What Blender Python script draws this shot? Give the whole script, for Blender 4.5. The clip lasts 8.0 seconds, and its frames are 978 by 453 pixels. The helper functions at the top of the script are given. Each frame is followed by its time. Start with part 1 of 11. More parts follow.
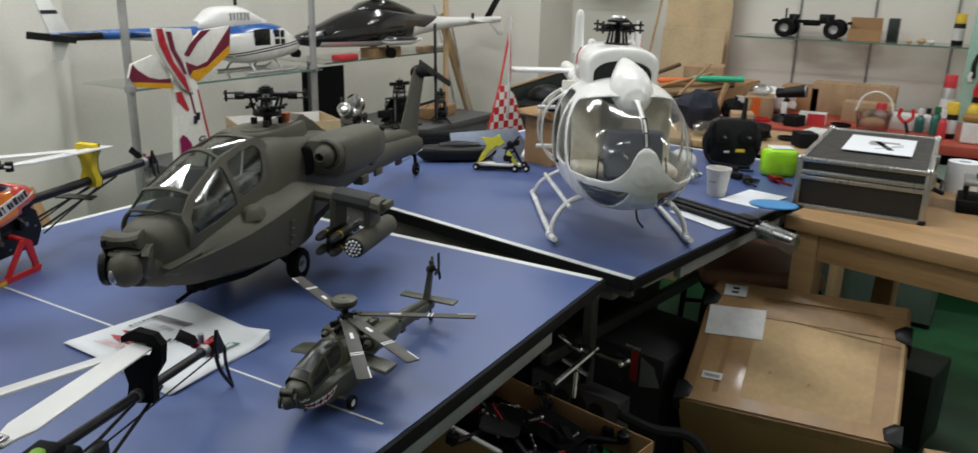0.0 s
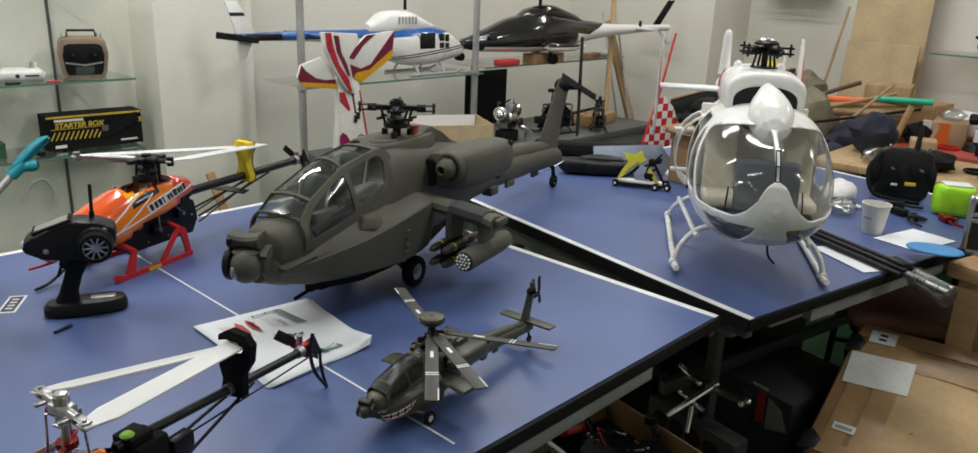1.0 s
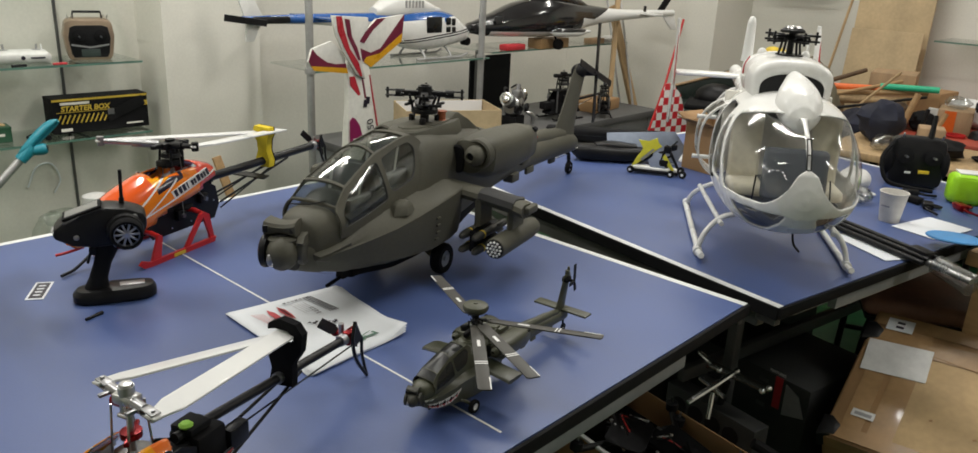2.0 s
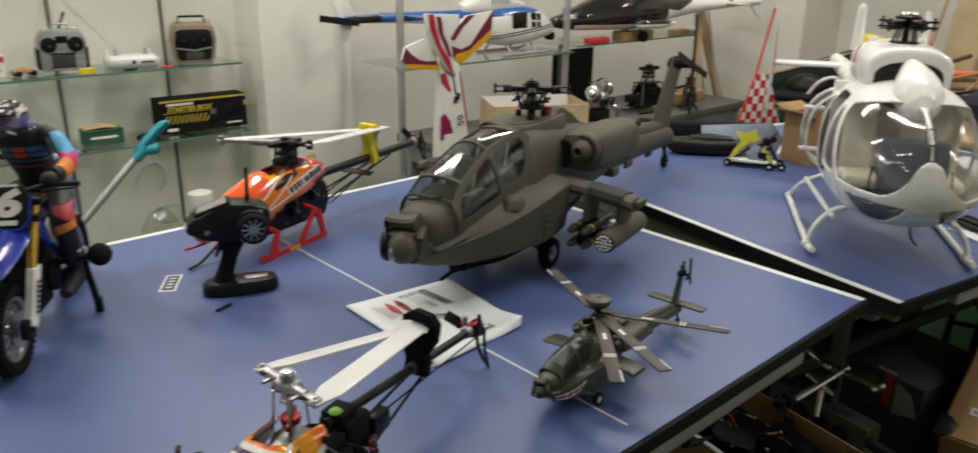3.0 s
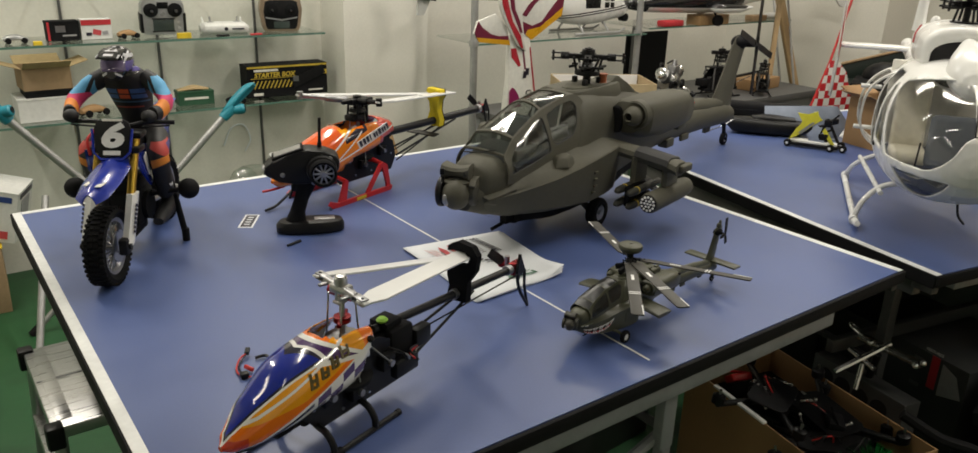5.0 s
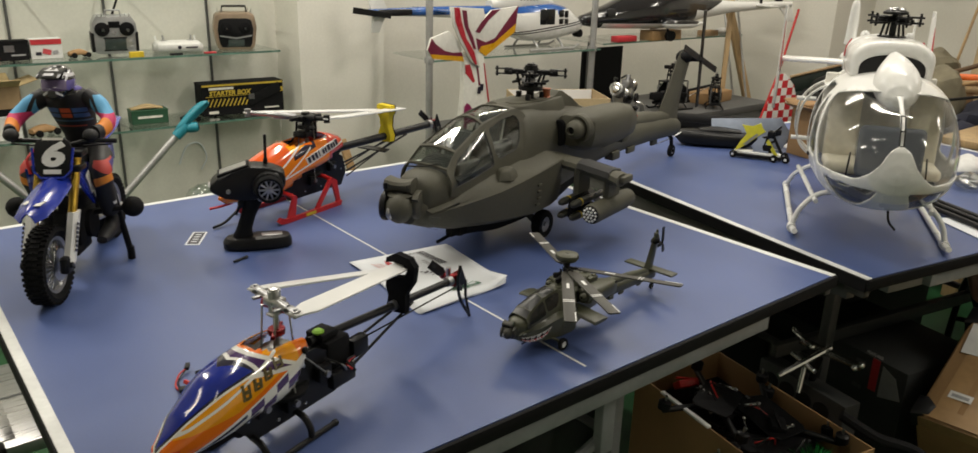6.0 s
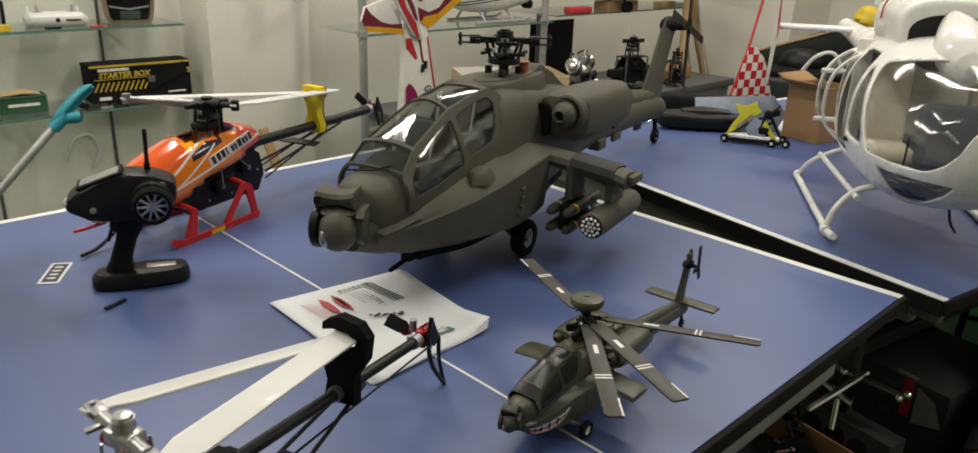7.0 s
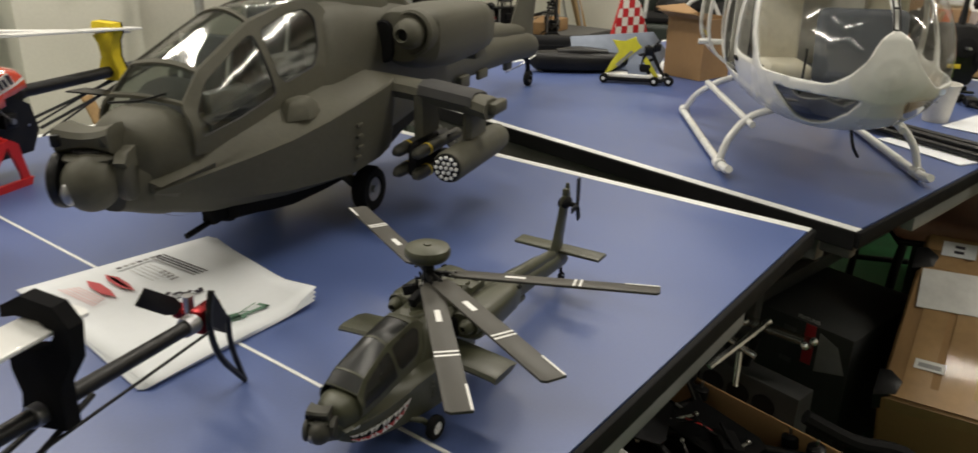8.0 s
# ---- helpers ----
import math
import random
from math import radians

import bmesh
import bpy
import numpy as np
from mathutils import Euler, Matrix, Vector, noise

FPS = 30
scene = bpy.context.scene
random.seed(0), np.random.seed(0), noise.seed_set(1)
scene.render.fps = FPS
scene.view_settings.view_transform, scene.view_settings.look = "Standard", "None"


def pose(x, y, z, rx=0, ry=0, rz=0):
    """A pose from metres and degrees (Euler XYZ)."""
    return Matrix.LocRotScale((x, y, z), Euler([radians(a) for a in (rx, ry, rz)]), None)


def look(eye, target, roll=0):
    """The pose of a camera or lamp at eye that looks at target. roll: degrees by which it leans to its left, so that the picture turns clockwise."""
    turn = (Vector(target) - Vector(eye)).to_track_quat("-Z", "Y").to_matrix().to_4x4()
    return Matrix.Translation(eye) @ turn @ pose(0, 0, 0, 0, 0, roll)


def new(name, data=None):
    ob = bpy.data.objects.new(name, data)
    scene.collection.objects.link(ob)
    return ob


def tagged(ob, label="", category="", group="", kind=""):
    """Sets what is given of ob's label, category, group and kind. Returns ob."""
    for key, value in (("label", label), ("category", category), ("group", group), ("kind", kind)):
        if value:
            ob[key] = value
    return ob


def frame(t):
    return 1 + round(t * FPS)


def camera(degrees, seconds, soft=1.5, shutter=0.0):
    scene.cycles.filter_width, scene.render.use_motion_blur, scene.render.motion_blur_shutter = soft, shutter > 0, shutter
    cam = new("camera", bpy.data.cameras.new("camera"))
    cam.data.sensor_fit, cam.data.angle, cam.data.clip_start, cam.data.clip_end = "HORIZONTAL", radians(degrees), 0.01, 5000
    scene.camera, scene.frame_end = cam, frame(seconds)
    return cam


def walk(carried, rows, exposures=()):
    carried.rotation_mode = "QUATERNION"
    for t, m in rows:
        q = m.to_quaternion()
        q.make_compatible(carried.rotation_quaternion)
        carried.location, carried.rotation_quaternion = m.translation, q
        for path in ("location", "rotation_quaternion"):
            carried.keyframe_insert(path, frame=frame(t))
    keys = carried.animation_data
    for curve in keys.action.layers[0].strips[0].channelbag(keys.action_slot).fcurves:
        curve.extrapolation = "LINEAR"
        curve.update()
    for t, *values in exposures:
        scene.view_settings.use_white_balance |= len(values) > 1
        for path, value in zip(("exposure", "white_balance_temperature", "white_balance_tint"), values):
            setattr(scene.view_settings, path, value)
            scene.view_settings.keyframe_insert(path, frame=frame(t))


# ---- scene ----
cam = camera(63.6, 8.0, shutter=0.25)

PATH = [
    (0, (-1.589, -0.611, 1.396), (0.067, 0.343, 0.806), 1.5),
    (0.5, (-1.525, -0.665, 1.405), (-0.016, 0.489, 0.781), 2.4),
    (1, (-1.505, -0.701, 1.445), (-0.106, 0.594, 0.838), 2.3),
    (1.5, (-1.534, -0.656, 1.445), (-0.125, 0.62, 0.82), 2.8),
    (2.8, (-1.611, -0.597, 1.445), (-0.232, 0.684, 0.768), 1.9),
    (3, (-1.634, -0.579, 1.447), (-0.35, 0.805, 0.786), 0.9),
    (3.5, (-1.672, -0.574, 1.411), (-0.521, 0.914, 0.73), 1.9),
    (4, (-1.672, -0.601, 1.402), (-0.552, 0.902, 0.705), 2.1),
    (5.5, (-1.685, -0.761, 1.423), (-0.527, 0.719, 0.738), 1.6),
    (6, (-1.657, -0.774, 1.423), (-0.455, 0.684, 0.768), 1.7),
    (6.5, (-1.547, -0.676, 1.409), (-0.305, 0.747, 0.753), 2.5),
    (7, (-1.419, -0.386, 1.335), (-0.1, 0.947, 0.641), 1.9),
    (7.5, (-1.291, -0.278, 1.252), (0.083, 0.98, 0.524), 2.5),
    (8, (-1.194, -0.279, 1.199), (0.29, 0.837, 0.456), 1.4),
]
walk(cam, [(t, look(eye, target, roll)) for t, eye, target, roll in PATH], [(0, -0.14, 5950, 10), (1.5, -0.09, 6250, 10), (3, -0.1, 6500, 10), (4, -0.17, 6550, 10), (5.5, -0.08, 6850, 10), (6.5, -0.08, 6850, 10), (7, -0.14, 6800, 10), (7.5, -0.12, 6800, 10), (8, -0.0, 6900, 10)])

# ---- light ----
world = bpy.data.worlds.new("world")
scene.world = world
world.use_nodes = True
world.node_tree.nodes["Background"].inputs[0].default_value = (0.75, 0.8, 0.9, 1)
world.node_tree.nodes["Background"].inputs[1].default_value = 0.02
scene.view_settings.exposure = 0.0

TUBES = [(-2.4, 0.4, 4), (-0.85, 0.4, 10), (0.75, 0.35, 23), (-1.9, 2.0, 30), (-0.4, 2.0, 23), (1.3, 2.0, 16), (2.75, 1.3, 17), (2.75, -1.2, 14), (-1.4, -1.7, 2.5), (0.9, -1.7, 26)]
CEIL = 2.75


def tube_lamp(x, y, power):
    data = bpy.data.lights.new("tube_light", "AREA")
    data.shape, data.size, data.size_y, data.energy = "RECTANGLE", 0.07, 1.15, power
    data.color = (1.0, 0.96, 0.875)
    ob = new("tube_light", data)
    ob.matrix_world = pose(x, y, CEIL - 0.11)


for _x, _y, _p in TUBES:
    tube_lamp(_x, _y, _p)

# ---- shapes ----
def V(*a):
    return Vector(a)


def part(name, bm, material, parent=None, label="", angle=35):
    """One mesh object under a thing or a part."""
    me = bpy.data.meshes.new(name)
    bmesh.ops.recalc_face_normals(bm, faces=bm.faces)
    bm.to_mesh(me)
    bm.free()
    me.materials.append(material)
    me.polygons.foreach_set("use_smooth", [True] * len(me.polygons))
    me.set_sharp_from_angle(angle=radians(angle))
    ob = new(name, me)
    ob.parent = parent
    if label:
        ob["label"] = label
    return ob


def thing(name, label, category, m=None, group="", kind=""):
    ob = new(name)
    ob.empty_display_size = 0.05
    if m is not None:
        ob.matrix_basis = m
    return tagged(ob, label, category, group, kind)


def place(bm, m):
    bmesh.ops.transform(bm, matrix=m, verts=bm.verts)
    return bm


def join(*bms):
    """Joins shapes into one."""
    out = bmesh.new()
    for b in bms:
        base = [out.verts.new(v.co) for v in b.verts]
        b.verts.index_update()
        for f in b.faces:
            try:
                out.faces.new([base[v.index] for v in f.verts])
            except ValueError:
                pass
        b.free()
    return out


def box(c, s, bevel=0.0, seg=2, turn=None):
    """A block with middle c and sizes s, its edges rounded."""
    bm = bmesh.new()
    bmesh.ops.create_cube(bm, size=1)
    bmesh.ops.scale(bm, vec=s, verts=bm.verts)
    if bevel > 0:
        bmesh.ops.bevel(bm, geom=bm.edges[:], offset=bevel, segments=seg, affect="EDGES", profile=0.5)
    m = Matrix.Translation(c)
    if turn is not None:
        m = m @ Euler([radians(a) for a in turn]).to_matrix().to_4x4()
    return place(bm, m)


def skin(rings, caps=True, closed=True):
    """A skin over rings of equally many points."""
    bm = bmesh.new()
    rows = [[bm.verts.new(p) for p in r] for r in rings]
    n = len(rows[0])
    for a, b in zip(rows, rows[1:]):
        for i in range(n if closed else n - 1):
            j = (i + 1) % n
            quad = [a[i], a[j], b[j], b[i]]
            quad = [v for k, v in enumerate(quad) if all((v.co - w.co).length > 1e-7 for w in quad[:k])]
            if len(quad) > 2:
                try:
                    bm.faces.new(quad)
                except ValueError:
                    pass
    if caps and closed:
        for r in (rows[0], rows[-1]):
            try:
                bm.faces.new(r)
            except ValueError:
                pass
    return bm


def circle(c, r, axis, seg=16, up=None):
    axis = Vector(axis).normalized()
    side = axis.orthogonal().normalized() if up is None else Vector(up).cross(axis).normalized()
    other = axis.cross(side)
    return [Vector(c) + r * (math.cos(t) * side + math.sin(t) * other) for t in (2 * math.pi * i / seg for i in range(seg))]


def rod(a, b, r, r2=None, seg=12):
    a, b = Vector(a), Vector(b)
    return skin([circle(a, r, b - a, seg), circle(b, r if r2 is None else r2, b - a, seg)])


def lathe(profile, c=(0, 0, 0), axis=(0, 0, 1), seg=24, loop=False):
    """Turned shape: profile of (radius, height) along the axis; loop: a ring with a hole."""
    axis = Vector(axis).normalized()
    rings = [circle(Vector(c) + axis * h, max(r, 1e-4), axis, seg) for r, h in profile]
    if not loop:
        return skin(rings)
    bm = skin(rings + rings[:1], caps=False)
    bmesh.ops.remove_doubles(bm, verts=bm.verts, dist=1e-6)
    return bm


def ball(c, r, seg=16, rings=10, s=(1, 1, 1)):
    bm = bmesh.new()
    bmesh.ops.create_uvsphere(bm, u_segments=seg, v_segments=rings, radius=r)
    return place(bm, Matrix.Translation(c) @ Matrix.Diagonal((*s, 1)))


def spline(points, steps=6):
    """Points on a smooth line through the given points."""
    pts = [Vector(p) for p in points]
    pts = [2 * pts[0] - pts[1], *pts, 2 * pts[-1] - pts[-2]]
    out = []
    for p0, p1, p2, p3 in zip(pts, pts[1:], pts[2:], pts[3:]):
        for i in range(steps):
            t = i / steps
            out.append(0.5 * (2 * p1 + (p2 - p0) * t + (2 * p0 - 5 * p1 + 4 * p2 - p3) * t * t + (3 * p1 - p0 - 3 * p2 + p3) * t ** 3))
    out.append(pts[-2])
    return out


def tube(points, r, seg=8, smooth=0):
    """A bar or cable along points; r may be a list."""
    pts = spline(points, smooth) if smooth else [Vector(p) for p in points]
    rings, side = [], None
    for i, p in enumerate(pts):
        way = (pts[min(i + 1, len(pts) - 1)] - pts[max(i - 1, 0)]).normalized()
        side = way.orthogonal().normalized() if side is None else (side - way * side.dot(way)).normalized()
        other = way.cross(side)
        rad = r[i * len(r) // len(pts)] if isinstance(r, (list, tuple)) else r
        rings.append([p + rad * (math.cos(t) * side + math.sin(t) * other) for t in (2 * math.pi * k / seg for k in range(seg))])
    return skin(rings)


def sheet(outline, thick, m=None, bevel=0.0):
    """A flat piece: an outline in its plane, given a thickness along z."""
    bm = bmesh.new()
    lo = [bm.verts.new((x, y, -thick / 2)) for x, y in outline]
    hi = [bm.verts.new((x, y, thick / 2)) for x, y in outline]
    n = len(outline)
    bm.faces.new(lo[::-1])
    top = bm.faces.new(hi)
    for i in range(n):
        bm.faces.new([lo[i], lo[(i + 1) % n], hi[(i + 1) % n], hi[i]])
    if bevel > 0:
        bmesh.ops.bevel(bm, geom=bm.edges[:], offset=bevel, segments=2, affect="EDGES", profile=0.5)
    return place(bm, m) if m is not None else bm


def ellipse_ring(x, y, z, w, up, down, power=2.0, seg=28, flat=1.0):
    """A rounded section across x: half width w, height up above and down below z."""
    out = []
    for i in range(seg):
        t = 2 * math.pi * i / seg
        c, s = math.cos(t), math.sin(t)
        c = math.copysign(abs(c) ** (2 / power), c)
        s = math.copysign(abs(s) ** (2 / power), s)
        out.append(Vector((x, y + w * c, z + (up if s > 0 else down) * s)))
    return out


def hull(rows, seg=28, steps=5):
    """A body along x from rows of (x, z, half width, up, down, power), drawn smooth."""
    fine = []
    n = len(rows)
    for i in range(n - 1):
        p0, p1, p2, p3 = rows[max(i - 1, 0)], rows[i], rows[i + 1], rows[min(i + 2, n - 1)]
        for k in range(steps):
            t = k / steps
            row = []
            for a, b, c, d in zip(p0, p1, p2, p3):
                m1, m2 = (c - a) / 2, (d - b) / 2
                row.append((2 * t**3 - 3 * t**2 + 1) * b + (t**3 - 2 * t**2 + t) * m1 + (-2 * t**3 + 3 * t**2) * c + (t**3 - t**2) * m2)
            row[0] = p1[0] + (p2[0] - p1[0]) * t
            fine.append(row)
    fine.append(list(rows[-1]))
    return skin([ellipse_ring(x, 0, z, max(w, 1e-4), max(u, 1e-4), max(d, 1e-4), max(p, 1.2), seg) for x, z, w, u, d, p in fine])


def solid(bm, thick):
    """Gives an open skin a thickness."""
    bmesh.ops.recalc_face_normals(bm, faces=bm.faces)
    bmesh.ops.solidify(bm, geom=bm.faces[:], thickness=thick)
    return bm


def words(text, size, m, material, parent, name="lettering", thick=0.0004, bold=0.0, shear=0.0):
    """Lettering in the built-in font, as a mesh lying on the plane of m."""
    cu = bpy.data.curves.new("text", "FONT")
    cu.body, cu.size, cu.extrude, cu.offset, cu.shear = text, size, thick, bold, shear
    cu.align_x, cu.align_y = "CENTER", "CENTER"
    cu.resolution_u = 3
    tmp = bpy.data.objects.new("text", cu)
    me = bpy.data.meshes.new_from_object(tmp)
    bpy.data.objects.remove(tmp)
    me.materials.clear()
    me.materials.append(material)
    ob = new(name, me)
    ob.parent = parent
    ob.matrix_basis = m
    return ob


# ---- materials ----
def rgb(h):
    """A base colour from a hex code."""
    out = []
    for i in (0, 2, 4):
        c = int(h[i : i + 2], 16) / 255
        out.append(c / 12.92 if c <= 0.04045 else ((c + 0.055) / 1.055) ** 2.4)
    return (*out, 1)


def paint(name, colour, rough=0.5, metal=0.0, vary=0.12, scale=6.0, fine=60.0, bump=0.05, grain=(1, 1, 1), spec=0.5, coat=0.0, dirt=None, each=0.0, wear=0.08):
    """A surface with large stains, fine grain, uneven gloss and a little relief."""
    mat = bpy.data.materials.new(name)
    mat.use_nodes = True
    nt = mat.node_tree
    b = nt.nodes["Principled BSDF"]
    col = rgb(colour) if isinstance(colour, str) else (*colour, 1)
    N, L = nt.nodes.new, nt.links.new
    co = N("ShaderNodeTexCoord")
    mp = N("ShaderNodeMapping")
    mp.inputs["Scale"].default_value = grain
    L(co.outputs["Object"], mp.inputs[0])
    n1 = N("ShaderNodeTexNoise")
    n1.inputs["Scale"].default_value, n1.inputs["Detail"].default_value = scale, 4
    n2 = N("ShaderNodeTexNoise")
    n2.inputs["Scale"].default_value, n2.inputs["Detail"].default_value = fine, 6
    L(mp.outputs[0], n1.inputs["Vector"])
    L(mp.outputs[0], n2.inputs["Vector"])
    mix = N("ShaderNodeMix")
    mix.data_type = "RGBA"
    dark = tuple(c * (1 - vary) for c in col[:3]) if dirt is None else rgb(dirt)[:3]
    lite = tuple(min(1, c * (1 + vary)) for c in col[:3])
    ramp = N("ShaderNodeMapRange")
    ramp.inputs[1].default_value, ramp.inputs[2].default_value = 0.35, 0.65
    L(n1.outputs[0], ramp.inputs[0])
    mix.inputs["A"].default_value = (*(dark if dirt is None else col[:3]), 1)
    mix.inputs["B"].default_value = (*(lite if dirt is None else dark), 1)
    if dirt is not None:
        ramp.inputs[1].default_value, ramp.inputs[2].default_value = 0.5, 0.8
    L(ramp.outputs[0], mix.inputs["Factor"])
    mix2 = N("ShaderNodeMix")
    mix2.data_type, mix2.blend_type = "RGBA", "MULTIPLY"
    mix2.inputs["Factor"].default_value = 1.0
    gr = N("ShaderNodeMapRange")
    gr.inputs[1].default_value, gr.inputs[2].default_value = 0.3, 0.7
    gr.inputs[3].default_value, gr.inputs[4].default_value = 1 - wear, 1 + wear * 0.5
    L(n2.outputs[0], gr.inputs[0])
    L(mix.outputs["Result"], mix2.inputs["A"])
    if each > 0:
        oi = N("ShaderNodeObjectInfo")
        er = N("ShaderNodeMapRange")
        er.inputs[3].default_value, er.inputs[4].default_value = 1 - each, 1 + each
        L(oi.outputs["Random"], er.inputs[0])
        mu = N("ShaderNodeMath")
        mu.operation = "MULTIPLY"
        L(gr.outputs[0], mu.inputs[0])
        L(er.outputs[0], mu.inputs[1])
        L(mu.outputs[0], mix2.inputs["B"])
    else:
        L(gr.outputs[0], mix2.inputs["B"])
    L(mix2.outputs["Result"], b.inputs["Base Color"])
    rr = N("ShaderNodeMapRange")
    rr.inputs[1].default_value, rr.inputs[2].default_value = 0.3, 0.7
    rr.inputs[3].default_value, rr.inputs[4].default_value = max(0.02, rough - 0.08), min(1, rough + 0.08)
    L(n1.outputs[0], rr.inputs[0])
    L(rr.outputs[0], b.inputs["Roughness"])
    b.inputs["Metallic"].default_value = metal
    b.inputs["Specular IOR Level"].default_value = spec
    b.inputs["Coat Weight"].default_value = coat
    b.inputs["Coat Roughness"].default_value = 0.06
    if bump > 0:
        bp = N("ShaderNodeBump")
        bp.inputs["Strength"].default_value, bp.inputs["Distance"].default_value = bump, 0.002
        L(n2.outputs[0], bp.inputs["Height"])
        L(bp.outputs[0], b.inputs["Normal"])
    return mat


def glassy(name, tint=(1, 1, 1), rough=0.02, mix=0.85, edge=0.9):
    """Thin clear plastic or glass: mostly let through, partly mirrored."""
    mat = bpy.data.materials.new(name)
    mat.use_nodes = True
    nt = mat.node_tree
    out = nt.nodes["Material Output"]
    nt.nodes.remove(nt.nodes["Principled BSDF"])
    N, L = nt.nodes.new, nt.links.new
    tr = N("ShaderNodeBsdfTransparent")
    tr.inputs[0].default_value = (*tint, 1)
    gl = N("ShaderNodeBsdfGlossy")
    gl.inputs["Roughness"].default_value = rough
    lw = N("ShaderNodeLayerWeight")
    lw.inputs[0].default_value = 0.5
    fr = N("ShaderNodeMath")
    fr.operation = "POWER"
    fr.inputs[1].default_value = 4.0
    L(lw.outputs["Facing"], fr.inputs[0])
    lo = N("ShaderNodeMapRange")
    lo.inputs[3].default_value, lo.inputs[4].default_value = 1 - mix, edge
    L(fr.outputs[0], lo.inputs[0])
    mx = N("ShaderNodeMixShader")
    L(lo.outputs[0], mx.inputs[0])
    L(tr.outputs[0], mx.inputs[1])
    L(gl.outputs[0], mx.inputs[2])
    L(mx.outputs[0], out.inputs[0])
    return mat


WALL = paint("wall_paint", (0.715, 0.695, 0.63), 0.75, vary=0.05, scale=1.2, fine=90, bump=0.08, wear=0.04)
CEILING = paint("ceiling_paint", (0.75, 0.75, 0.73), 0.85, vary=0.04, scale=1, bump=0.05)
FLOOR = paint("green_floor", (0.018, 0.085, 0.03), 0.5, vary=0.25, scale=2.5, fine=40, bump=0.05, dirt="0c1a10")
BLUE = paint("table_blue", (0.063, 0.1, 0.258), 0.42, vary=0.09, scale=2.6, fine=300, bump=0.02, wear=0.05, spec=0.8)
LINE = paint("white_line", (0.72, 0.73, 0.72), 0.5, vary=0.08, scale=8, fine=80)
BLACK = paint("black_plastic", (0.008, 0.008, 0.009), 0.42, vary=0.2, scale=20, spec=0.25)
BLACKMAT = paint("black_matt", (0.008, 0.008, 0.009), 0.75, vary=0.2, scale=20, bump=0.1, spec=0.15)
GREYFRAME = paint("grey_steel_paint", (0.22, 0.23, 0.24), 0.45, vary=0.1, scale=9)

# ---- room ----
def slab(name, c, s, material, label="", category="", kind="structure"):
    return tagged(part(name, box(c, s), material), label, category, "", kind)


X0, X1, Y0, Y1 = -3.6, 3.7, -3.4, 2.95
slab("floor", ((X0 + X1) / 2, (Y0 + Y1) / 2, -0.05), (X1 - X0 + 0.4, Y1 - Y0 + 0.4, 0.1), FLOOR, "dark green painted floor, dusty and stained", "floor")
slab("ceiling", ((X0 + X1) / 2, (Y0 + Y1) / 2, CEIL + 0.05), (X1 - X0 + 0.4, Y1 - Y0 + 0.4, 0.1), CEILING, "plain white ceiling", "ceiling")
slab("wall_north", ((X0 + X1) / 2, Y1 + 0.1, CEIL / 2), (X1 - X0 + 0.4, 0.2, CEIL), WALL, "grey white painted wall", "wall")
slab("wall_south", ((X0 + X1) / 2, Y0 - 0.1, CEIL / 2), (X1 - X0 + 0.4, 0.2, CEIL), WALL, "grey white painted wall", "wall")
slab("wall_east", (X1 + 0.1, (Y0 + Y1) / 2, CEIL / 2), (0.2, Y1 - Y0, CEIL), WALL, "grey white painted wall", "wall")
slab("wall_west", (X0 - 0.1, (Y0 + Y1) / 2, CEIL / 2), (0.2, Y1 - Y0, CEIL), WALL, "grey white painted wall", "wall")


# ---- tables ----
TW, TL, TZ = 1.525, 1.37, 0.76


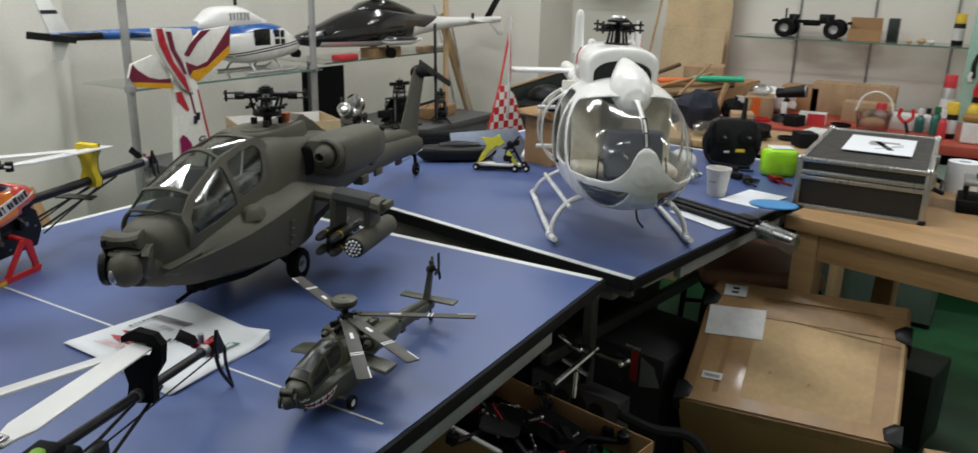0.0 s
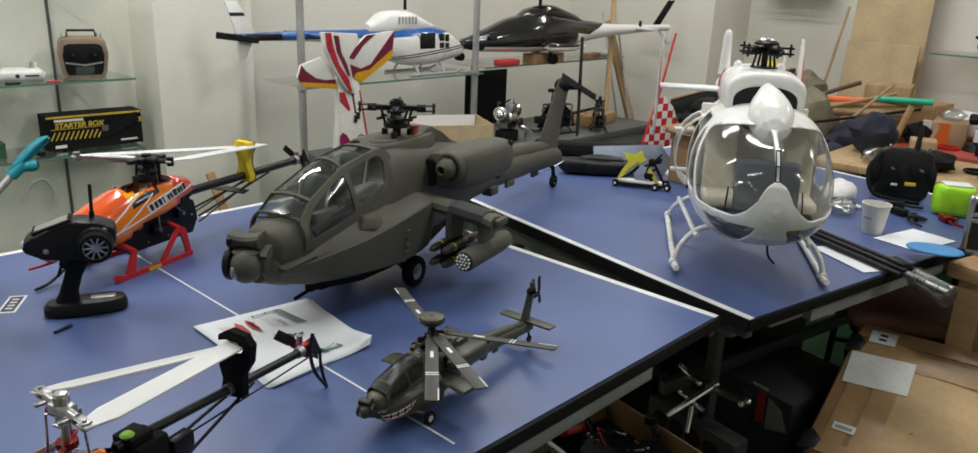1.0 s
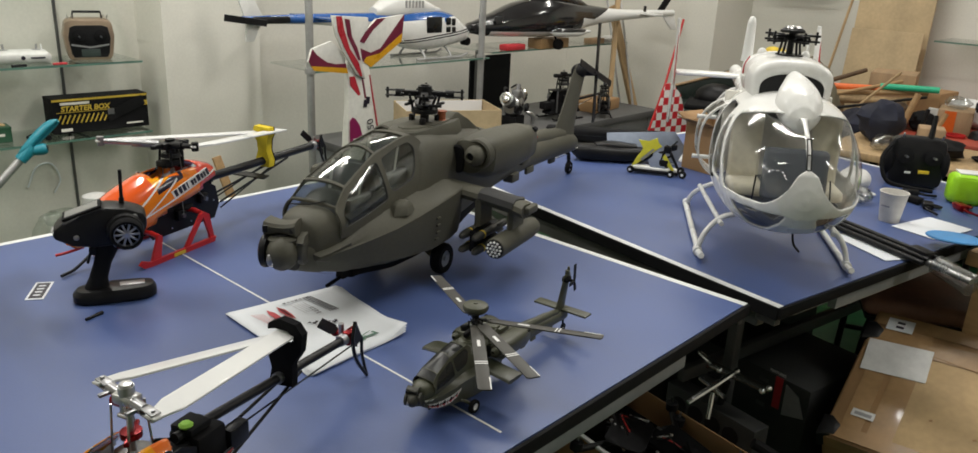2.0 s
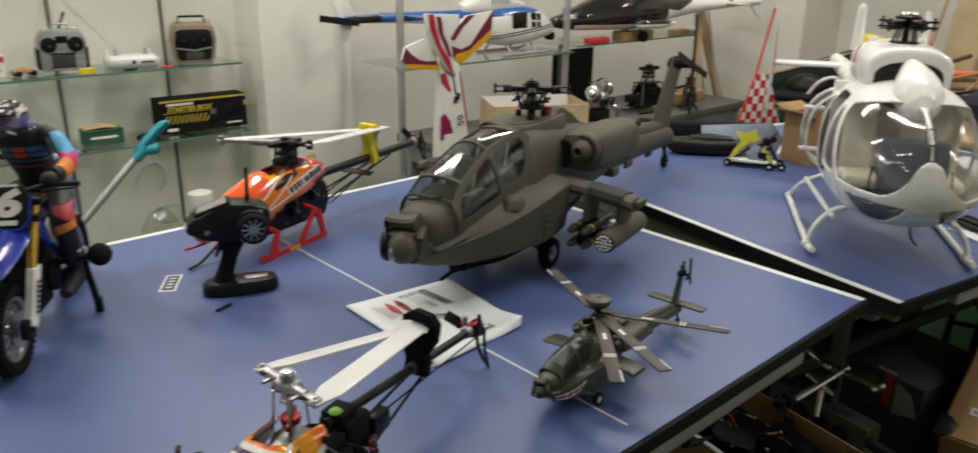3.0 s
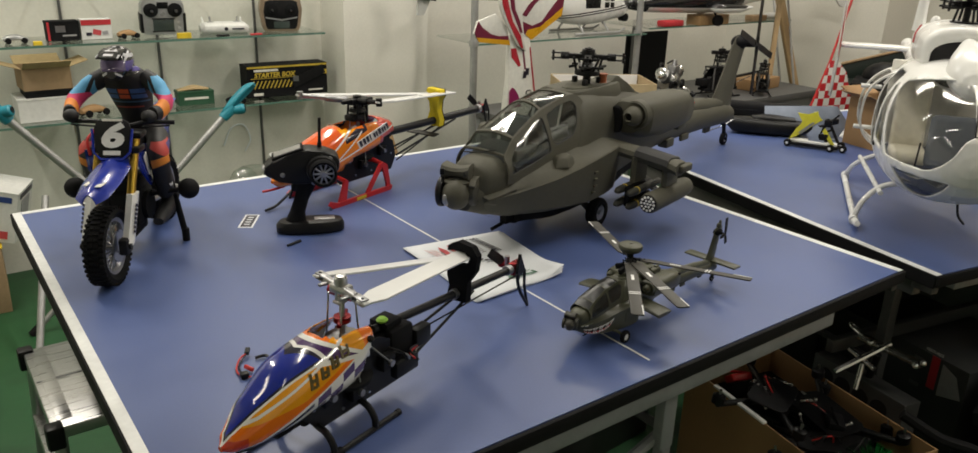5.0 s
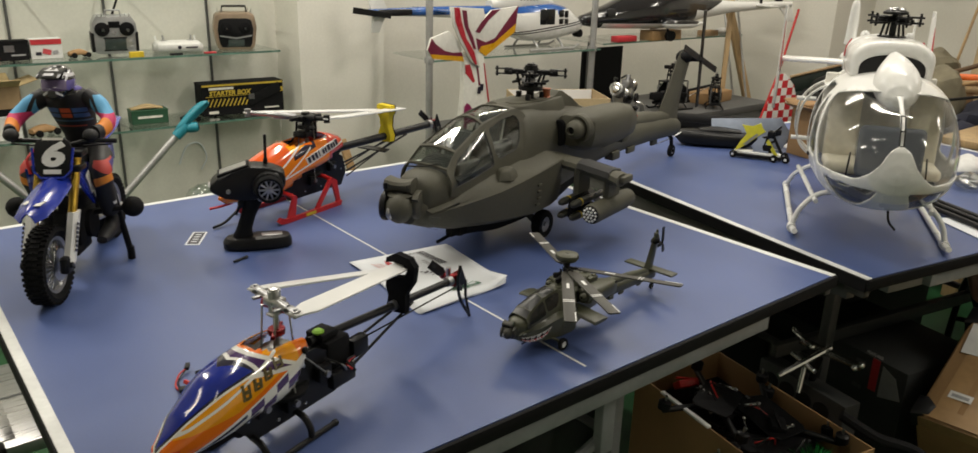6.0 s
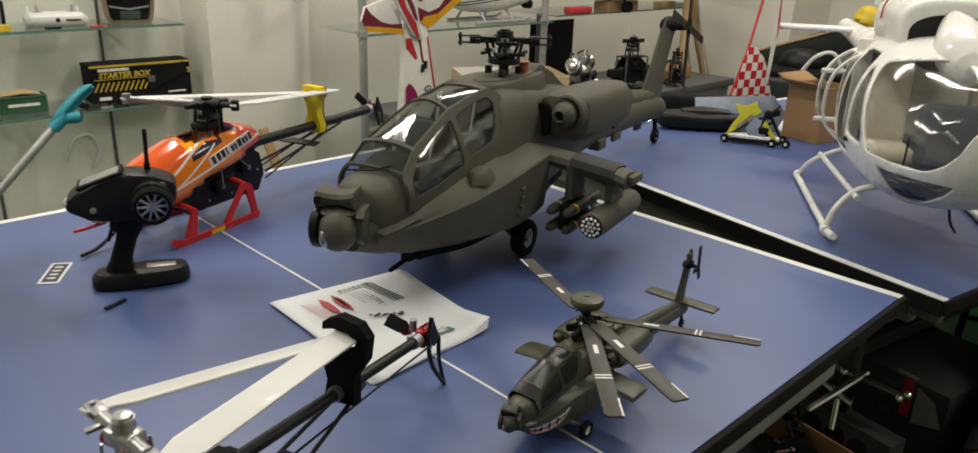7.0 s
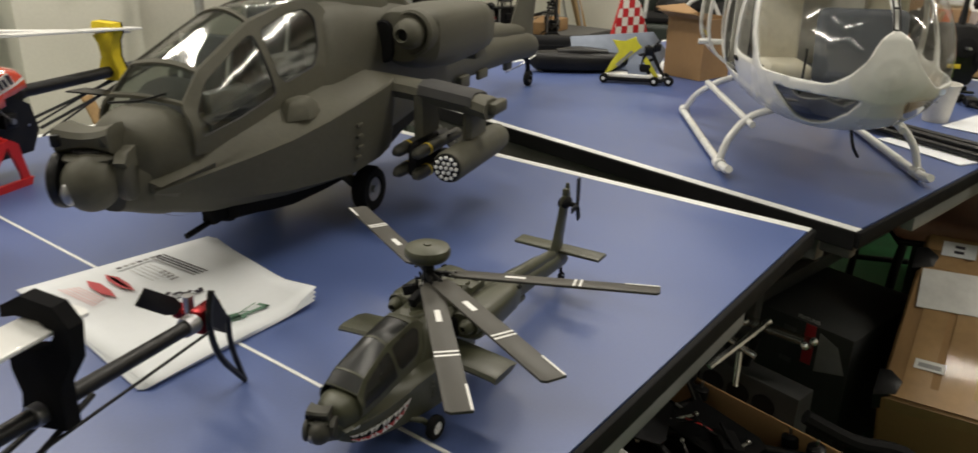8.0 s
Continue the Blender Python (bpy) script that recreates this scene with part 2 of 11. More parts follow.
def tennis_table(label, m, line):
    """Half a folding table tennis table: its corner at the origin, the net edge along -x or +x, the end along +y."""
    t = thing("tennis_table", label, "table", m, "table tennis table halves")
    part("tabletop", box((TW / 2, TL / 2, TZ - 0.0125), (TW - 0.006, TL - 0.006, 0.025)), BLUE, t)
    e = 0.02
    part("edge_line", box((e / 2, TL / 2, TZ), (e - 0.002, TL - 0.002, 0.0012), 0.0003, 1), LINE, t)
    part("edge_line", box((TW - e / 2, TL / 2, TZ), (e - 0.002, TL - 0.002, 0.0012), 0.0003, 1), LINE, t)
    part("edge_line", box((TW / 2, TL - e / 2, TZ), (TW - 2 * e, e - 0.002, 0.0012), 0.0003, 1), LINE, t)
    for sx in (0.0, TW):
        part("apron", box((sx + (0.012 if sx == 0 else -0.012), TL / 2 + 0.1, TZ - 0.052), (0.012, TL - 0.24, 0.042), 0.001, 1), APRON, t)
        part("edge_band", box((sx, TL / 2, TZ - 0.0155), (0.006, TL, 0.03), 0.001, 1), BLACKMAT, t)
    part("edge_band", box((TW / 2, TL, TZ - 0.0155), (TW - 0.01, 0.006, 0.03), 0.001, 1), BLACKMAT, t)
    if line:
        part("centre_line", box((TW / 2, TL / 2 + 0.02, TZ + 0.0004), (0.004, TL - 0.04, 0.0008)), LINE, t)
    part("net_edge", box((TW / 2, -0.002, TZ - 0.0135), (TW, 0.008, 0.026), 0.002), BLACKMAT, t)
    part("underside", box((TW / 2, TL / 2, TZ - 0.029), (TW - 0.05, TL - 0.05, 0.008)), BLACKMAT, t)
    part("frame_rail", box((TW / 2, 0.016, TZ - 0.0475), (TW - 0.5, 0.022, 0.034), 0.002), GREYFRAME, t)
    part("frame_rail", box((TW / 2, 0.12, TZ - 0.1), (TW - 0.5, 0.028, 0.045), 0.003), GREYFRAME, t)
    # Rails and legs deeper under the top take the shade-darkened grey
    part("frame_rail", box((TW / 2, TL - 0.01 - 0.06, TZ - 0.062), (TW - 0.1, 0.03, 0.05), 0.003), SHADEGREY, t)
    if line:
        part("hanger", box((0.835, 0.05, TZ - 0.135), (0.034, 0.022, 0.14), 0.003), GREYFRAME, t)
        part("leg_brace", tube([(0.835, 0.06, 0.575), (0.6, 0.09, 0.45), (0.36, 0.3, 0.3)], 0.011, 8), GREYFRAME, t)
    for x in (0.06, TW - 0.06):
        part("frame_rail", box((x, TL / 2, TZ - 0.062), (0.03, TL - 0.15, 0.05), 0.003), SHADEGREY, t)
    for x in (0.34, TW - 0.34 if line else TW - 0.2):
        part("leg", box((x, 0.32, (TZ - 0.09) / 2), (0.032, 0.032, TZ - 0.09), 0.004), GREYFRAME if line else SHADEGREY, t)
        part("leg", box((x, TL - 0.14, (TZ - 0.09) / 2), (0.032, 0.032, TZ - 0.09), 0.004), SHADEGREY, t)
        part("leg_brace", rod((x, 0.34, 0.3), (x, TL - 0.16, 0.3), 0.012), SHADEGREY, t)
    if not line:
        part("stretcher", box((TW / 2 + 0.05, 0.38, 0.355), (TW - 0.3, 0.024, 0.04), 0.003), SHADEGREY, t)
    for sx in (0.014, TW - 0.014):
        part("corner_cap", box((sx, 0.03, TZ - 0.039), (0.024, 0.05, 0.018), 0.003), SOCKET, t)
    return t


# Frame grey again, darkened to stand for shade below the tabletops
SHADEGREY = paint("shade_dark_grey", (0.075, 0.077, 0.08), 0.5, vary=0.12, scale=9)
APRON = paint("grey_apron", (0.09, 0.088, 0.082), 0.6, vary=0.12, scale=7)
SOCKET = paint("grey_plastic", (0.04, 0.04, 0.04), 0.5, vary=0.1, scale=15)
tennis_table("blue half table tennis table with white lines", pose(-TW, 0, 0), True)
tennis_table("blue half table tennis table set askew beside another", pose(0.028, -0.057, 0, 0, 0, -10.8), False)

# ---- helicopters ----
OLIVE = paint("olive_drab", (0.073, 0.07, 0.052), 0.62, vary=0.1, scale=7, fine=160, bump=0.06, spec=0.35)
OLIVE2 = paint("olive_drab_green", (0.053, 0.055, 0.033), 0.42, vary=0.14, scale=14, fine=200, bump=0.04)
OLIVEDARK = paint("dark_olive", (0.04, 0.039, 0.03), 0.6, vary=0.15, scale=20)
DARKFLAP = paint("dark_grey_rubber", (0.016, 0.016, 0.017), 0.7, vary=0.15, scale=20)
BLADE = paint("blade_grey_olive", (0.047, 0.044, 0.038), 0.5, vary=0.08, scale=12)
RUBBER = paint("rubber", (0.008, 0.008, 0.0085), 0.8, spec=0.14, vary=0.15, scale=30, bump=0.15)
CHROME = paint("chrome", (0.8, 0.8, 0.8), 0.12, 1.0, vary=0.03, scale=20, wear=0.02, bump=0.0)
STEEL = paint("bright_steel", (0.5, 0.5, 0.5), 0.3, 1.0, vary=0.06, scale=20)
GREYMET = paint("grey_metal", (0.35, 0.35, 0.36), 0.38, 0.9, vary=0.1, scale=20)
DARKIN = paint("cockpit_dark", (0.03, 0.031, 0.034), 0.8, vary=0.2, scale=25)
SEATGREY = paint("seat_grey", (0.12, 0.125, 0.14), 0.7, vary=0.15, scale=25)
CANOPY = glassy("canopy_glass", (0.8, 0.82, 0.8), 0.07, 0.925, 0.5)
CLEAR = glassy("clear_canopy", (0.97, 0.975, 0.97), 0.1, 0.92, 0.7)
SMOKE = paint("tinted_window", (0.012, 0.013, 0.014), 0.3, spec=0.35, vary=0.1, scale=9, bump=0.0)
WHITE = paint("white_gloss", (0.78, 0.78, 0.76), 0.28, vary=0.03, scale=5, fine=90, bump=0.01, wear=0.03, coat=0.3)
WHITEMARK = paint("white_marking", (0.75, 0.75, 0.74), 0.5, vary=0.06, scale=20)
REDMARK = paint("red_marking", (0.5, 0.03, 0.04), 0.5, vary=0.1, scale=20)
YELLOWMARK = paint("yellow_marking", (0.7, 0.5, 0.03), 0.5, vary=0.1, scale=20)


def wheel_parts(parent, c, r, w, put, hub_mat=None, axis=(0, 1, 0)):
    c, ax = Vector(c), Vector(axis)
    tyre = put("tyre", lathe([(r * 0.55, -w / 2), (r * 0.9, -w / 2), (r, -w * 0.25), (r, w * 0.25), (r * 0.9, w / 2), (r * 0.55, w / 2), (r * 0.5, 0)], c, ax, 24), RUBBER, parent)
    put("rim", lathe([(r * 0.1, -w * 0.5), (r * 0.5, -w * 0.42), (r * 0.56, -w * 0.3), (r * 0.56, w * 0.3), (r * 0.5, w * 0.42), (r * 0.16, w * 0.3), (r * 0.14, w * 0.5), (0, w * 0.5)], c, ax, 20), hub_mat or GREYMET, tyre)
    return tyre


def attack_helicopter(label, m, s, small):
    """A model attack helicopter: nose along +x, its left side along +y, standing on z = 0."""
    root = thing("model_helicopter", label, "model helicopter", m, "attack helicopter models")
    skin_mat = OLIVE2 if small else OLIVE

    def put(name, bm, mat, parent=root, lab="", angle=35):
        return part(name, place(bm, Matrix.Scale(s, 4)), mat, parent, lab, angle)

    # body
    put("fuselage", hull([
        (-0.03, 0.172, 0.026, 0.026, 0.03, 2.2), (-0.05, 0.172, 0.048, 0.042, 0.052, 2.4), (-0.085, 0.167, 0.064, 0.056, 0.072, 2.6),
        (-0.14, 0.157, 0.074, 0.058, 0.08, 2.8), (-0.22, 0.15, 0.079, 0.064, 0.082, 2.9), (-0.33, 0.155, 0.082, 0.07, 0.086, 3),
        (-0.37, 0.175, 0.084, 0.132, 0.105, 3), (-0.43, 0.19, 0.084, 0.126, 0.12, 3.2), (-0.56, 0.2, 0.08, 0.1, 0.125, 3), (-0.7, 0.19, 0.068, 0.09, 0.1, 2.8),
        (-0.82, 0.165, 0.052, 0.062, 0.065, 2.5), (-0.95, 0.15, 0.045, 0.045, 0.05, 2.3), (-1.2, 0.135, 0.038, 0.036, 0.042, 2.2), (-1.36, 0.122, 0.034, 0.034, 0.038, 2.2), (-1.43, 0.11, 0.026, 0.028, 0.03, 2), (-1.455, 0.106, 0.008, 0.01, 0.01, 2)], 32, 5), skin_mat)
    put("spine", tube([(-0.72, 0, 0.245), (-0.9, 0, 0.196), (-1.15, 0, 0.172), (-1.33, 0, 0.155)], [0.034, 0.03, 0.026, 0.022], 14, 4), skin_mat)
    # mast deck
    deck = ((0.125, 0.0), (0.115, 0.022), (0.09, 0.037), (0.02, 0.049), (-0.06, 0.047), (-0.1, 0.036), (-0.11, 0.0), (-0.1, -0.036), (-0.06, -0.047), (0.02, -0.049), (0.09, -0.037), (0.115, -0.022))
    put("mast_fairing", skin([[Vector((x * k + ox, y * k, z)) for x, y in deck] for z, ox, k in ((0.265, -0.488, 1.12), (0.298, -0.488, 1.08), (0.306, -0.488, 1.05), (0.319, -0.49, 1.0), (0.322, -0.492, 0.96))]), skin_mat, angle=24)
    put("deck_lid", skin([[Vector((x * k - 0.49, y * k, z)) for x, y in deck] for z, k in ((0.321, 0.74), (0.3245, 0.72), (0.325, 0.68))]), skin_mat, angle=24)
    put("deck_hatch", sheet([(-0.55, 0.318), (-0.585, 0.336), (-0.602, 0.334), (-0.645, 0.312), (-0.7, 0.282), (-0.7, 0.25), (-0.55, 0.25)], 0.056, Matrix.Rotation(radians(90), 4, "X"), 0.004), skin_mat)
    # side fairings: a sloping shelf above a flat cheek
    cheek = ((-0.042, 0.03, 0.05, 0.143, 0.151, 0.128), (-0.065, 0.045, 0.066, 0.148, 0.158, 0.115), (-0.11, 0.055, 0.08, 0.1525, 0.169, 0.101), (-0.16, 0.06, 0.094, 0.158, 0.182, 0.09), (-0.22, 0.06, 0.1105, 0.166, 0.194, 0.082), (-0.28, 0.06, 0.122, 0.1765, 0.202, 0.077), (-0.34, 0.06, 0.131, 0.188, 0.208, 0.074), (-0.4, 0.06, 0.138, 0.2, 0.212, 0.082), (-0.43, 0.06, 0.139, 0.206, 0.214, 0.09), (-0.445, 0.06, 0.134, 0.207, 0.214, 0.096))

    tuck = 0.93 if small else 0.74
    if small:
        cheek = tuple((x, y0, y1 * float(np.interp(-x, (0.04, 0.3, 0.43), (0.97, 0.86, 1.0))), zt, zi, zb - 0.012) for x, y0, y1, zt, zi, zb in cheek)

    def cheek_y(x, z):
        """Half width of the cheek at a height."""
        xs = [-r[0] for r in cheek]
        y1, zb = (float(np.interp(-x, xs, [r[k] for r in cheek])) for k in (2, 5))
        return float(np.interp(z, (zb - 0.004, zb, zb + 0.012, zb + 0.05), (0.05, y1 * tuck, y1 * (0.97 if small else 1.0) - (0.0 if small else 0.009), y1)))

    for sy in (1, -1):
        rings = []
        for x, y0, y1, zt, zi, zb in cheek:
            mid = zb + (zt - zb) * 0.55
            rings.append([Vector((x, sy * y, z)) for y, z in ((y0, zb - 0.004), (y1 * tuck, zb), (y1 * 0.97 if small else y1 - 0.009, zb + 0.012), (y1 - 0.003, mid), (y1, zt - 0.003), (y1 - 0.0025, zt), (y1 + (0.074 - y1) * 0.35, zt + (zi - zt) * 0.4), (0.074 if x < -0.1 else y0 * 1.1, zi), (y0 * 0.9, zi + 0.004))])
        put("side_fairing", skin(rings), skin_mat, angle=24)
        if not small:
            put("cheek_hump", skin([[Vector((-0.263 + dx, sy * (0.09 + dy), z)) for dx, dy in ((0.03 * k, 0.004 * k), (0.008 * k, 0.019 * k), (-0.02 * k, 0.016 * k), (-0.028 * k, 0), (-0.02 * k, -0.016 * k), (0.018 * k, -0.016 * k))] for z, k in ((0.182, 1.15), (0.199, 0.95), (0.2065, 0.6), (0.208, 0.25))]), skin_mat)
        put("grab_vents", join(*[box((-0.345, sy * (cheek_y(-0.345, 0.108 + 0.016 * k) - 0.0005), 0.108 + 0.016 * k), (0.014, 0.004, 0.005), 0.001) for k in range(4)]), skin_mat)
        # engines
        eng = put("engine", skin([ellipse_ring(x, sy * y, z, w, u, d, 3, 24) for x, y, z, w, u, d in ((-0.505, 0.1, 0.264, 0.012, 0.02, 0.02), (-0.51, 0.108, 0.262, 0.036, 0.03, 0.045), (-0.535, 0.115, 0.262, 0.05, 0.036, 0.058), (-0.62, 0.115, 0.257, 0.054, 0.042, 0.062), (-0.74, 0.108, 0.252, 0.05, 0.04, 0.058), (-0.8, 0.104, 0.249, 0.046, 0.036, 0.052), (-0.815, 0.1, 0.246, 0.038, 0.028, 0.042))]), skin_mat)
        put("intake", lathe([(0.0, -0.04), (0.034, -0.04), (0.036, -0.02), (0.035, 0.004), (0.031, 0.008), (0.026, 0.004), (0.022, -0.008), (0.02, -0.01), (0, -0.01)], (-0.515, sy * 0.128, 0.262), (1, 0, 0), 24), skin_mat, eng)
        put("intake_cone", lathe([(0.0225, -0.006), (0.0235, 0.006), (0.0235, 0.014), (0.0215, 0.024), (0.0165, 0.033), (0.0105, 0.038), (0.009, 0.036), (0.008, 0.02), (0, 0.02)], (-0.515, sy * 0.128, 0.262), (1, 0, 0), 22), skin_mat, eng)
        put("cone_bore", rod((-0.5, sy * 0.128, 0.262), (-0.484, sy * 0.128, 0.262), 0.0082), BLACKMAT, eng)
        # Black block inboard of the intake, standing in for the shade there
        put("intake_gap", skin([ellipse_ring(x, sy * 0.083, 0.25, 0.018 * k, 0.03 * k, 0.036 * k, 2.6, 16) for x, k in ((-0.54, 1.0), (-0.503, 1.0), (-0.4995, 0.9))]), BLACKMAT, eng)
        put("cowl_notch", box((-0.792, sy * 0.143, 0.275), (0.018, 0.012, 0.016), 0.002, 1, (sy * -30, 0, 0)), BLACKMAT, eng)
        if not small:
            put("marker_light", ball((-0.8, sy * 0.148, 0.256), 0.0028, 8, 6), REDMARK, eng, "tiny red marker light")
        put("exhaust_box", box((-0.8, sy * 0.105, 0.195), (0.05, 0.04, 0.03), 0.006), skin_mat, eng)
        # wings and stores
        wing = put("wing", skin([[Vector((x, sy * y, zt + z)) for x, z in ((-0.405, -0.012), (-0.412, -0.003), (-0.43, 0), (-0.5, -0.002), (-0.535, -0.013), (-0.5, -0.022), (-0.43, -0.024), (-0.41, -0.02))] for y, zt in ((0.06, 0.208), (0.16, 0.2), (0.27, 0.19), (0.282, 0.186))]), skin_mat) if small else put("wing", skin([[Vector((x, sy * y, z)) for x, z in ((-0.426, zt - 0.016), (-0.43, zt - 0.006), (-0.442, zt), (-0.462, zt - 0.001), (-0.49, zt - 0.008), (-0.505, zt - 0.018), (-0.49, zt - 0.024), (-0.46, zt - 0.031), (-0.436, zt - 0.028))] for y, zt in ((0.06, 0.212), (0.16, 0.205), (0.27, 0.192), (0.285, 0.188))]), skin_mat)
        if not small:
            put("wing_cap", skin([[Vector((x, sy * y, z)) for x, z in ((-0.424, zt - 0.016), (-0.43, zt - 0.004), (-0.445, zt + 0.002), (-0.48, zt - 0.003), (-0.507, zt - 0.018), (-0.48, zt - 0.03), (-0.44, zt - 0.032))] for y, zt in ((0.18, 0.2055), (0.26, 0.196), (0.264, 0.194))]), DARKFLAP, wing, "dark grey wing flap")
        if not small:
            put("wing_light", box((-0.468, sy * 0.289, 0.174), (0.05, 0.016, 0.018), 0.005), skin_mat, wing)
        for y, x in () if small else ((0.18, -0.455), (0.25, -0.475)):
            put("pylon", skin([[Vector((x + dx, sy * (y + dy), z)) for dx, dy in ((0.032, 0), (0.026, 0.007), (-0.03, 0.007), (-0.036, 0), (-0.03, -0.007), (0.026, -0.007))] for z in (0.125, 0.185)]), skin_mat, wing)
        pod = None if small else put("rocket_pod", lathe([(0.0, -0.105), (0.012, -0.105), (0.021, -0.09), (0.0235, -0.06), (0.0235, 0.095), (0.0215, 0.1), (0, 0.1)], (-0.48, sy * 0.25, 0.1), (1, 0, 0), 22), skin_mat)
        holes = [(0, 0)] + [(0.0078 * math.cos(a), 0.0078 * math.sin(a)) for a in (k * math.pi / 3 for k in range(6))] + [(0.0155 * math.cos(a), 0.0155 * math.sin(a)) for a in (k * math.pi / 6 for k in range(12))]
        if small:
            holes = []
        else:
            put("pod_face", lathe([(0, 0.0), (0.0205, 0.0), (0.0205, 0.002), (0, 0.002)], (-0.379, sy * 0.25, 0.1), (1, 0, 0), 22), BLACK, pod)
            put("rockets", join(*[lathe([(0.0, -0.002), (0.0029, -0.002), (0.0029, 0.004), (0.0012, 0.006), (0, 0.006)], (-0.379, sy * 0.25 + a, 0.1 + b), (1, 0, 0), 8) for a, b in holes]), WHITEMARK, pod, "white rocket tips")
        for dy, dz in () if small else ((-0.016, 0.008), (0.016, 0.008), (-0.016, -0.024), (0.016, -0.024)):
            ms = put("missile", lathe([(0.009, -0.08), (0.0095, 0.045), (0.0085, 0.058), (0.005, 0.067), (0, 0.07)], (-0.455, sy * 0.178 + dy, 0.1 + dz), (1, 0, 0), 12), OLIVEDARK)
            put("missile_band", lathe([(0.0094, 0), (0.0099, 0.001), (0.0099, 0.005), (0.0094, 0.006)], (-0.43, sy * 0.178 + dy, 0.1 + dz), (1, 0, 0), 12), YELLOWMARK, ms, "yellow ring")
            put("missile_fins", join(*[box((-0.5, sy * 0.178 + dy, 0.1 + dz), (0.03, 0.03, 0.0015), 0, 1, (a, 0, 0)) for a in (45, 135)]), DARKFLAP, ms)
        if not small:
            put("launch_rail", box((-0.455, sy * 0.178, 0.092), (0.09, 0.014, 0.05), 0.004), BLACKMAT, wing)
        # main gear
        wx, wy = (-0.31, 0.147) if small else (-0.415, 0.1)
        put("gear_leg", join(tube([(wx + 0.085, sy * 0.06, 0.09), (wx + 0.02, sy * (wy - 0.03), 0.06), (wx, sy * (wy - 0.018), 0.036)], 0.009, 10), rod((wx, sy * (wy - 0.02), 0.036), (wx, sy * (wy + 0.005), 0.036), 0.006)), skin_mat)
        wheel_parts(root, (wx, sy * wy, 0.036), 0.036, 0.024, put, GREYMET if not small else WHITEMARK, (0, sy, 0))
    put("belly_tray", hull([(-0.2, 0.06, 0.03, 0.02, 0.015, 2.5), (-0.3, 0.055, 0.055, 0.03, 0.02, 3), (-0.5, 0.06, 0.06, 0.03, 0.02, 3), (-0.7, 0.085, 0.04, 0.03, 0.015, 2.5)], 16, 3), BLACKMAT if not small else skin_mat)
    # chain gun under the chin
    put("gun", join(box((-0.2, 0, 0.055), (0.06, 0.02, 0.02), 0.004), rod((-0.19, 0, 0.05), (-0.13, 0, 0.044), 0.004), rod((-0.21, 0, 0.04), (-0.21, 0, 0.08), 0.01)), BLACKMAT)
    # nose sights: a ball turret held between two yoke plates, and the night sight on top
    swing = Matrix.Translation((-0.014, 0, 0)) @ Matrix.Rotation(radians(24), 4, "Z") @ Matrix.Translation((0.014, 0, 0))

    small_head = Matrix.Translation((0, 0, 0.159)) @ Matrix.Scale(0.88, 4) @ Matrix.Translation((0, 0, -0.15))
    small_ears = Matrix.Translation((-0.016, -0.004, 0.197)) @ Matrix.Diagonal((0.86, 0.73, 0.95, 1)) @ Matrix.Translation((0.014, 0.006, -0.19))

    def put_sight(name, bm, mat, parent=root, lab="", angle=35):
        size = small_ears if name in ("night_sight", "sight_recess", "sight_window") else small_head
        return put(name, place(bm, swing @ size), OLIVEDARK if small and mat is skin_mat else mat, parent, lab, angle)

    sight = put_sight("sight_turret", join(ball((0.006, 0.0, 0.149), 0.036, 26, 16, (1, 0.94, 1.0)), rod((-0.05, 0, 0.15), (-0.012, 0, 0.15), 0.036, 0.03, 22)), skin_mat)
    for sy, r, back in ((1, 0.031, 0.014), (-1, 0.036, 0.0)):
        put_sight("yoke_plate", lathe([(r - 0.008, -0.006), (r - 0.001, -0.005), (r, 0.0), (r - 0.001, 0.006), (r - 0.006, 0.0095), (r * 0.45, 0.0105), (0, 0.0105)], (-0.004 - back, sy * 0.036, 0.15), (0, sy, 0), 26), skin_mat if small else BLACK if sy < 0 else OLIVEDARK, sight)
        put_sight("yoke_arm", box((-0.034, sy * 0.04, 0.152), (0.05, 0.013, 0.042), 0.005), skin_mat, sight)
    put_sight("lens", ball((0.032, -0.016, 0.143), 0.0125, 14, 10, (0.7, 0.8, 1.2)), GREYMET, sight, "pale grey glass lens")
    put("chin_block", hull([(-0.02, 0.146, 0.03, 0.02, 0.03, 2.6), (-0.045, 0.145, 0.043, 0.03, 0.038, 2.8), (-0.08, 0.14, 0.05, 0.03, 0.045, 3)], 20, 3), skin_mat, sight)
    ears = []
    for y in (-0.048, -0.0465, -0.036, -0.022, -0.008, 0.006, 0.02, 0.03, 0.034, 0.0355):
        k = (y + 0.008) / 0.042
        rim = 1 if y in (-0.048, 0.0355) else 0
        zt = 0.204 + 0.008 * k * k - 0.004 * rim
        zb = 0.183 - 0.003 * abs(k) + 0.006 * rim
        xf = 0.006 + 0.009 * k * k - 0.004 * rim
        xb = -0.04 + 0.004 * k
        ears.append([Vector((x, y, z)) for x, z in ((xb, zb), (xb - 0.004, (zt + zb) / 2), (xb, zt - 0.002), (-0.014, zt + 0.001), (xf - 0.006, zt), (xf, zt - 0.006), (xf - 0.003, zb + 0.006), (xf - 0.012, zb), (-0.014, zb - 0.003))])
    top = put_sight("night_sight", skin(ears), skin_mat, angle=28)
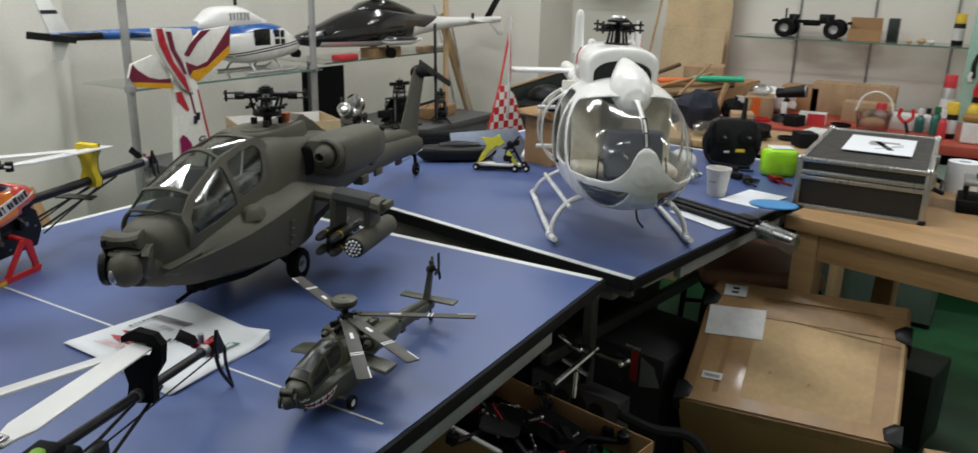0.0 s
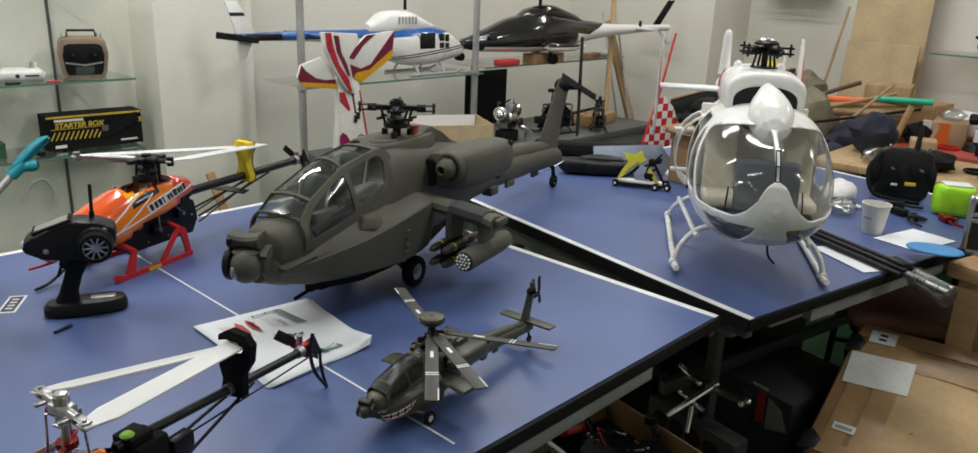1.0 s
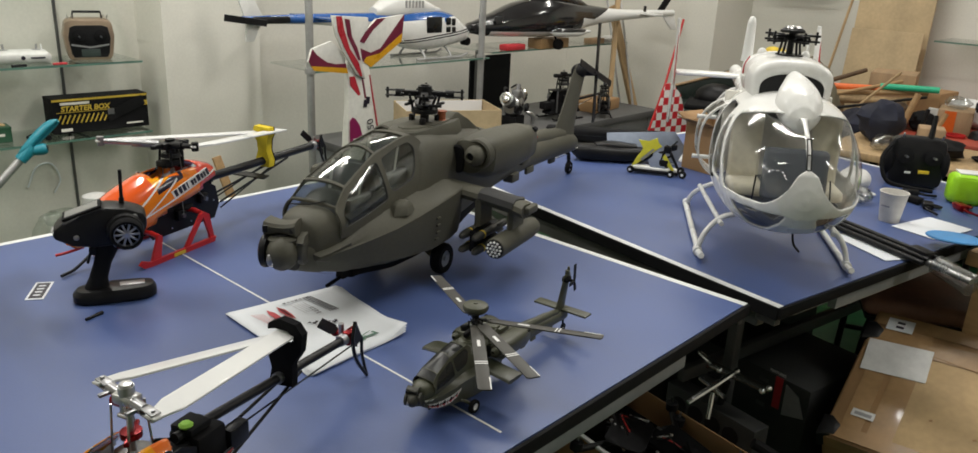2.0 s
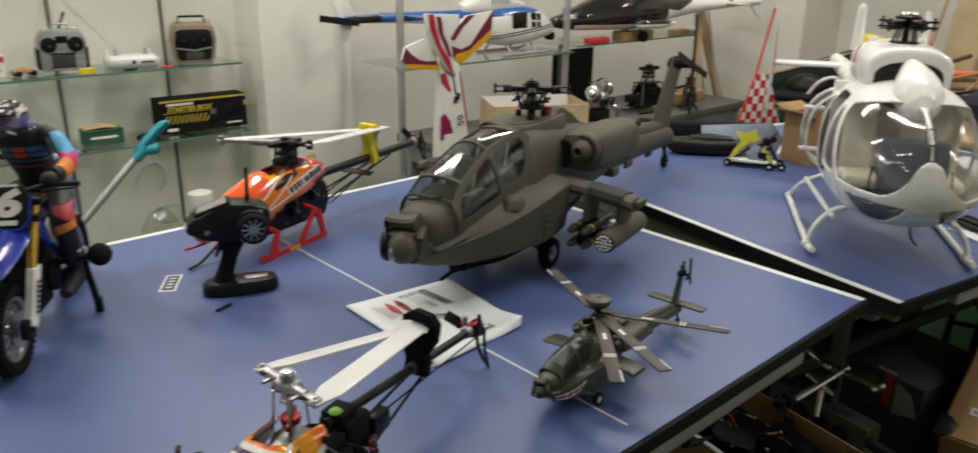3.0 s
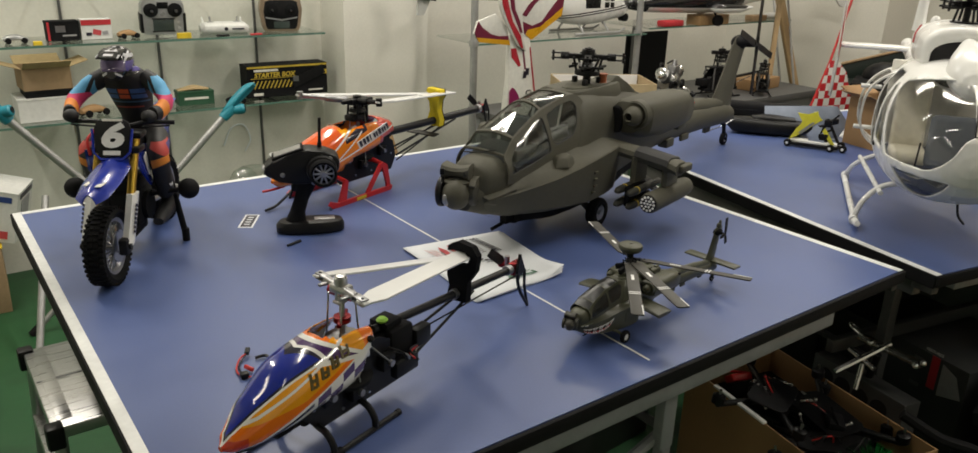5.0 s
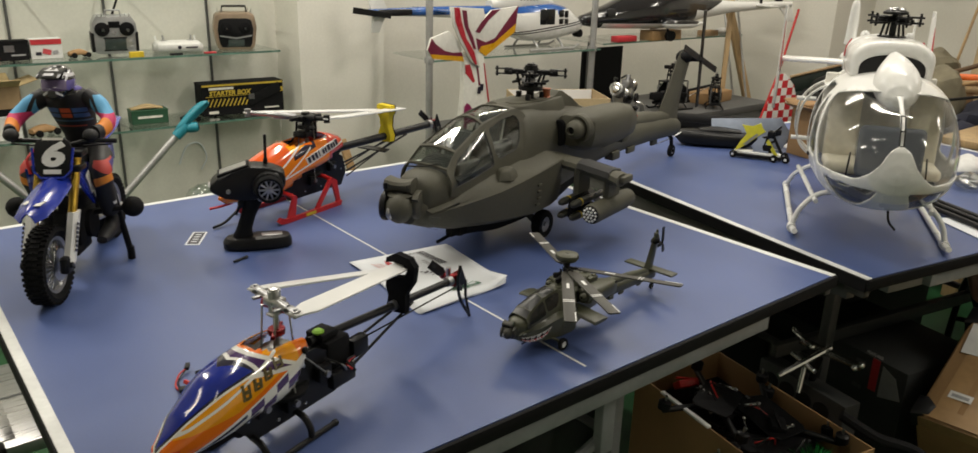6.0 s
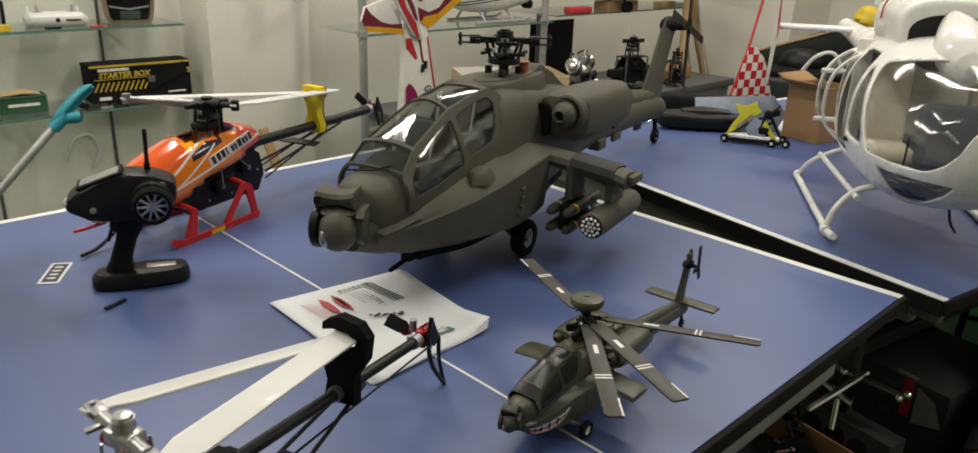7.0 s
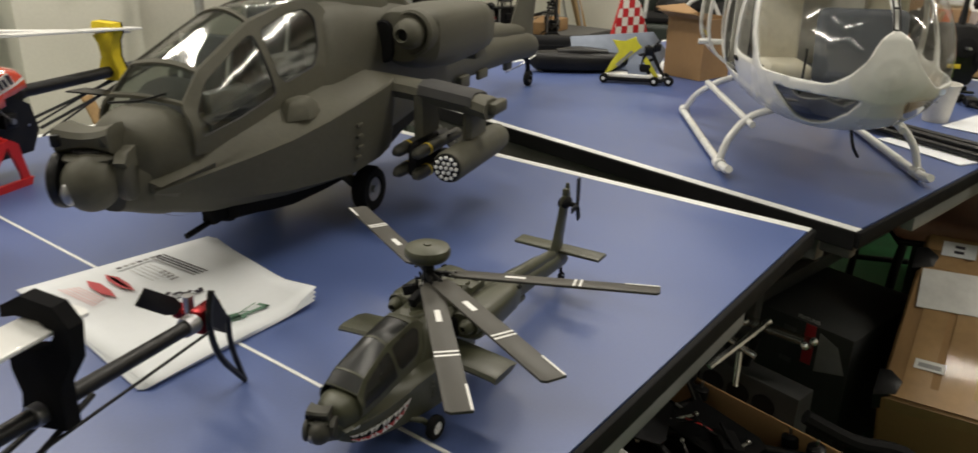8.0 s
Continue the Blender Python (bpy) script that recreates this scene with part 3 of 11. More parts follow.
    put_sight("sight_recess", box((0.0125, -0.041, 0.198), (0.008, 0.013, 0.014), 0.002, 2, (0, 0, 12)), BLACK, top)
    put_sight("sight_window", box((0.0045, 0.025, 0.196), (0.012, 0.012, 0.013), 0.002, 2, (0, 0, -8)), DARKFLAP, top)
    put_sight("sight_neck", rod((-0.024, -0.004, 0.168), (-0.02, -0.004, 0.19), 0.03, 0.024, 22), DARKFLAP, top)
    put_sight("sight_collar", lathe([(0.026, 0.0), (0.036, 0.001), (0.037, 0.005), (0.032, 0.009), (0.02, 0.0095)], (-0.016, -0.002, 0.174), (0, 0, 1), 24), skin_mat, top)
    put_sight("sight_shroud", skin([[Vector((x, y + dy, z)) for x, z in ((-0.05, 0.158), (-0.052, 0.178), (-0.03, 0.188), (0.0, 0.186), (0.014, 0.176), (0.006, 0.168), (-0.012, 0.17), (-0.03, 0.166))] for y, dy in ((0.032, 0), (0.04, 0.002), (0.046, 0.0))]), skin_mat, sight)
    # canopy: flat panes in a thin olive frame
    rail = ((-0.094, 0.055, 0.229), (-0.128, 0.05, 0.26), (-0.235, 0.042, 0.303), (-0.345, 0.043, 0.322), (-0.392, 0.052, 0.312))
    rx = [-p[0] for p in rail]

    def side_y(x, z):
        zr = float(np.interp(-x, rx, [p[2] for p in rail]))
        yr = float(np.interp(-x, rx, [p[1] for p in rail]))
        ys = float(np.interp(-x, (0.083, 0.16, 0.24, 0.39), (0.069, 0.075, 0.079, 0.083)))
        v = min(max((z - 0.175) / (zr - 0.175), 0), 1)
        return ys + (yr - ys) * v + 0.009 * math.sin(math.pi * v)

    def fine(pts, step=0.009):
        out = []
        for (x0, z0), (x1, z1) in zip(pts, pts[1:] + pts[:1]):
            n = max(1, round(math.hypot(x1 - x0, z1 - z0) / step))
            out += [(x0 + (x1 - x0) * k / n, z0 + (z1 - z0) * k / n) for k in range(n)]
        return out

    def eased(pts, cut=0.007):
        """The outline with its corners rounded off."""
        out, n = [], len(pts)
        for i in range(n):
            p, a, b = (Vector(pts[j % n]) for j in (i, i - 1, i + 1))
            da, db = (a - p), (b - p)
            q0, q1 = p + da.normalized() * min(cut, da.length * 0.4), p + db.normalized() * min(cut, db.length * 0.4)
            out += [tuple(q0), tuple((q0 + q1) / 4 + p / 2), tuple(q1)]
        return out

    side_outline = [(-0.089, 0.172), (-0.089, 0.223), (-0.094, 0.229), (-0.128, 0.26), (-0.235, 0.303), (-0.3, 0.316), (-0.345, 0.322), (-0.37, 0.319), (-0.384, 0.309), (-0.392, 0.292), (-0.392, 0.165), (-0.2, 0.16)]
    front_hole = eased([(-0.098, 0.19), (-0.102, 0.218), (-0.128, 0.247), (-0.218, 0.287), (-0.233, 0.289), (-0.239, 0.214), (-0.165, 0.199)])
    rear_hole = eased([(-0.247, 0.292), (-0.3, 0.305), (-0.346, 0.31), (-0.36, 0.297), (-0.345, 0.256), (-0.327, 0.236), (-0.26, 0.224), (-0.248, 0.238)])
    gm = SMOKE if small else CANOPY
    for sy in (1, -1):
        bm = bmesh.new()
        for loop in (fine(side_outline), fine(front_hole), fine(rear_hole)):
            vs = [bm.verts.new((x, 0, z)) for x, z in loop]
            for a, b in zip(vs, vs[1:] + vs[:1]):
                bm.edges.new((a, b))
        bmesh.ops.triangle_fill(bm, use_beauty=True, use_dissolve=False, edges=bm.edges[:], normal=(0, 1, 0))
        for v in bm.verts:
            v.co.y = sy * side_y(v.co.x, v.co.z)
        bmesh.ops.recalc_face_normals(bm, faces=bm.faces)
        if bm.faces[0].normal.y * sy < 0:
            bmesh.ops.reverse_faces(bm, faces=bm.faces)
        bmesh.ops.solidify(bm, geom=bm.faces[:], thickness=0.004)
        rim = put("window_frame", bm, skin_mat, root, "", 50)
        for hole in (front_hole, rear_hole):
            mx, mz = sum(p[0] for p in hole) / len(hole), sum(p[1] for p in hole) / len(hole)
            ring = fine(hole, 0.006)
            rows = [[Vector((mx + (x - mx) * k, sy * (side_y(mx + (x - mx) * k, mz + (z - mz) * k) - d), mz + (z - mz) * k)) for x, z in ring] for k, d in ((0.1, 0.0018), (0.4, 0.0018), (0.7, 0.0018), (1.0, 0.0018), (1.0, 0.003), (0.7, 0.003), (0.4, 0.003), (0.1, 0.003))]
            put("window_pane", skin(rows), gm, rim, "", 60)
            put("pane_seal", skin([[Vector((x, sy * (side_y(x, z) + d), z)) for x, z in (ring if k == 0 else [(mx + (x - mx) * 0.965, mz + (z - mz) * 0.965) for x, z in ring])] for k, d in ((0, 0.0003), (1, -0.001))], caps=False), DARKFLAP, rim)
    # top panes between the two rails
    top_pts = [Vector(rail[k]) for k in range(4)]
    for k in range(3):
        a, b = top_pts[k], top_pts[k + 1]
        lip = 0.0026 if k == 0 else 0.0034

        def flat(u, w, d=0.0):
            p = a.lerp(b, u)
            crown = float(np.interp(-p.x, (0.087, 0.128, 0.2, 0.25, 0.32, 0.35), (0.002, 0.007, 0.0145, 0.015, 0.006, 0.003)))
            return Vector((p.x, w * p.y, p.z + crown * (1 - w * w) - d))

        lu, lw = lip / (b - a).length, 1 - lip / a.y
        across = [-1, -0.75, -0.5, -0.25, 0, 0.25, 0.5, 0.75, 1]
        rim_out = [(0, w) for w in across] + [(u, 1) for u in (0.25, 0.5, 0.75)] + [(1, w) for w in across[::-1]] + [(u, -1) for u in (0.75, 0.5, 0.25)]
        rim_in = [(min(max(u, lu), 1 - lu), min(max(w, -lw), lw)) for u, w in rim_out]
        rim = put("window_frame", skin([[flat(u, w, d) for u, w in line] for line, d in ((rim_out, 0), (rim_in, -0.0006), (rim_in, 0.004), (rim_out, 0.004), (rim_out, 0))], caps=False), skin_mat, root, "", 40)
        put("window_pane", skin([[flat(0.5 + (u - 0.5) * s_, w * s_, d) for u, w in rim_in] for s_, d in ((0.1, 0.0015), (0.4, 0.0015), (0.7, 0.0015), (1, 0.0015), (1, 0.003), (0.7, 0.003), (0.4, 0.003), (0.1, 0.003))]), gm, rim)
    put("canopy_roof", skin([[Vector((x, y, z + dz)) for y, z in ((-0.043, 0.322), (-0.02, 0.325), (0.02, 0.325), (0.043, 0.322), (0.05, 0.3), (-0.05, 0.3))] for x, dz in ((-0.343, 0.0), (-0.365, -0.001), (-0.385, -0.009))]), skin_mat)
    can = root
    put("panel_seam", skin([ellipse_ring(x, 0, 0.1635, 0.0682, 0.0578, 0.079, 2.65, 40) for x in (-0.1, -0.1012)], caps=False), BLACKMAT)
    if not small:
        put("wiper", tube([(-0.082, -0.045, 0.222), (-0.086, 0.0, 0.228), (-0.096, 0.03, 0.238)], 0.0016, 5), BLACK, can)
        put("coaming", hull([(-0.1, 0.205, 0.05, 0.012, 0.03, 3), (-0.13, 0.215, 0.046, 0.026, 0.03, 3), (-0.15, 0.215, 0.044, 0.03, 0.03, 3)], 16, 3), DARKIN)
        put("cockpit_tub", skin([[Vector((x, y, z)) for y, z in ((-0.07, zt), (-0.055, zt + 0.006), (-0.048, zt - 0.02), (0.048, zt - 0.02), (0.055, zt + 0.006), (0.07, zt), (0.066, 0.16), (-0.066, 0.16))] for x, zt in ((-0.12, 0.2), (-0.24, 0.226), (-0.37, 0.226))]), DARKIN)
        for x, z in ((-0.2, 0.238), (-0.325, 0.262)):
            seat = put("cockpit_seat", box((x, 0, z), (0.02, 0.066, 0.1), 0.005, 2, (0, -14, 0)), SEATGREY, can)
            put("seat_cushion", box((x + 0.03, 0, z - 0.035), (0.05, 0.056, 0.014), 0.004), SEATGREY, seat)
            put("seat_rail", box((x + 0.008, 0.036, z - 0.005), (0.004, 0.004, 0.11), 0.001, 1, (0, -14, 0)), WHITEMARK, seat)
            put("seat_rail", box((x + 0.008, -0.036, z - 0.005), (0.006, 0.006, 0.11), 0.001, 1, (0, -14, 0)), WHITEMARK, seat)
            put("side_console", box((x + 0.03, 0.05, z - 0.02), (0.07, 0.016, 0.03), 0.003), GREYMET, seat)
        put("instrument_panel", box((-0.246, 0, 0.252), (0.02, 0.08, 0.062), 0.006, 2, (0, 20, 0)), DARKIN, can)
    # fin and tail
    fin = put("tail_fin", skin([[Vector((xc + dx * ch, dy * th, z)) for dx, dy in ((0.5, 0), (0.25, 0.8), (-0.1, 1), (-0.5, 0.25), (-0.5, -0.25), (-0.1, -1), (0.25, -0.8))] for xc, z, ch, th in (((-1.345, 0.12, 0.13, 0.016), (-1.375, 0.2, 0.1, 0.014), (-1.41, 0.31, 0.085, 0.013), (-1.425, 0.36, 0.085, 0.014), (-1.43, 0.375, 0.07, 0.009)) if small else ((-1.34, 0.11, 0.2, 0.022), (-1.36, 0.17, 0.16, 0.02), (-1.405, 0.25, 0.115, 0.019), (-1.44, 0.31, 0.105, 0.018), (-1.462, 0.35, 0.105, 0.018), (-1.468, 0.366, 0.085, 0.01)))]), skin_mat)
    back = 0.0 if small else 0.032
    put("fin_gearbox", join(ball((-1.425 - back, 0.0, 0.345), 0.028, 14, 10, (1.5, 0.9, 0.9)), rod((-1.43 - back * 1.3, 0, 0.34), (-1.43 - back * 1.6, 0.052, 0.34), 0.012, 0.008)), BLACKMAT, fin)
    blades = []
    for a, ln in ((3, 0.1), (196, 0.05), (96, 0.04)) if small else ((3, 0.15), (183, 0.15), (72, 0.15), (252, 0.15)):
        q = Matrix.Translation((-1.43 - back * 1.6, 0.052, 0.34)) @ Matrix.Rotation(radians(a), 4, "Y")
        blades.append(place(box((0, 0, 0.015 + ln / 2), (0.026 if small else 0.022, 0.006 if small else 0.004, ln), 0.0015, 1), q))
        blades.append(place(box((0, 0, 0.012), (0.01, 0.01, 0.03), 0.002, 1), q))
    put("tail_rotor", join(*blades), BLACK, fin)
    put("tail_gear", join(tube([(-1.36, 0, 0.1), (-1.42, 0, 0.07), (-1.43, 0, 0.025)], 0.007, 8), rod((-1.43, -0.012, 0.022), (-1.43, 0.012, 0.022), 0.005)), BLACKMAT)
    wheel_parts(root, (-1.43, 0, 0.0215), 0.0215, 0.014, put)
    for c, sz in (((-1.27, 0.0, 0.085), (0.04, 0.012, 0.03)), ((-1.02, 0.035, 0.105), (0.05, 0.01, 0.02)), ((-0.9, 0.035, 0.11), (0.045, 0.03, 0.025))):
        put("tail_antenna", box(c, sz, 0.003), skin_mat)
    if small:
        st = put("tailplane", join(box((-1.4, 0, 0.16), (0.078, 0.37, 0.014), 0.006, 2)), skin_mat)
    # rotor head
    low = 0.0 if small else 0.012
    hub = put("rotor_head", rod((-0.49, 0, 0.392 - low), (-0.49, 0, 0.418 - low), 0.018, 0.016, 12), BLACK)
    put("mast", rod((-0.49, 0, 0.315), (-0.49, 0, 0.425 - low * 1.3), 0.01), BLACK, hub)
    put("swashplate", lathe([(0.011, 0.346), (0.03, 0.346), (0.031, 0.35), (0.03, 0.356), (0.011, 0.356)], (-0.49, 0, 0), (0, 0, 1), 20), BLACK, hub)
    put("swashplate", lathe([(0.011, 0.364), (0.022, 0.364), (0.024, 0.368), (0.022, 0.373), (0.011, 0.373)], (-0.49, 0, 0), (0, 0, 1), 20), GREYMET, hub)
    for k in range(6):
        a = k * math.pi / 3
        put("push_rod", rod((-0.49 + 0.026 * math.cos(a), 0.026 * math.sin(a), 0.352), (-0.49 + 0.036 * math.cos(a + 0.3), 0.036 * math.sin(a + 0.3), 0.4 - low), 0.003), BLACK, hub)
        put("link_arm", box((-0.49 + 0.036 * math.cos(a + 0.2), 0.036 * math.sin(a + 0.2), 0.378 - low), (0.03, 0.006, 0.006), 0.001, 1, (0, 0, math.degrees(a) + 60)), BLACK, hub)
    for dx, dy in ((0.04, 0.02), (-0.04, 0.02), (0.0, -0.045)):
        put("servo", box((-0.49 + dx * 0.8, dy * 0.75, 0.33), (0.014, 0.01, 0.018), 0.002), BLACK, hub)
    if small:
        for k in range(5):
            a = k * 1.257
            put("servo_arm", box((-0.49 + 0.06 * math.cos(a), 0.05 * math.sin(a), 0.35), (0.05, 0.022, 0.03), 0.004, 2, (0, 14, math.degrees(a))), BLACKMAT, hub)
    for a in ((-60, 120, 30, 210) if not small else (40.7, 60, 107.7, -122.6)):
        q = Matrix.Translation((-0.49, 0, 0.412 if small else 0.389)) @ Matrix.Rotation(radians(a), 4, "Z")
        arm = put("blade_grip", place(join(box((0.032, 0, 0), (0.05, 0.016, 0.012), 0.002), rod((0.046, 0, 0), (0.066, 0, 0), 0.009, None, 10), box((0.076, 0, 0.006), (0.026, 0.012, 0.003), 0.001, 1), box((0.076, 0, -0.006), (0.026, 0.012, 0.003), 0.001, 1), rod((0.084, 0, -0.012), (0.084, 0, 0.012), 0.003), rod((0.05, 0.018, 0.0), (0.05, -0.018, 0.0), 0.0025), ball((0.05, 0.018, 0), 0.0045, 8, 6)), q), BLACK, hub)
        if small:
            q2 = q @ Matrix.Rotation(radians({107.7: -2.2, 60: -1.0}.get(a, 2.5)), 4, "Y") @ Matrix.Rotation(radians(-8 if a == 107.7 else 0), 4, "X")
            bl = put("rotor_blade", place(sheet([(0.075, -0.02), (0.1, -0.032), (0.655, -0.032), (0.665, -0.02), (0.665, 0.032), (0.1, 0.032), (0.075, 0.02)], 0.008, None, 0.002), q2), BLADE)
            for c, sz, an in (((0.43, 0, 0.0042), (0.007, 0.062, 0.0016), 0), ((0.447, 0, 0.0042), (0.007, 0.062, 0.0016), 0), ((0.26, 0, 0.0042), (0.06, 0.016, 0.0016), 0), ((0.615, 0.0285, 0.0042), (0.096, 0.006, 0.0016), 0)):
                put("blade_stripe", place(box(c, sz, 0, 1, (0, 0, an)), q2), WHITEMARK, bl)
    if small:
        put("radar_dome", lathe([(0.0, 0.448), (0.034, 0.448), (0.056, 0.455), (0.066, 0.467), (0.068, 0.48), (0.063, 0.491), (0.042, 0.498), (0.012, 0.499), (0.012, 0.502), (0, 0.502)], (-0.49, 0, 0), (0, 0, 1), 30), skin_mat, hub)
        put("dome_stem", rod((-0.49, 0, 0.42), (-0.49, 0, 0.45), 0.02), BLACK, hub)
        # shark mouth on the cheeks
        for sy in (1, -1):
            def mark(pts, out):
                """A painted patch that follows the cheek."""
                rows = [[Vector((x, sy * (cheek_y(x, z) + d), z)) for x, z in pts] for d in (-0.002, out)]
                return skin(rows)

            upper = [(-0.055, 0.129), (-0.08, 0.124), (-0.11, 0.122), (-0.15, 0.124), (-0.19, 0.129), (-0.225, 0.138), (-0.255, 0.15)]
            lower = [(-0.06, 0.113), (-0.08, 0.1), (-0.11, 0.0915), (-0.15, 0.0885), (-0.19, 0.0945), (-0.225, 0.113), (-0.255, 0.148)]
            put("painted_mouth", join(*[mark([upper[k], upper[k + 1], lower[k + 1], lower[k]], 0.0015) for k in range(6)]), BLACKMAT)
            gum = [tuple(Vector(b).lerp(Vector(a), 0.36)) for a, b in zip(upper, lower)]
            put("painted_gum", join(*[mark([gum[k], gum[k + 1], lower[k + 1], lower[k]], 0.0022) for k in range(6)]), REDMARK)
            teeth = []
            for line, way in ((upper, 1), (lower, -1)):
                for k in range(6):
                    for f in (0.02, 0.52):
                        p, q = Vector(line[k]).lerp(Vector(line[k + 1]), f), Vector(line[k]).lerp(Vector(line[k + 1]), f + 0.44)
                        other = (lower if way > 0 else upper)[k]
                        tip = (p + q) / 2 + (Vector(other) - p) * (0.5 if k in (2, 3) else 0.4)
                        teeth.append(mark([tuple(p), tuple(q), tuple(tip)], 0.003))
            put("painted_teeth", join(*teeth), WHITEMARK)
            put("painted_eye", mark([(-0.062, 0.146), (-0.07, 0.1525), (-0.082, 0.152), (-0.076, 0.147)], 0.003), WHITEMARK)
        # engine deck and tail details
        put("engine_deck", join(box((-0.66, 0, 0.29), (0.16, 0.1, 0.03), 0.006), box((-0.645, 0.0, 0.31), (0.07, 0.06, 0.012), 0.003), box((-0.72, 0.03, 0.306), (0.03, 0.02, 0.014), 0.003), box((-0.72, -0.03, 0.306), (0.03, 0.02, 0.014), 0.003)), skin_mat)
        for sy in (1, -1):
            put("exhaust_stack", rod((-0.56, sy * 0.06, 0.29), (-0.6, sy * 0.075, 0.335), 0.022, 0.018, 14), skin_mat)
        put("fin_cap", join(box((-1.43, 0, 0.385), (0.03, 0.022, 0.034), 0.005), rod((-1.44, 0.0, 0.38), (-1.44, 0.0, 0.42), 0.012, 0.007, 10)), skin_mat, fin)
    return root


attack_helicopter("large matt olive military model helicopter without blades", pose(-0.81, 0.553, TZ, 0, 0, 195.2), 1.0, False)
attack_helicopter("small olive model helicopter with shark mouth and folded blades", pose(-0.855, 0.142, TZ, 0, 0, 186.8), 0.315, True)


def livery(name, base, layers, rough=0.25, coat=0.4, bump=0.0):
    """Paint in coloured fields. Each layer: a colour and half-spaces (ax, ay, az, d) of (x, |y|, z), all of which must be positive."""
    mat = paint(name, base, rough, vary=0.05, scale=8, fine=120, bump=bump, coat=coat, wear=0.04)
    nt = mat.node_tree
    N, L = nt.nodes.new, nt.links.new
    b = nt.nodes["Principled BSDF"]
    co = N("ShaderNodeTexCoord")
    sp = N("ShaderNodeSeparateXYZ")
    L(co.outputs["Object"], sp.inputs[0])
    ab = N("ShaderNodeMath")
    ab.operation = "ABSOLUTE"
    L(sp.outputs[1], ab.inputs[0])
    cb = N("ShaderNodeCombineXYZ")
    L(sp.outputs[0], cb.inputs[0])
    L(ab.outputs[0], cb.inputs[1])
    L(sp.outputs[2], cb.inputs[2])
    last = b.inputs["Base Color"].links[0].from_socket
    for colour, planes in layers:
        mask = None
        for ax, ay, az, d in planes:
            dot = N("ShaderNodeVectorMath")
            dot.operation = "DOT_PRODUCT"
            L(cb.outputs[0], dot.inputs[0])
            dot.inputs[1].default_value = (ax, ay, az)
            gt = N("ShaderNodeMath")
            gt.operation = "GREATER_THAN"
            L(dot.outputs["Value"], gt.inputs[0])
            gt.inputs[1].default_value = -d
            if mask is None:
                mask = gt.outputs[0]
            else:
                mu = N("ShaderNodeMath")
                mu.operation = "MULTIPLY"
                L(mask, mu.inputs[0])
                L(gt.outputs[0], mu.inputs[1])
                mask = mu.outputs[0]
        mx = N("ShaderNodeMix")
        mx.data_type = "RGBA"
        L(mask, mx.inputs["Factor"])
        L(last, mx.inputs["A"])
        mx.inputs["B"].default_value = (*colour, 1)
        last = mx.outputs["Result"]
    L(last, b.inputs["Base Color"])
    return mat


CARBON = paint("carbon_black", (0.008, 0.008, 0.009), 0.4, spec=0.3, vary=0.25, scale=60, fine=400, bump=0.04)
REDANO = paint("red_anodised", (0.26, 0.01, 0.014), 0.3, 0.7, vary=0.1, scale=30)
BLADEWHITE = paint("white_blade", (0.73, 0.735, 0.73), 0.35, vary=0.02, scale=12, coat=0.2, wear=0.015, bump=0.0)
FOAMBLACK = paint("black_foam", (0.007, 0.007, 0.008), 0.9, spec=0.1, vary=0.15, scale=40, bump=0.2)
FOAMYELLOW = paint("yellow_foam", (0.62, 0.47, 0.01), 0.8, vary=0.08, scale=30, bump=0.15)
GREENBIT = paint("green_knob", (0.25, 0.5, 0.05), 0.5)
REDSKID = paint("red_plastic", (0.55, 0.02, 0.02), 0.35, vary=0.08, scale=15)
REDWIRE = paint("red_wire", (0.5, 0.02, 0.02), 0.5)
ORANGE, AMBER, BLUEC, PURPLE, INK, PALE, SCARLET = (0.84, 0.17, 0.005), (0.9, 0.36, 0.008), (0.008, 0.022, 0.26), (0.06, 0.02, 0.11), (0.015, 0.012, 0.03), (0.8, 0.79, 0.76), (0.62, 0.05, 0.015)


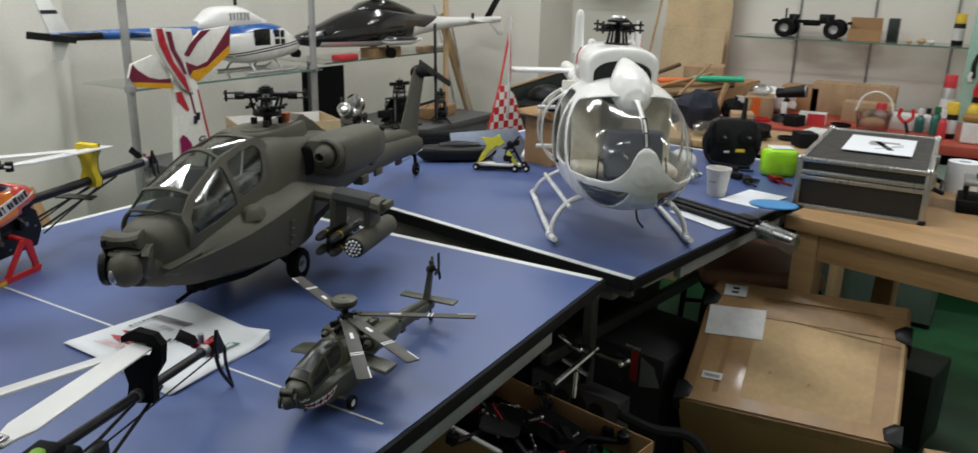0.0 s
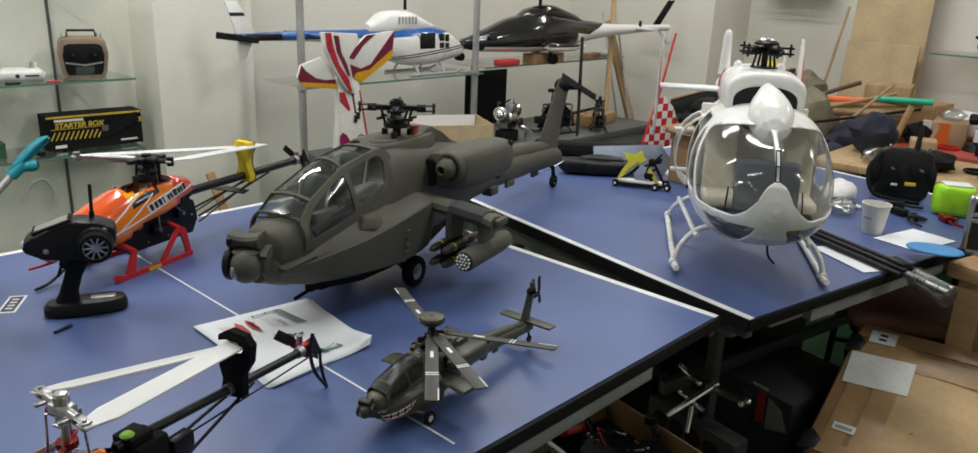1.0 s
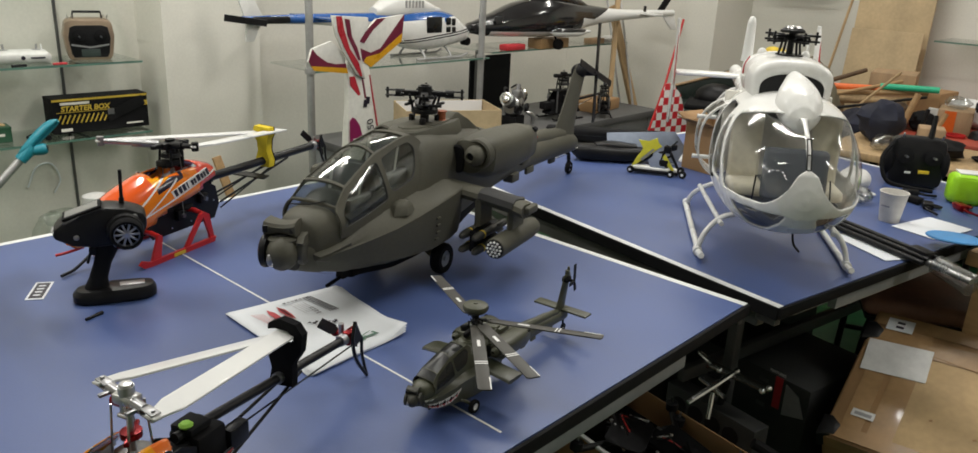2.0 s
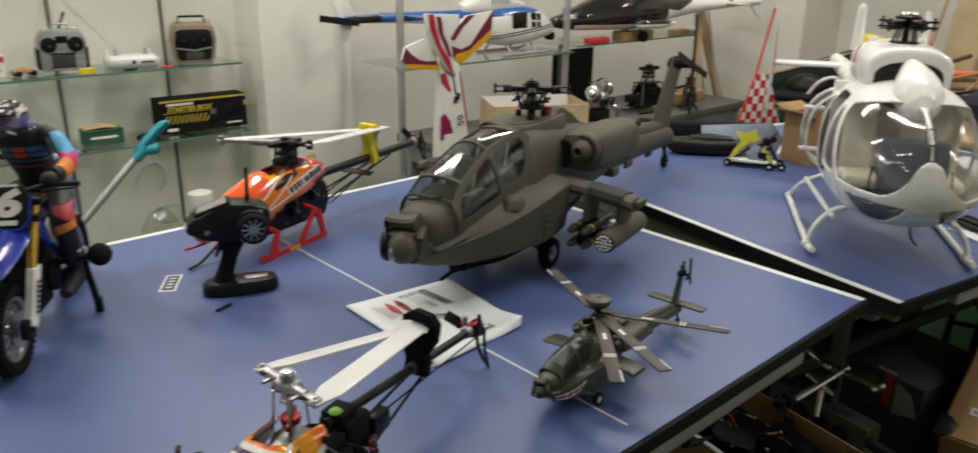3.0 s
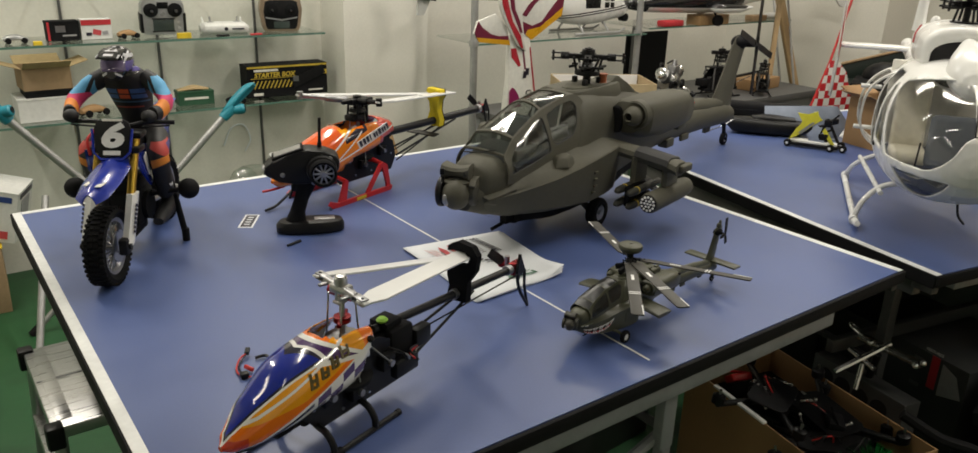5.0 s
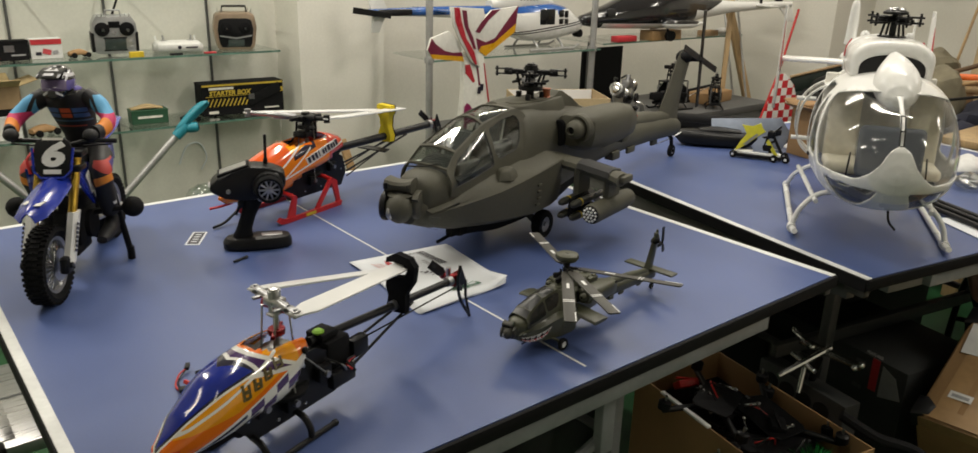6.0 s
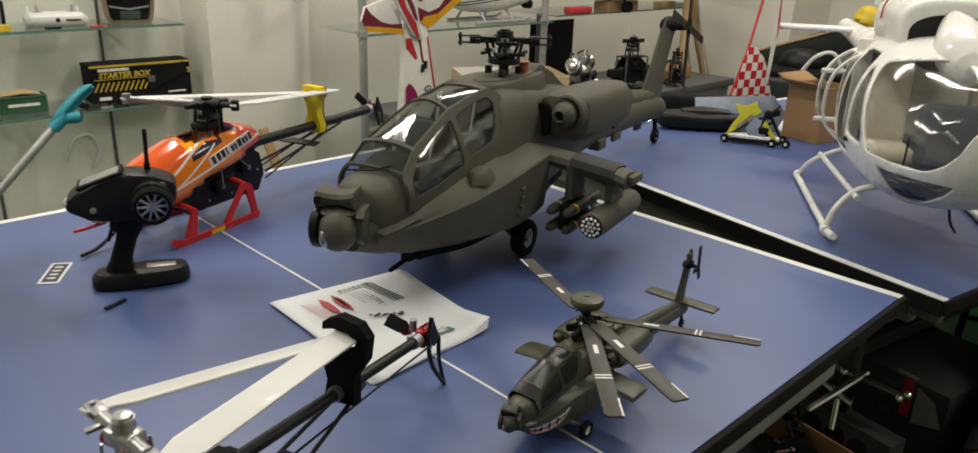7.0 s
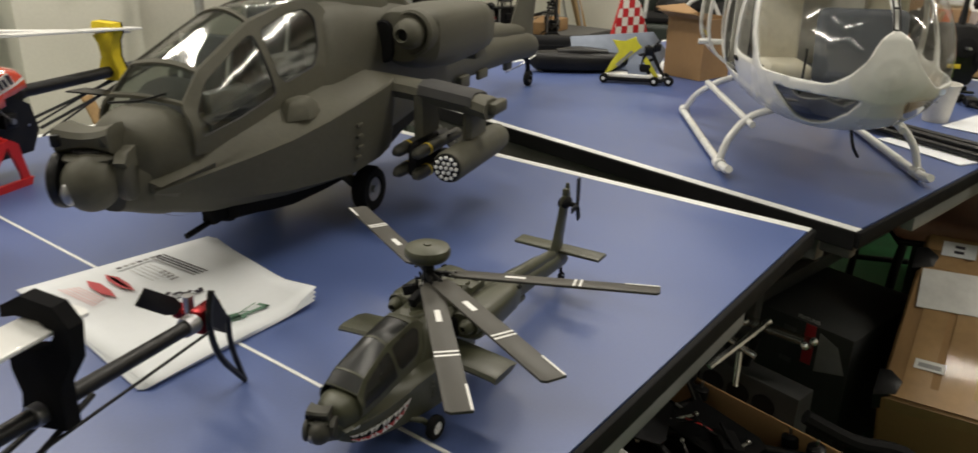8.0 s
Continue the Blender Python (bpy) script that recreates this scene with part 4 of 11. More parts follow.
def mechanics(root, x0, x1, z0, z1, w, mast_x, hub_z):
    """The frame of a model helicopter: side plates, gears, servos, motor, mast."""
    fr = part("frame", box(((x0 + x1) / 2, 0, (z0 + z1) / 2), (x1 - x0 - 0.02, w * 1.3, (z1 - z0) * 0.8), 0.004), BLACKMAT, root)
    h = z1 - z0
    outline = [(x0, z0 + 0.3 * h), (x0 + 0.02, z0), (x1 - 0.03, z0), (x1, z0 + 0.35 * h), (x1 - 0.01, z0 + 0.75 * h), (mast_x + 0.03, z1), (mast_x - 0.05, z1), (x0 + 0.01, z0 + 0.7 * h)]
    for sy in (1, -1):
        part("side_plate", place(sheet(outline, 0.002), Matrix.Translation((0, sy * w, 0)) @ Matrix.Rotation(radians(90), 4, "X")), CARBON, fr)
        for k, (px, pz) in enumerate(((0.25, 0.55), (0.55, 0.35), (0.8, 0.55))):
            part("servo", box((x0 + (x1 - x0) * px, sy * (w + 0.008), z0 + h * pz), (0.026, 0.013, 0.024), 0.002), BLACK, fr)
            part("servo_arm", join(rod((x0 + (x1 - x0) * px, sy * (w + 0.014), z0 + h * pz), (x0 + (x1 - x0) * px, sy * (w + 0.02), z0 + h * pz), 0.005), rod((x0 + (x1 - x0) * px, sy * (w + 0.018), z0 + h * pz), (mast_x + 0.012 * (k - 1), sy * 0.02, hub_z - 0.075), 0.0012, None, 6)), GREYMET, fr)
        for px, pz in ((0.08, 0.4), (0.4, 0.12), (0.65, 0.12), (0.9, 0.4), (0.4, 0.8)):
            part("screw", rod((x0 + (x1 - x0) * px, sy * w, z0 + h * pz), (x0 + (x1 - x0) * px, sy * (w + 0.003), z0 + h * pz), 0.0025, None, 8), STEEL, fr)
    part("main_gear", lathe([(0.008, 0), (0.036, 0), (0.04, 0.002), (0.04, 0.007), (0.036, 0.009), (0.008, 0.009)], (mast_x, 0, z0 + h * 0.42), (0, 0, 1), 32), BLACKMAT, fr)
    part("motor", lathe([(0.01, 0), (0.017, 0.002), (0.018, 0.006), (0.018, 0.03), (0.01, 0.034)], (mast_x + 0.045, 0, z0 + h * 0.45), (0, 0, 1), 18), BLACK, fr)
    part("receiver", box((x0 + 0.025, 0, z1 - 0.02), (0.045, 0.03, 0.016), 0.003), BLACK, fr)
    part("mast", rod((mast_x, 0, z0 + h * 0.4), (mast_x, 0, hub_z), 0.004), STEEL, fr)
    part("swashplate", join(lathe([(0.006, 0), (0.024, 0), (0.025, 0.003), (0.02, 0.006), (0.006, 0.007)], (mast_x, 0, hub_z - 0.075), (0, 0, 1), 20), *[ball((mast_x + 0.026 * math.cos(a), 0.026 * math.sin(a), hub_z - 0.072), 0.004, 8, 6) for a in (0, 2.1, 4.2)]), GREYMET, fr)
    part("follower", join(rod((mast_x, 0, hub_z - 0.05), (mast_x, 0, hub_z - 0.042), 0.012), *[box((mast_x + 0.018 * math.cos(a), 0.018 * math.sin(a), hub_z - 0.046), (0.014, 0.006, 0.006), 0.001, 1, (0, 0, math.degrees(a))) for a in (0.6, 3.7)]), REDANO, fr)
    for a in (0.6, 3.7, 2.2, 5.3):
        part("link_rod", rod((mast_x + 0.022 * math.cos(a), 0.022 * math.sin(a), hub_z - 0.07), (mast_x + 0.017 * math.cos(a + 0.25), 0.017 * math.sin(a + 0.25), hub_z - 0.005), 0.0015, None, 6), STEEL, fr)
    return fr


def tail_unit(root, a, b, r, put_fin=True):
    """Tail boom from a to b with its struts, clamp, gearbox, fin and tail rotor."""
    a, b = Vector(a), Vector(b)
    way = (b - a).normalized()
    boom = part("tail_boom", rod(a, b, r), CARBON, root)
    for f in (0.5, 0.92):
        c = a.lerp(b, f)
        part("boom_clamp", rod(c, c + way * 0.014, r * 1.3), GREYMET, boom)
    part("tail_gearbox", join(box(b + Vector((0, 0.0, 0)), (0.03, 0.014, 0.024), 0.003), rod(b, b + Vector((0, -0.03, 0)), 0.005), ball(b + Vector((0, -0.03, 0)), 0.008, 10, 8)), REDANO, boom)
    part("tail_hub", join(rod(b + Vector((0, -0.018, -0.018)), b + Vector((0, -0.018, 0.018)), 0.005), rod(b + Vector((0.018, -0.014, 0)), b + Vector((-0.018, -0.014, 0)), 0.003)), STEEL, boom)
    q = Matrix.Translation(b + Vector((0, -0.022, 0)))
    for s in (1, -1):
        part("tail_blade", place(sheet([(0.012, -0.005), (0.025, -0.009), (0.065, -0.009), (0.068, 0.008), (0.025, 0.009), (0.012, 0.005)], 0.002), q @ Matrix.Rotation(radians(-38 if s > 0 else 142), 4, "Y") @ Matrix.Rotation(radians(70), 4, "X")), BLACK, boom)
    if put_fin:
        q = Matrix.Translation(b + Vector((0.0, 0.012, 0))) @ Matrix.Rotation(radians(90), 4, "X")
        part("tail_fin", join(place(tube([(0.004, 0.03, 0), (0.012, 0.0, 0), (0.002, -0.04, 0), (-0.03, -0.084, 0)], 0.0032, 6, 4), q), place(tube([(-0.014, -0.005, 0), (-0.016, -0.04, 0), (-0.03, -0.084, 0)], 0.0028, 6, 4), q), place(sheet([(0.004, 0.03), (0.014, 0.0), (0.0, -0.012), (-0.014, -0.006)], 0.004), q)), CARBON, boom)
    return boom


# orange, blue and white model with folded white blades
def front_helicopter():
    root = thing("model_helicopter", "orange, blue and white model helicopter with folded white blades", "model helicopter", pose(-1.256, 0.168, TZ, 0, 0, 199.2), "remote control helicopters")
    k = 0.36
    coat = livery("flame_canopy_paint", AMBER, [
        (ORANGE, [(-1, 0, 0, 0.0)]),
        (ORANGE, [(-k, 0, -1, 0.14), (1, 0, 0, -0.02)]),
        (ORANGE, [(-0.1, 0, -1, 0.112), (1, 0, 0, -0.05)]),
        (ORANGE, [(-1, 0, 0, 0.1), (k, 0, 1, -0.172)]),
        (PALE, [(-0.2, 0, 1, -0.119), (0.55, 0, -1, 0.126), (1, 0, 0, 0.006)]),
        (PURPLE, [(-0.2, 0, 1, -0.125), (0.55, 0, -1, 0.12), (1, 0, 0, -0.004)]),
        (PALE, [(k, 0, 1, -0.162), (-k, 0, -1, 0.1655), (1, 0, 0, -0.03)]),
        (PALE, [(-k, 0, -1, 0.132)]),
        (PURPLE, [(-k, 0, -1, 0.129), (k, 0, 1, -0.116), (-1, 0, 0, 0.09), (1, 0, 0, -0.068)]),
        (PURPLE, [(-k, 0, -1, 0.129), (k, 0, 1, -0.116), (-1, 0, 0, 0.046), (1, 0, 0, -0.024)]),
        (PURPLE, [(-k, 0, -1, 0.116), (k, 0, 1, -0.102), (-1, 0, 0, 0.068), (1, 0, 0, -0.046)]),
        (PURPLE, [(-k, 0, -1, 0.116), (k, 0, 1, -0.102), (-1, 0, 0, 0.024), (1, 0, 0, -0.002)]),
        (INK, [(-k, 0, -1, 0.1275), (k, 0, 1, -0.122), (1, 0, 0, -0.096)]),
        (INK, [(-k, 0, -1, 0.1145), (k, 0, 1, -0.109), (1, 0, 0, -0.075)]),
        (SCARLET, [(-k, 0, -1, 0.107), (1, 0, 0, -0.07)]),
        (AMBER, [(-k, 0, -1, 0.1), (1, 0, 0, -0.085)]),
        (SCARLET, [(1, 0, 0, -0.185), (0, 0, -1, 0.081)]),
        (PALE, [(0, -1.8, 1, -0.0725), (1, 0.5, 0, -0.082)]),
        (INK, [(0, -1.8, 1, -0.078), (1, 0.5, 0, -0.088)]),
        (BLUEC, [(0, -1.8, 1, -0.084), (1, 0.9, 0, -0.104)]),
    ], 0.14, 0.9)
    shell_rows = [(0.21, 0.071, 0.004, 0.004, 0.004, 2), (0.2, 0.073, 0.015, 0.014, 0.011, 2.1), (0.17, 0.08, 0.029, 0.035, 0.021, 2.2), (0.12, 0.092, 0.04, 0.055, 0.031, 2.3), (0.06, 0.104, 0.0445, 0.055, 0.038, 2.3), (0.01, 0.113, 0.0435, 0.047, 0.045, 2.4), (-0.02, 0.12, 0.042, 0.034, 0.04, 2.5), (-0.032, 0.124, 0.041, 0.024, 0.03, 2.5)]
    bm = hull(shell_rows, 44, 7)
    gone = [f for f in bm.faces if (c := f.calc_center_median()) and ((abs(c.y) < 0.027 and c.z > 0.125 and c.x < 0.06 - abs(c.y) * 0.9) or c.x < 0.036 - (c.z - 0.062) * 0.72)]
    bmesh.ops.delete(bm, geom=gone, context="FACES")
    can = part("canopy", bm, coat, root, "glossy painted shell with blue windscreen")
    sol = can.modifiers.new("thickness", "SOLIDIFY")
    sol.thickness = 0.0015

    def shell_y(x, z):
        """Half width of the shell."""
        xs = [-r[0] for r in shell_rows]
        zc, w, u, d = (float(np.interp(-x, xs, [r[n] for r in shell_rows])) for n in (1, 2, 3, 4))
        v = min(abs(z - zc) / (u if z > zc else d), 0.98)
        return w * (1 - v ** 2.3) ** (1 / 2.3)

    for sy in (1, -1):
        part("canopy_grommet", lathe([(0.0, 0), (0.005, 0), (0.005, 0.003), (0.003, 0.005), (0, 0.005)], (-0.012, sy * 0.039, 0.137), (0, sy, 0.4), 12), BLACK, can)
        bars = []
        for n, (h, w) in enumerate(((0.02, 0.0085), (0.0145, 0.0085), (0.0145, 0.0085), (0.0145, 0.011))):
            x = 0.098 - 0.0185 * n
            z = 0.1125 + 0.0068 * n
            for dx, ww, z0, z1 in ((0, 0.0042, 0, h), (w, 0.0036, 0.001, h * 0.9), (w / 2, w * 0.6, h * 0.4, h * 0.62), (w / 2, w * 0.6, 0.0, h * 0.18)):
                pts = [(x - dx + ww / 2, z + z0), (x - dx - ww / 2, z + z0), (x - dx - ww / 2 - 0.002, z + z1), (x - dx + ww / 2 - 0.002, z + z1)]
                bars.append(skin([[Vector((px, sy * (shell_y(px, pz) + d), pz)) for px, pz in pts] for d in (-0.001, 0.0024)]))
        part("lettering_bar", join(*bars), OLIVEINK, can)
    mechanics(root, -0.11, 0.1, 0.03, 0.118, 0.02, 0.0, 0.207)
    rear = part("rear_frame", box((-0.098, 0, 0.085), (0.05, 0.05, 0.06), 0.006), BLACKMAT, root)
    part("tail_servo", box((-0.14, 0.022, 0.085), (0.035, 0.018, 0.03), 0.003), BLACK, rear)
    part("speed_controller", box((-0.09, 0.034, 0.06), (0.05, 0.014, 0.026), 0.003), BLACK, rear)
    part("gyro", box((-0.088, 0, 0.122), (0.034, 0.034, 0.01), 0.002), BLACKMAT, rear)
    for k in range(5):
        part("lead", tube([(-0.06 - 0.012 * k, 0.03, 0.1 - 0.01 * k), (-0.08 - 0.008 * k, 0.042, 0.085 - 0.006 * k), (-0.1, 0.036, 0.06 + 0.005 * k), (-0.13, 0.028, 0.075)], 0.0018, 6, 4), REDWIRE if k == 3 else (STEEL if k == 1 else BLACK), rear)
    part("battery", box((0.09, 0, 0.065), (0.1, 0.036, 0.03), 0.004), BLACKMAT, root)
    part("green_knob", lathe([(0, 0), (0.008, 0), (0.009, 0.003), (0.006, 0.006), (0, 0.007)], (-0.077, 0.003, 0.126), (0, 0, 1), 10), GREENBIT, root)
    boom = tail_unit(root, (-0.06, 0, 0.118), (-0.445, 0, 0.086), 0.0068)
    for sy in (1, -1):
        part("boom_strut", rod((-0.11, sy * 0.022, 0.05), (-0.3, 0.008 * sy, 0.094), 0.0025, None, 8), CARBON, boom)
    part("tail_pushrod", rod((-0.09, 0.018, 0.09), (-0.43, 0.014, 0.08), 0.0015, None, 6), BLACK, boom)
    head = part("rotor_head", join(rod((0, 0, 0.19), (0, 0, 0.222), 0.009), box((0, 0, 0.206), (0.018, 0.03, 0.013), 0.003), box((0, 0, 0.188), (0.022, 0.014, 0.005), 0.002), lathe([(0, 0), (0.009, 0), (0.007, 0.005), (0, 0.006)], (0, 0, 0.22), (0, 0, 1), 14)), STEEL, root)
    part("damper", rod((0, -0.02, 0.2), (0, 0.02, 0.2), 0.0075), REDANO, head)
    for sy, tip in ((1, (-0.3, 0.006, 0.168)), (-1, (-0.295, 0.004, 0.16))):
        part("blade_grip", place(join(rod((0, sy * 0.014, 0.206), (0, sy * 0.036, 0.206), 0.0065), box((0, sy * 0.047, 0.2095), (0.012, 0.024, 0.0025), 0.001), box((0, sy * 0.047, 0.2025), (0.012, 0.024, 0.0025), 0.001), rod((0, sy * 0.053, 0.199), (0, sy * 0.053, 0.213), 0.0025), box((0.011, sy * 0.028, 0.205), (0.014, 0.006, 0.004), 0.001)), Matrix.Rotation(radians(-14), 4, "Z")), GREYMET, head)
        a, b = Vector((0.012 * sy, sy * 0.052, 0.206)), Vector(tip)
        way = b - a
        ln = way.length
        q = Matrix.Translation(a) @ way.to_track_quat("X", "Z").to_matrix().to_4x4() @ Matrix.Rotation(radians(10 * sy), 4, "X")
        part("rotor_blade", place(sheet([(-0.008, -0.007), (0.012, -0.01), (0.03, -0.015), (ln - 0.004, -0.015), (ln, -0.01), (ln, 0.014), (0.03, 0.015), (0.012, 0.01), (-0.008, 0.007)], 0.0035, None, 0.0012), q), BLADEWHITE, head)
    q = Matrix.Translation((-0.268, 0.0, 0.0)) @ Matrix.Rotation(radians(90), 4, "Z") @ Matrix.Rotation(radians(90), 4, "X")
    hold = [(-0.02, 0.086), (0.021, 0.09), (0.022, 0.125), (0.037, 0.148), (0.041, 0.176), (0.03, 0.19), (0.003, 0.194), (-0.017, 0.183), (-0.018, 0.174), (-0.004, 0.178), (0.016, 0.177), (0.026, 0.169), (0.02, 0.156), (0.0, 0.152), (-0.018, 0.148), (-0.019, 0.133), (-0.014, 0.114)]
    part("blade_holder", place(sheet(hold, 0.013), q), FOAMBLACK, root, "black foam blade holder")
    for sy in (1, -1):
        for x in (0.075, -0.005):
            part("skid_bow", tube([(x - 0.004, sy * 0.014, 0.036), (x, sy * 0.038, 0.034), (x, sy * 0.05, 0.02), (x, sy * 0.052, 0.006)], 0.005, 8, 4), BLACK, root)
        part("skid", join(tube([(0.15, sy * 0.05, 0.012), (0.13, sy * 0.052, 0.005), (-0.05, sy * 0.052, 0.004)], 0.0042, 8), rod((-0.05, sy * 0.052, 0.004), (-0.056, sy * 0.052, 0.004), 0.005)), BLACK, root)
        part("skid_end", rod((0.062, sy * 0.052, 0.005), (0.09, sy * 0.052, 0.005), 0.0065), BLACKMAT, root)


OLIVEINK = paint("olive_print", (0.09, 0.065, 0.012), 0.4, vary=0.1, scale=30, bump=0)
INK_MAT = paint("dark_print", (0.02, 0.016, 0.03), 0.4, vary=0.1, scale=30, bump=0)
front_helicopter()


# orange model behind the transmitter
def orange_helicopter():
    root = thing("model_helicopter", "orange and red model helicopter on red skids with yellow blade holder", "model helicopter", pose(-0.725, 1.134, TZ, 0, 0, 199), "remote control helicopters")
    coat = livery("orange_canopy_paint", (0.8, 0.21, 0.014), [
        (AMBER, [(0.25, 0, 1, -0.188)]),
        (SCARLET, [(-1, 0, 0, -0.035)]),
        ((0.74, 0.1, 0.012), [(1, 0, 0, -0.1), (-1, 0, 0, 0.2), (0.25, 0, 1, -0.176)]),
        (INK, [(0.25, 0, 1, -0.17), (-0.4, 0, -1, 0.196), (-1, 0, 0, 0.095), (1, 0, 0, -0.01)]),
        (ORANGE, [(-0.1, 0, 1, -0.172), (0.05, 0, -1, 0.184), (-1, 0, 0, 0.1), (1, 0, 0, -0.02)]),
        (PALE, [(0.6, 0, 1, -0.215), (-0.6, 0, -1, 0.22), (1, 0, 0, -0.05)]),
        (PALE, [(0.6, 0, 1, -0.185), (-0.6, 0, -1, 0.189), (1, 0, 0, -0.03)]),
        (PALE, [(0.25, 0, 1, -0.136), (-0.25, 0, -1, 0.14)]),
        (PALE, [(0, 0, -1, 0.056)]),
    ], 0.18, 0.8)
    bm = hull([(0.3, 0.085, 0.004, 0.004, 0.004, 2), (0.285, 0.088, 0.022, 0.022, 0.018, 2.1), (0.24, 0.096, 0.038, 0.038, 0.032, 2.2), (0.17, 0.108, 0.05, 0.056, 0.048, 2.3), (0.09, 0.12, 0.053, 0.068, 0.06, 2.3), (0.0, 0.13, 0.05, 0.066, 0.06, 2.3), (-0.07, 0.142, 0.045, 0.045, 0.045, 2.4), (-0.105, 0.148, 0.038, 0.028, 0.03, 2.4)], 36, 6)
    gone = [f for f in bm.faces if (c := f.calc_center_median()) and ((abs(c.y) < 0.034 and c.z > 0.165 and -0.05 < c.x < 0.1 - abs(c.y) * 0.6) or c.z < float(np.interp(c.x, (-0.1, -0.08, 0.01, 0.09, 0.13, 0.15), (0.145, 0.14, 0.12, 0.1, 0.054, 0.0))) or c.x < -0.1)]
    bmesh.ops.delete(bm, geom=gone, context="FACES")
    can = part("canopy", bm, coat, root, "glossy orange painted shell")
    can.modifiers.new("thickness", "SOLIDIFY").thickness = 0.0015
    for sy in (1, -1):
        q = Matrix.Translation((0.0, sy * 0.0505, 0.152)) @ Matrix.Rotation(radians(90 * sy), 4, "X")
        if sy < 0:
            q = q @ Matrix.Rotation(radians(180), 4, "Y")
        q = q @ Matrix.Rotation(radians(-16 * sy), 4, "Z")
        part("letter_backing", place(sheet([(-0.066, -0.0095), (0.055, -0.0095), (0.059, 0.0095), (-0.062, 0.0095)], 0.003), q), PALE_MAT, can)
        part("lettering_bar", join(*[place(sheet([(x - w, -0.0085), (x + w - 0.001, -0.0085), (x + w + 0.002, h), (x - w + 0.002, h)], 0.005), q) for x, w, h in ((-0.06, 0.0035, 0.0085), (-0.05, 0.003, 0.005), (-0.041, 0.0035, 0.005), (-0.029, 0.005, 0.0085), (-0.017, 0.003, 0.005), (-0.008, 0.0035, 0.005), (0.008, 0.002, 0.0085), (0.019, 0.0045, 0.0085), (0.032, 0.0045, 0.0085), (0.046, 0.0045, 0.0085))]), INK_MAT, can)
    mechanics(root, -0.12, 0.13, 0.035, 0.15, 0.025, 0.0, 0.235)
    part("battery", box((0.14, 0, 0.07), (0.12, 0.04, 0.036), 0.004), BLACKMAT, root)
    boom = tail_unit(root, (-0.08, 0, 0.132), (-0.585, 0, 0.13), 0.011)
    for sy in (1, -1):
        part("boom_strut", rod((-0.125, sy * 0.025, 0.07), (-0.42, 0.01 * sy, 0.122), 0.003, None, 8), CARBON, boom)
        part("boom_strut", rod((-0.125, sy * 0.025, 0.055), (-0.36, 0.012 * sy, 0.118), 0.002, None, 8), CARBON, boom)
    part("tailplane", place(sheet([(-0.02, -0.04), (0.02, -0.05), (0.014, 0.05), (-0.02, 0.04)], 0.003), Matrix.Translation((-0.28, 0, 0.1))), CARBON, boom)
    head = part("rotor_head", join(rod((0, 0, 0.215), (0, 0, 0.252), 0.011), box((0, 0, 0.238), (0.06, 0.026, 0.016), 0.003), box((0.04, 0, 0.24), (0.03, 0.012, 0.01), 0.002), box((-0.04, 0, 0.236), (0.03, 0.012, 0.01), 0.002)), BLACK, root)
    part("swash_guide", join(box((-0.022, 0, 0.205), (0.008, 0.03, 0.05), 0.002), box((0.012, 0, 0.196), (0.044, 0.034, 0.016), 0.004), rod((0.02, 0.018, 0.19), (0.016, 0.016, 0.236), 0.003), rod((0.02, -0.018, 0.19), (0.016, -0.016, 0.236), 0.003)), BLACK, root)
    part("swashplate", rod((0, 0, 0.21), (0, 0, 0.219), 0.024, 0.02, 20), BLACK, root)
    for side, x, z in ((-1, 0.115, 0.256), (1, 0.015, 0.248)):
        root_at = Vector((x, side * 0.09, z))
        hubp = Vector((0.005, 0, 0.238))
        part("blade_grip", join(rod(hubp.lerp(root_at, 0.15), hubp.lerp(root_at, 0.55), 0.009), rod(hubp.lerp(root_at, 0.5), root_at, 0.006), rod(root_at - Vector((0, 0, 0.01)), root_at + Vector((0, 0, 0.01)), 0.008)), GREYMET if side < 0 else BLACK, head)
        b = Vector((-0.395, side * 0.012, 0.199 if side < 0 else 0.207))
        way = b - root_at
        ln = way.length
        q = Matrix.Translation(root_at) @ way.to_track_quat("X", "Z").to_matrix().to_4x4()
        part("rotor_blade", place(sheet([(-0.01, -0.006), (0.02, -0.008), (0.05, -0.017), (ln, -0.017), (ln, 0.017), (0.05, 0.017), (0.02, 0.008), (-0.01, 0.006)], 0.0045, None, 0.0015), q), BLADEWHITE, head)
    q = Matrix.Translation((-0.335, 0.0, 0.0)) @ Matrix.Rotation(radians(90), 4, "Z") @ Matrix.Rotation(radians(90), 4, "X")
    hold = [(-0.022, 0.115), (0.02, 0.115), (0.024, 0.132), (0.014, 0.16), (0.017, 0.19), (0.026, 0.205), (0.024, 0.224), (-0.024, 0.226), (-0.028, 0.214), (-0.02, 0.211), (0.006, 0.21), (0.006, 0.203), (-0.02, 0.203), (-0.026, 0.198), (-0.017, 0.185), (-0.014, 0.16), (-0.024, 0.132)]
    part("blade_holder", place(sheet(hold, 0.022), q), FOAMYELLOW, root, "yellow foam blade holder")
    part("holder_edge", place(sheet(hold, 0.004), q @ Matrix.Translation((0, 0, -0.0135))), FOAMBLACK, root)
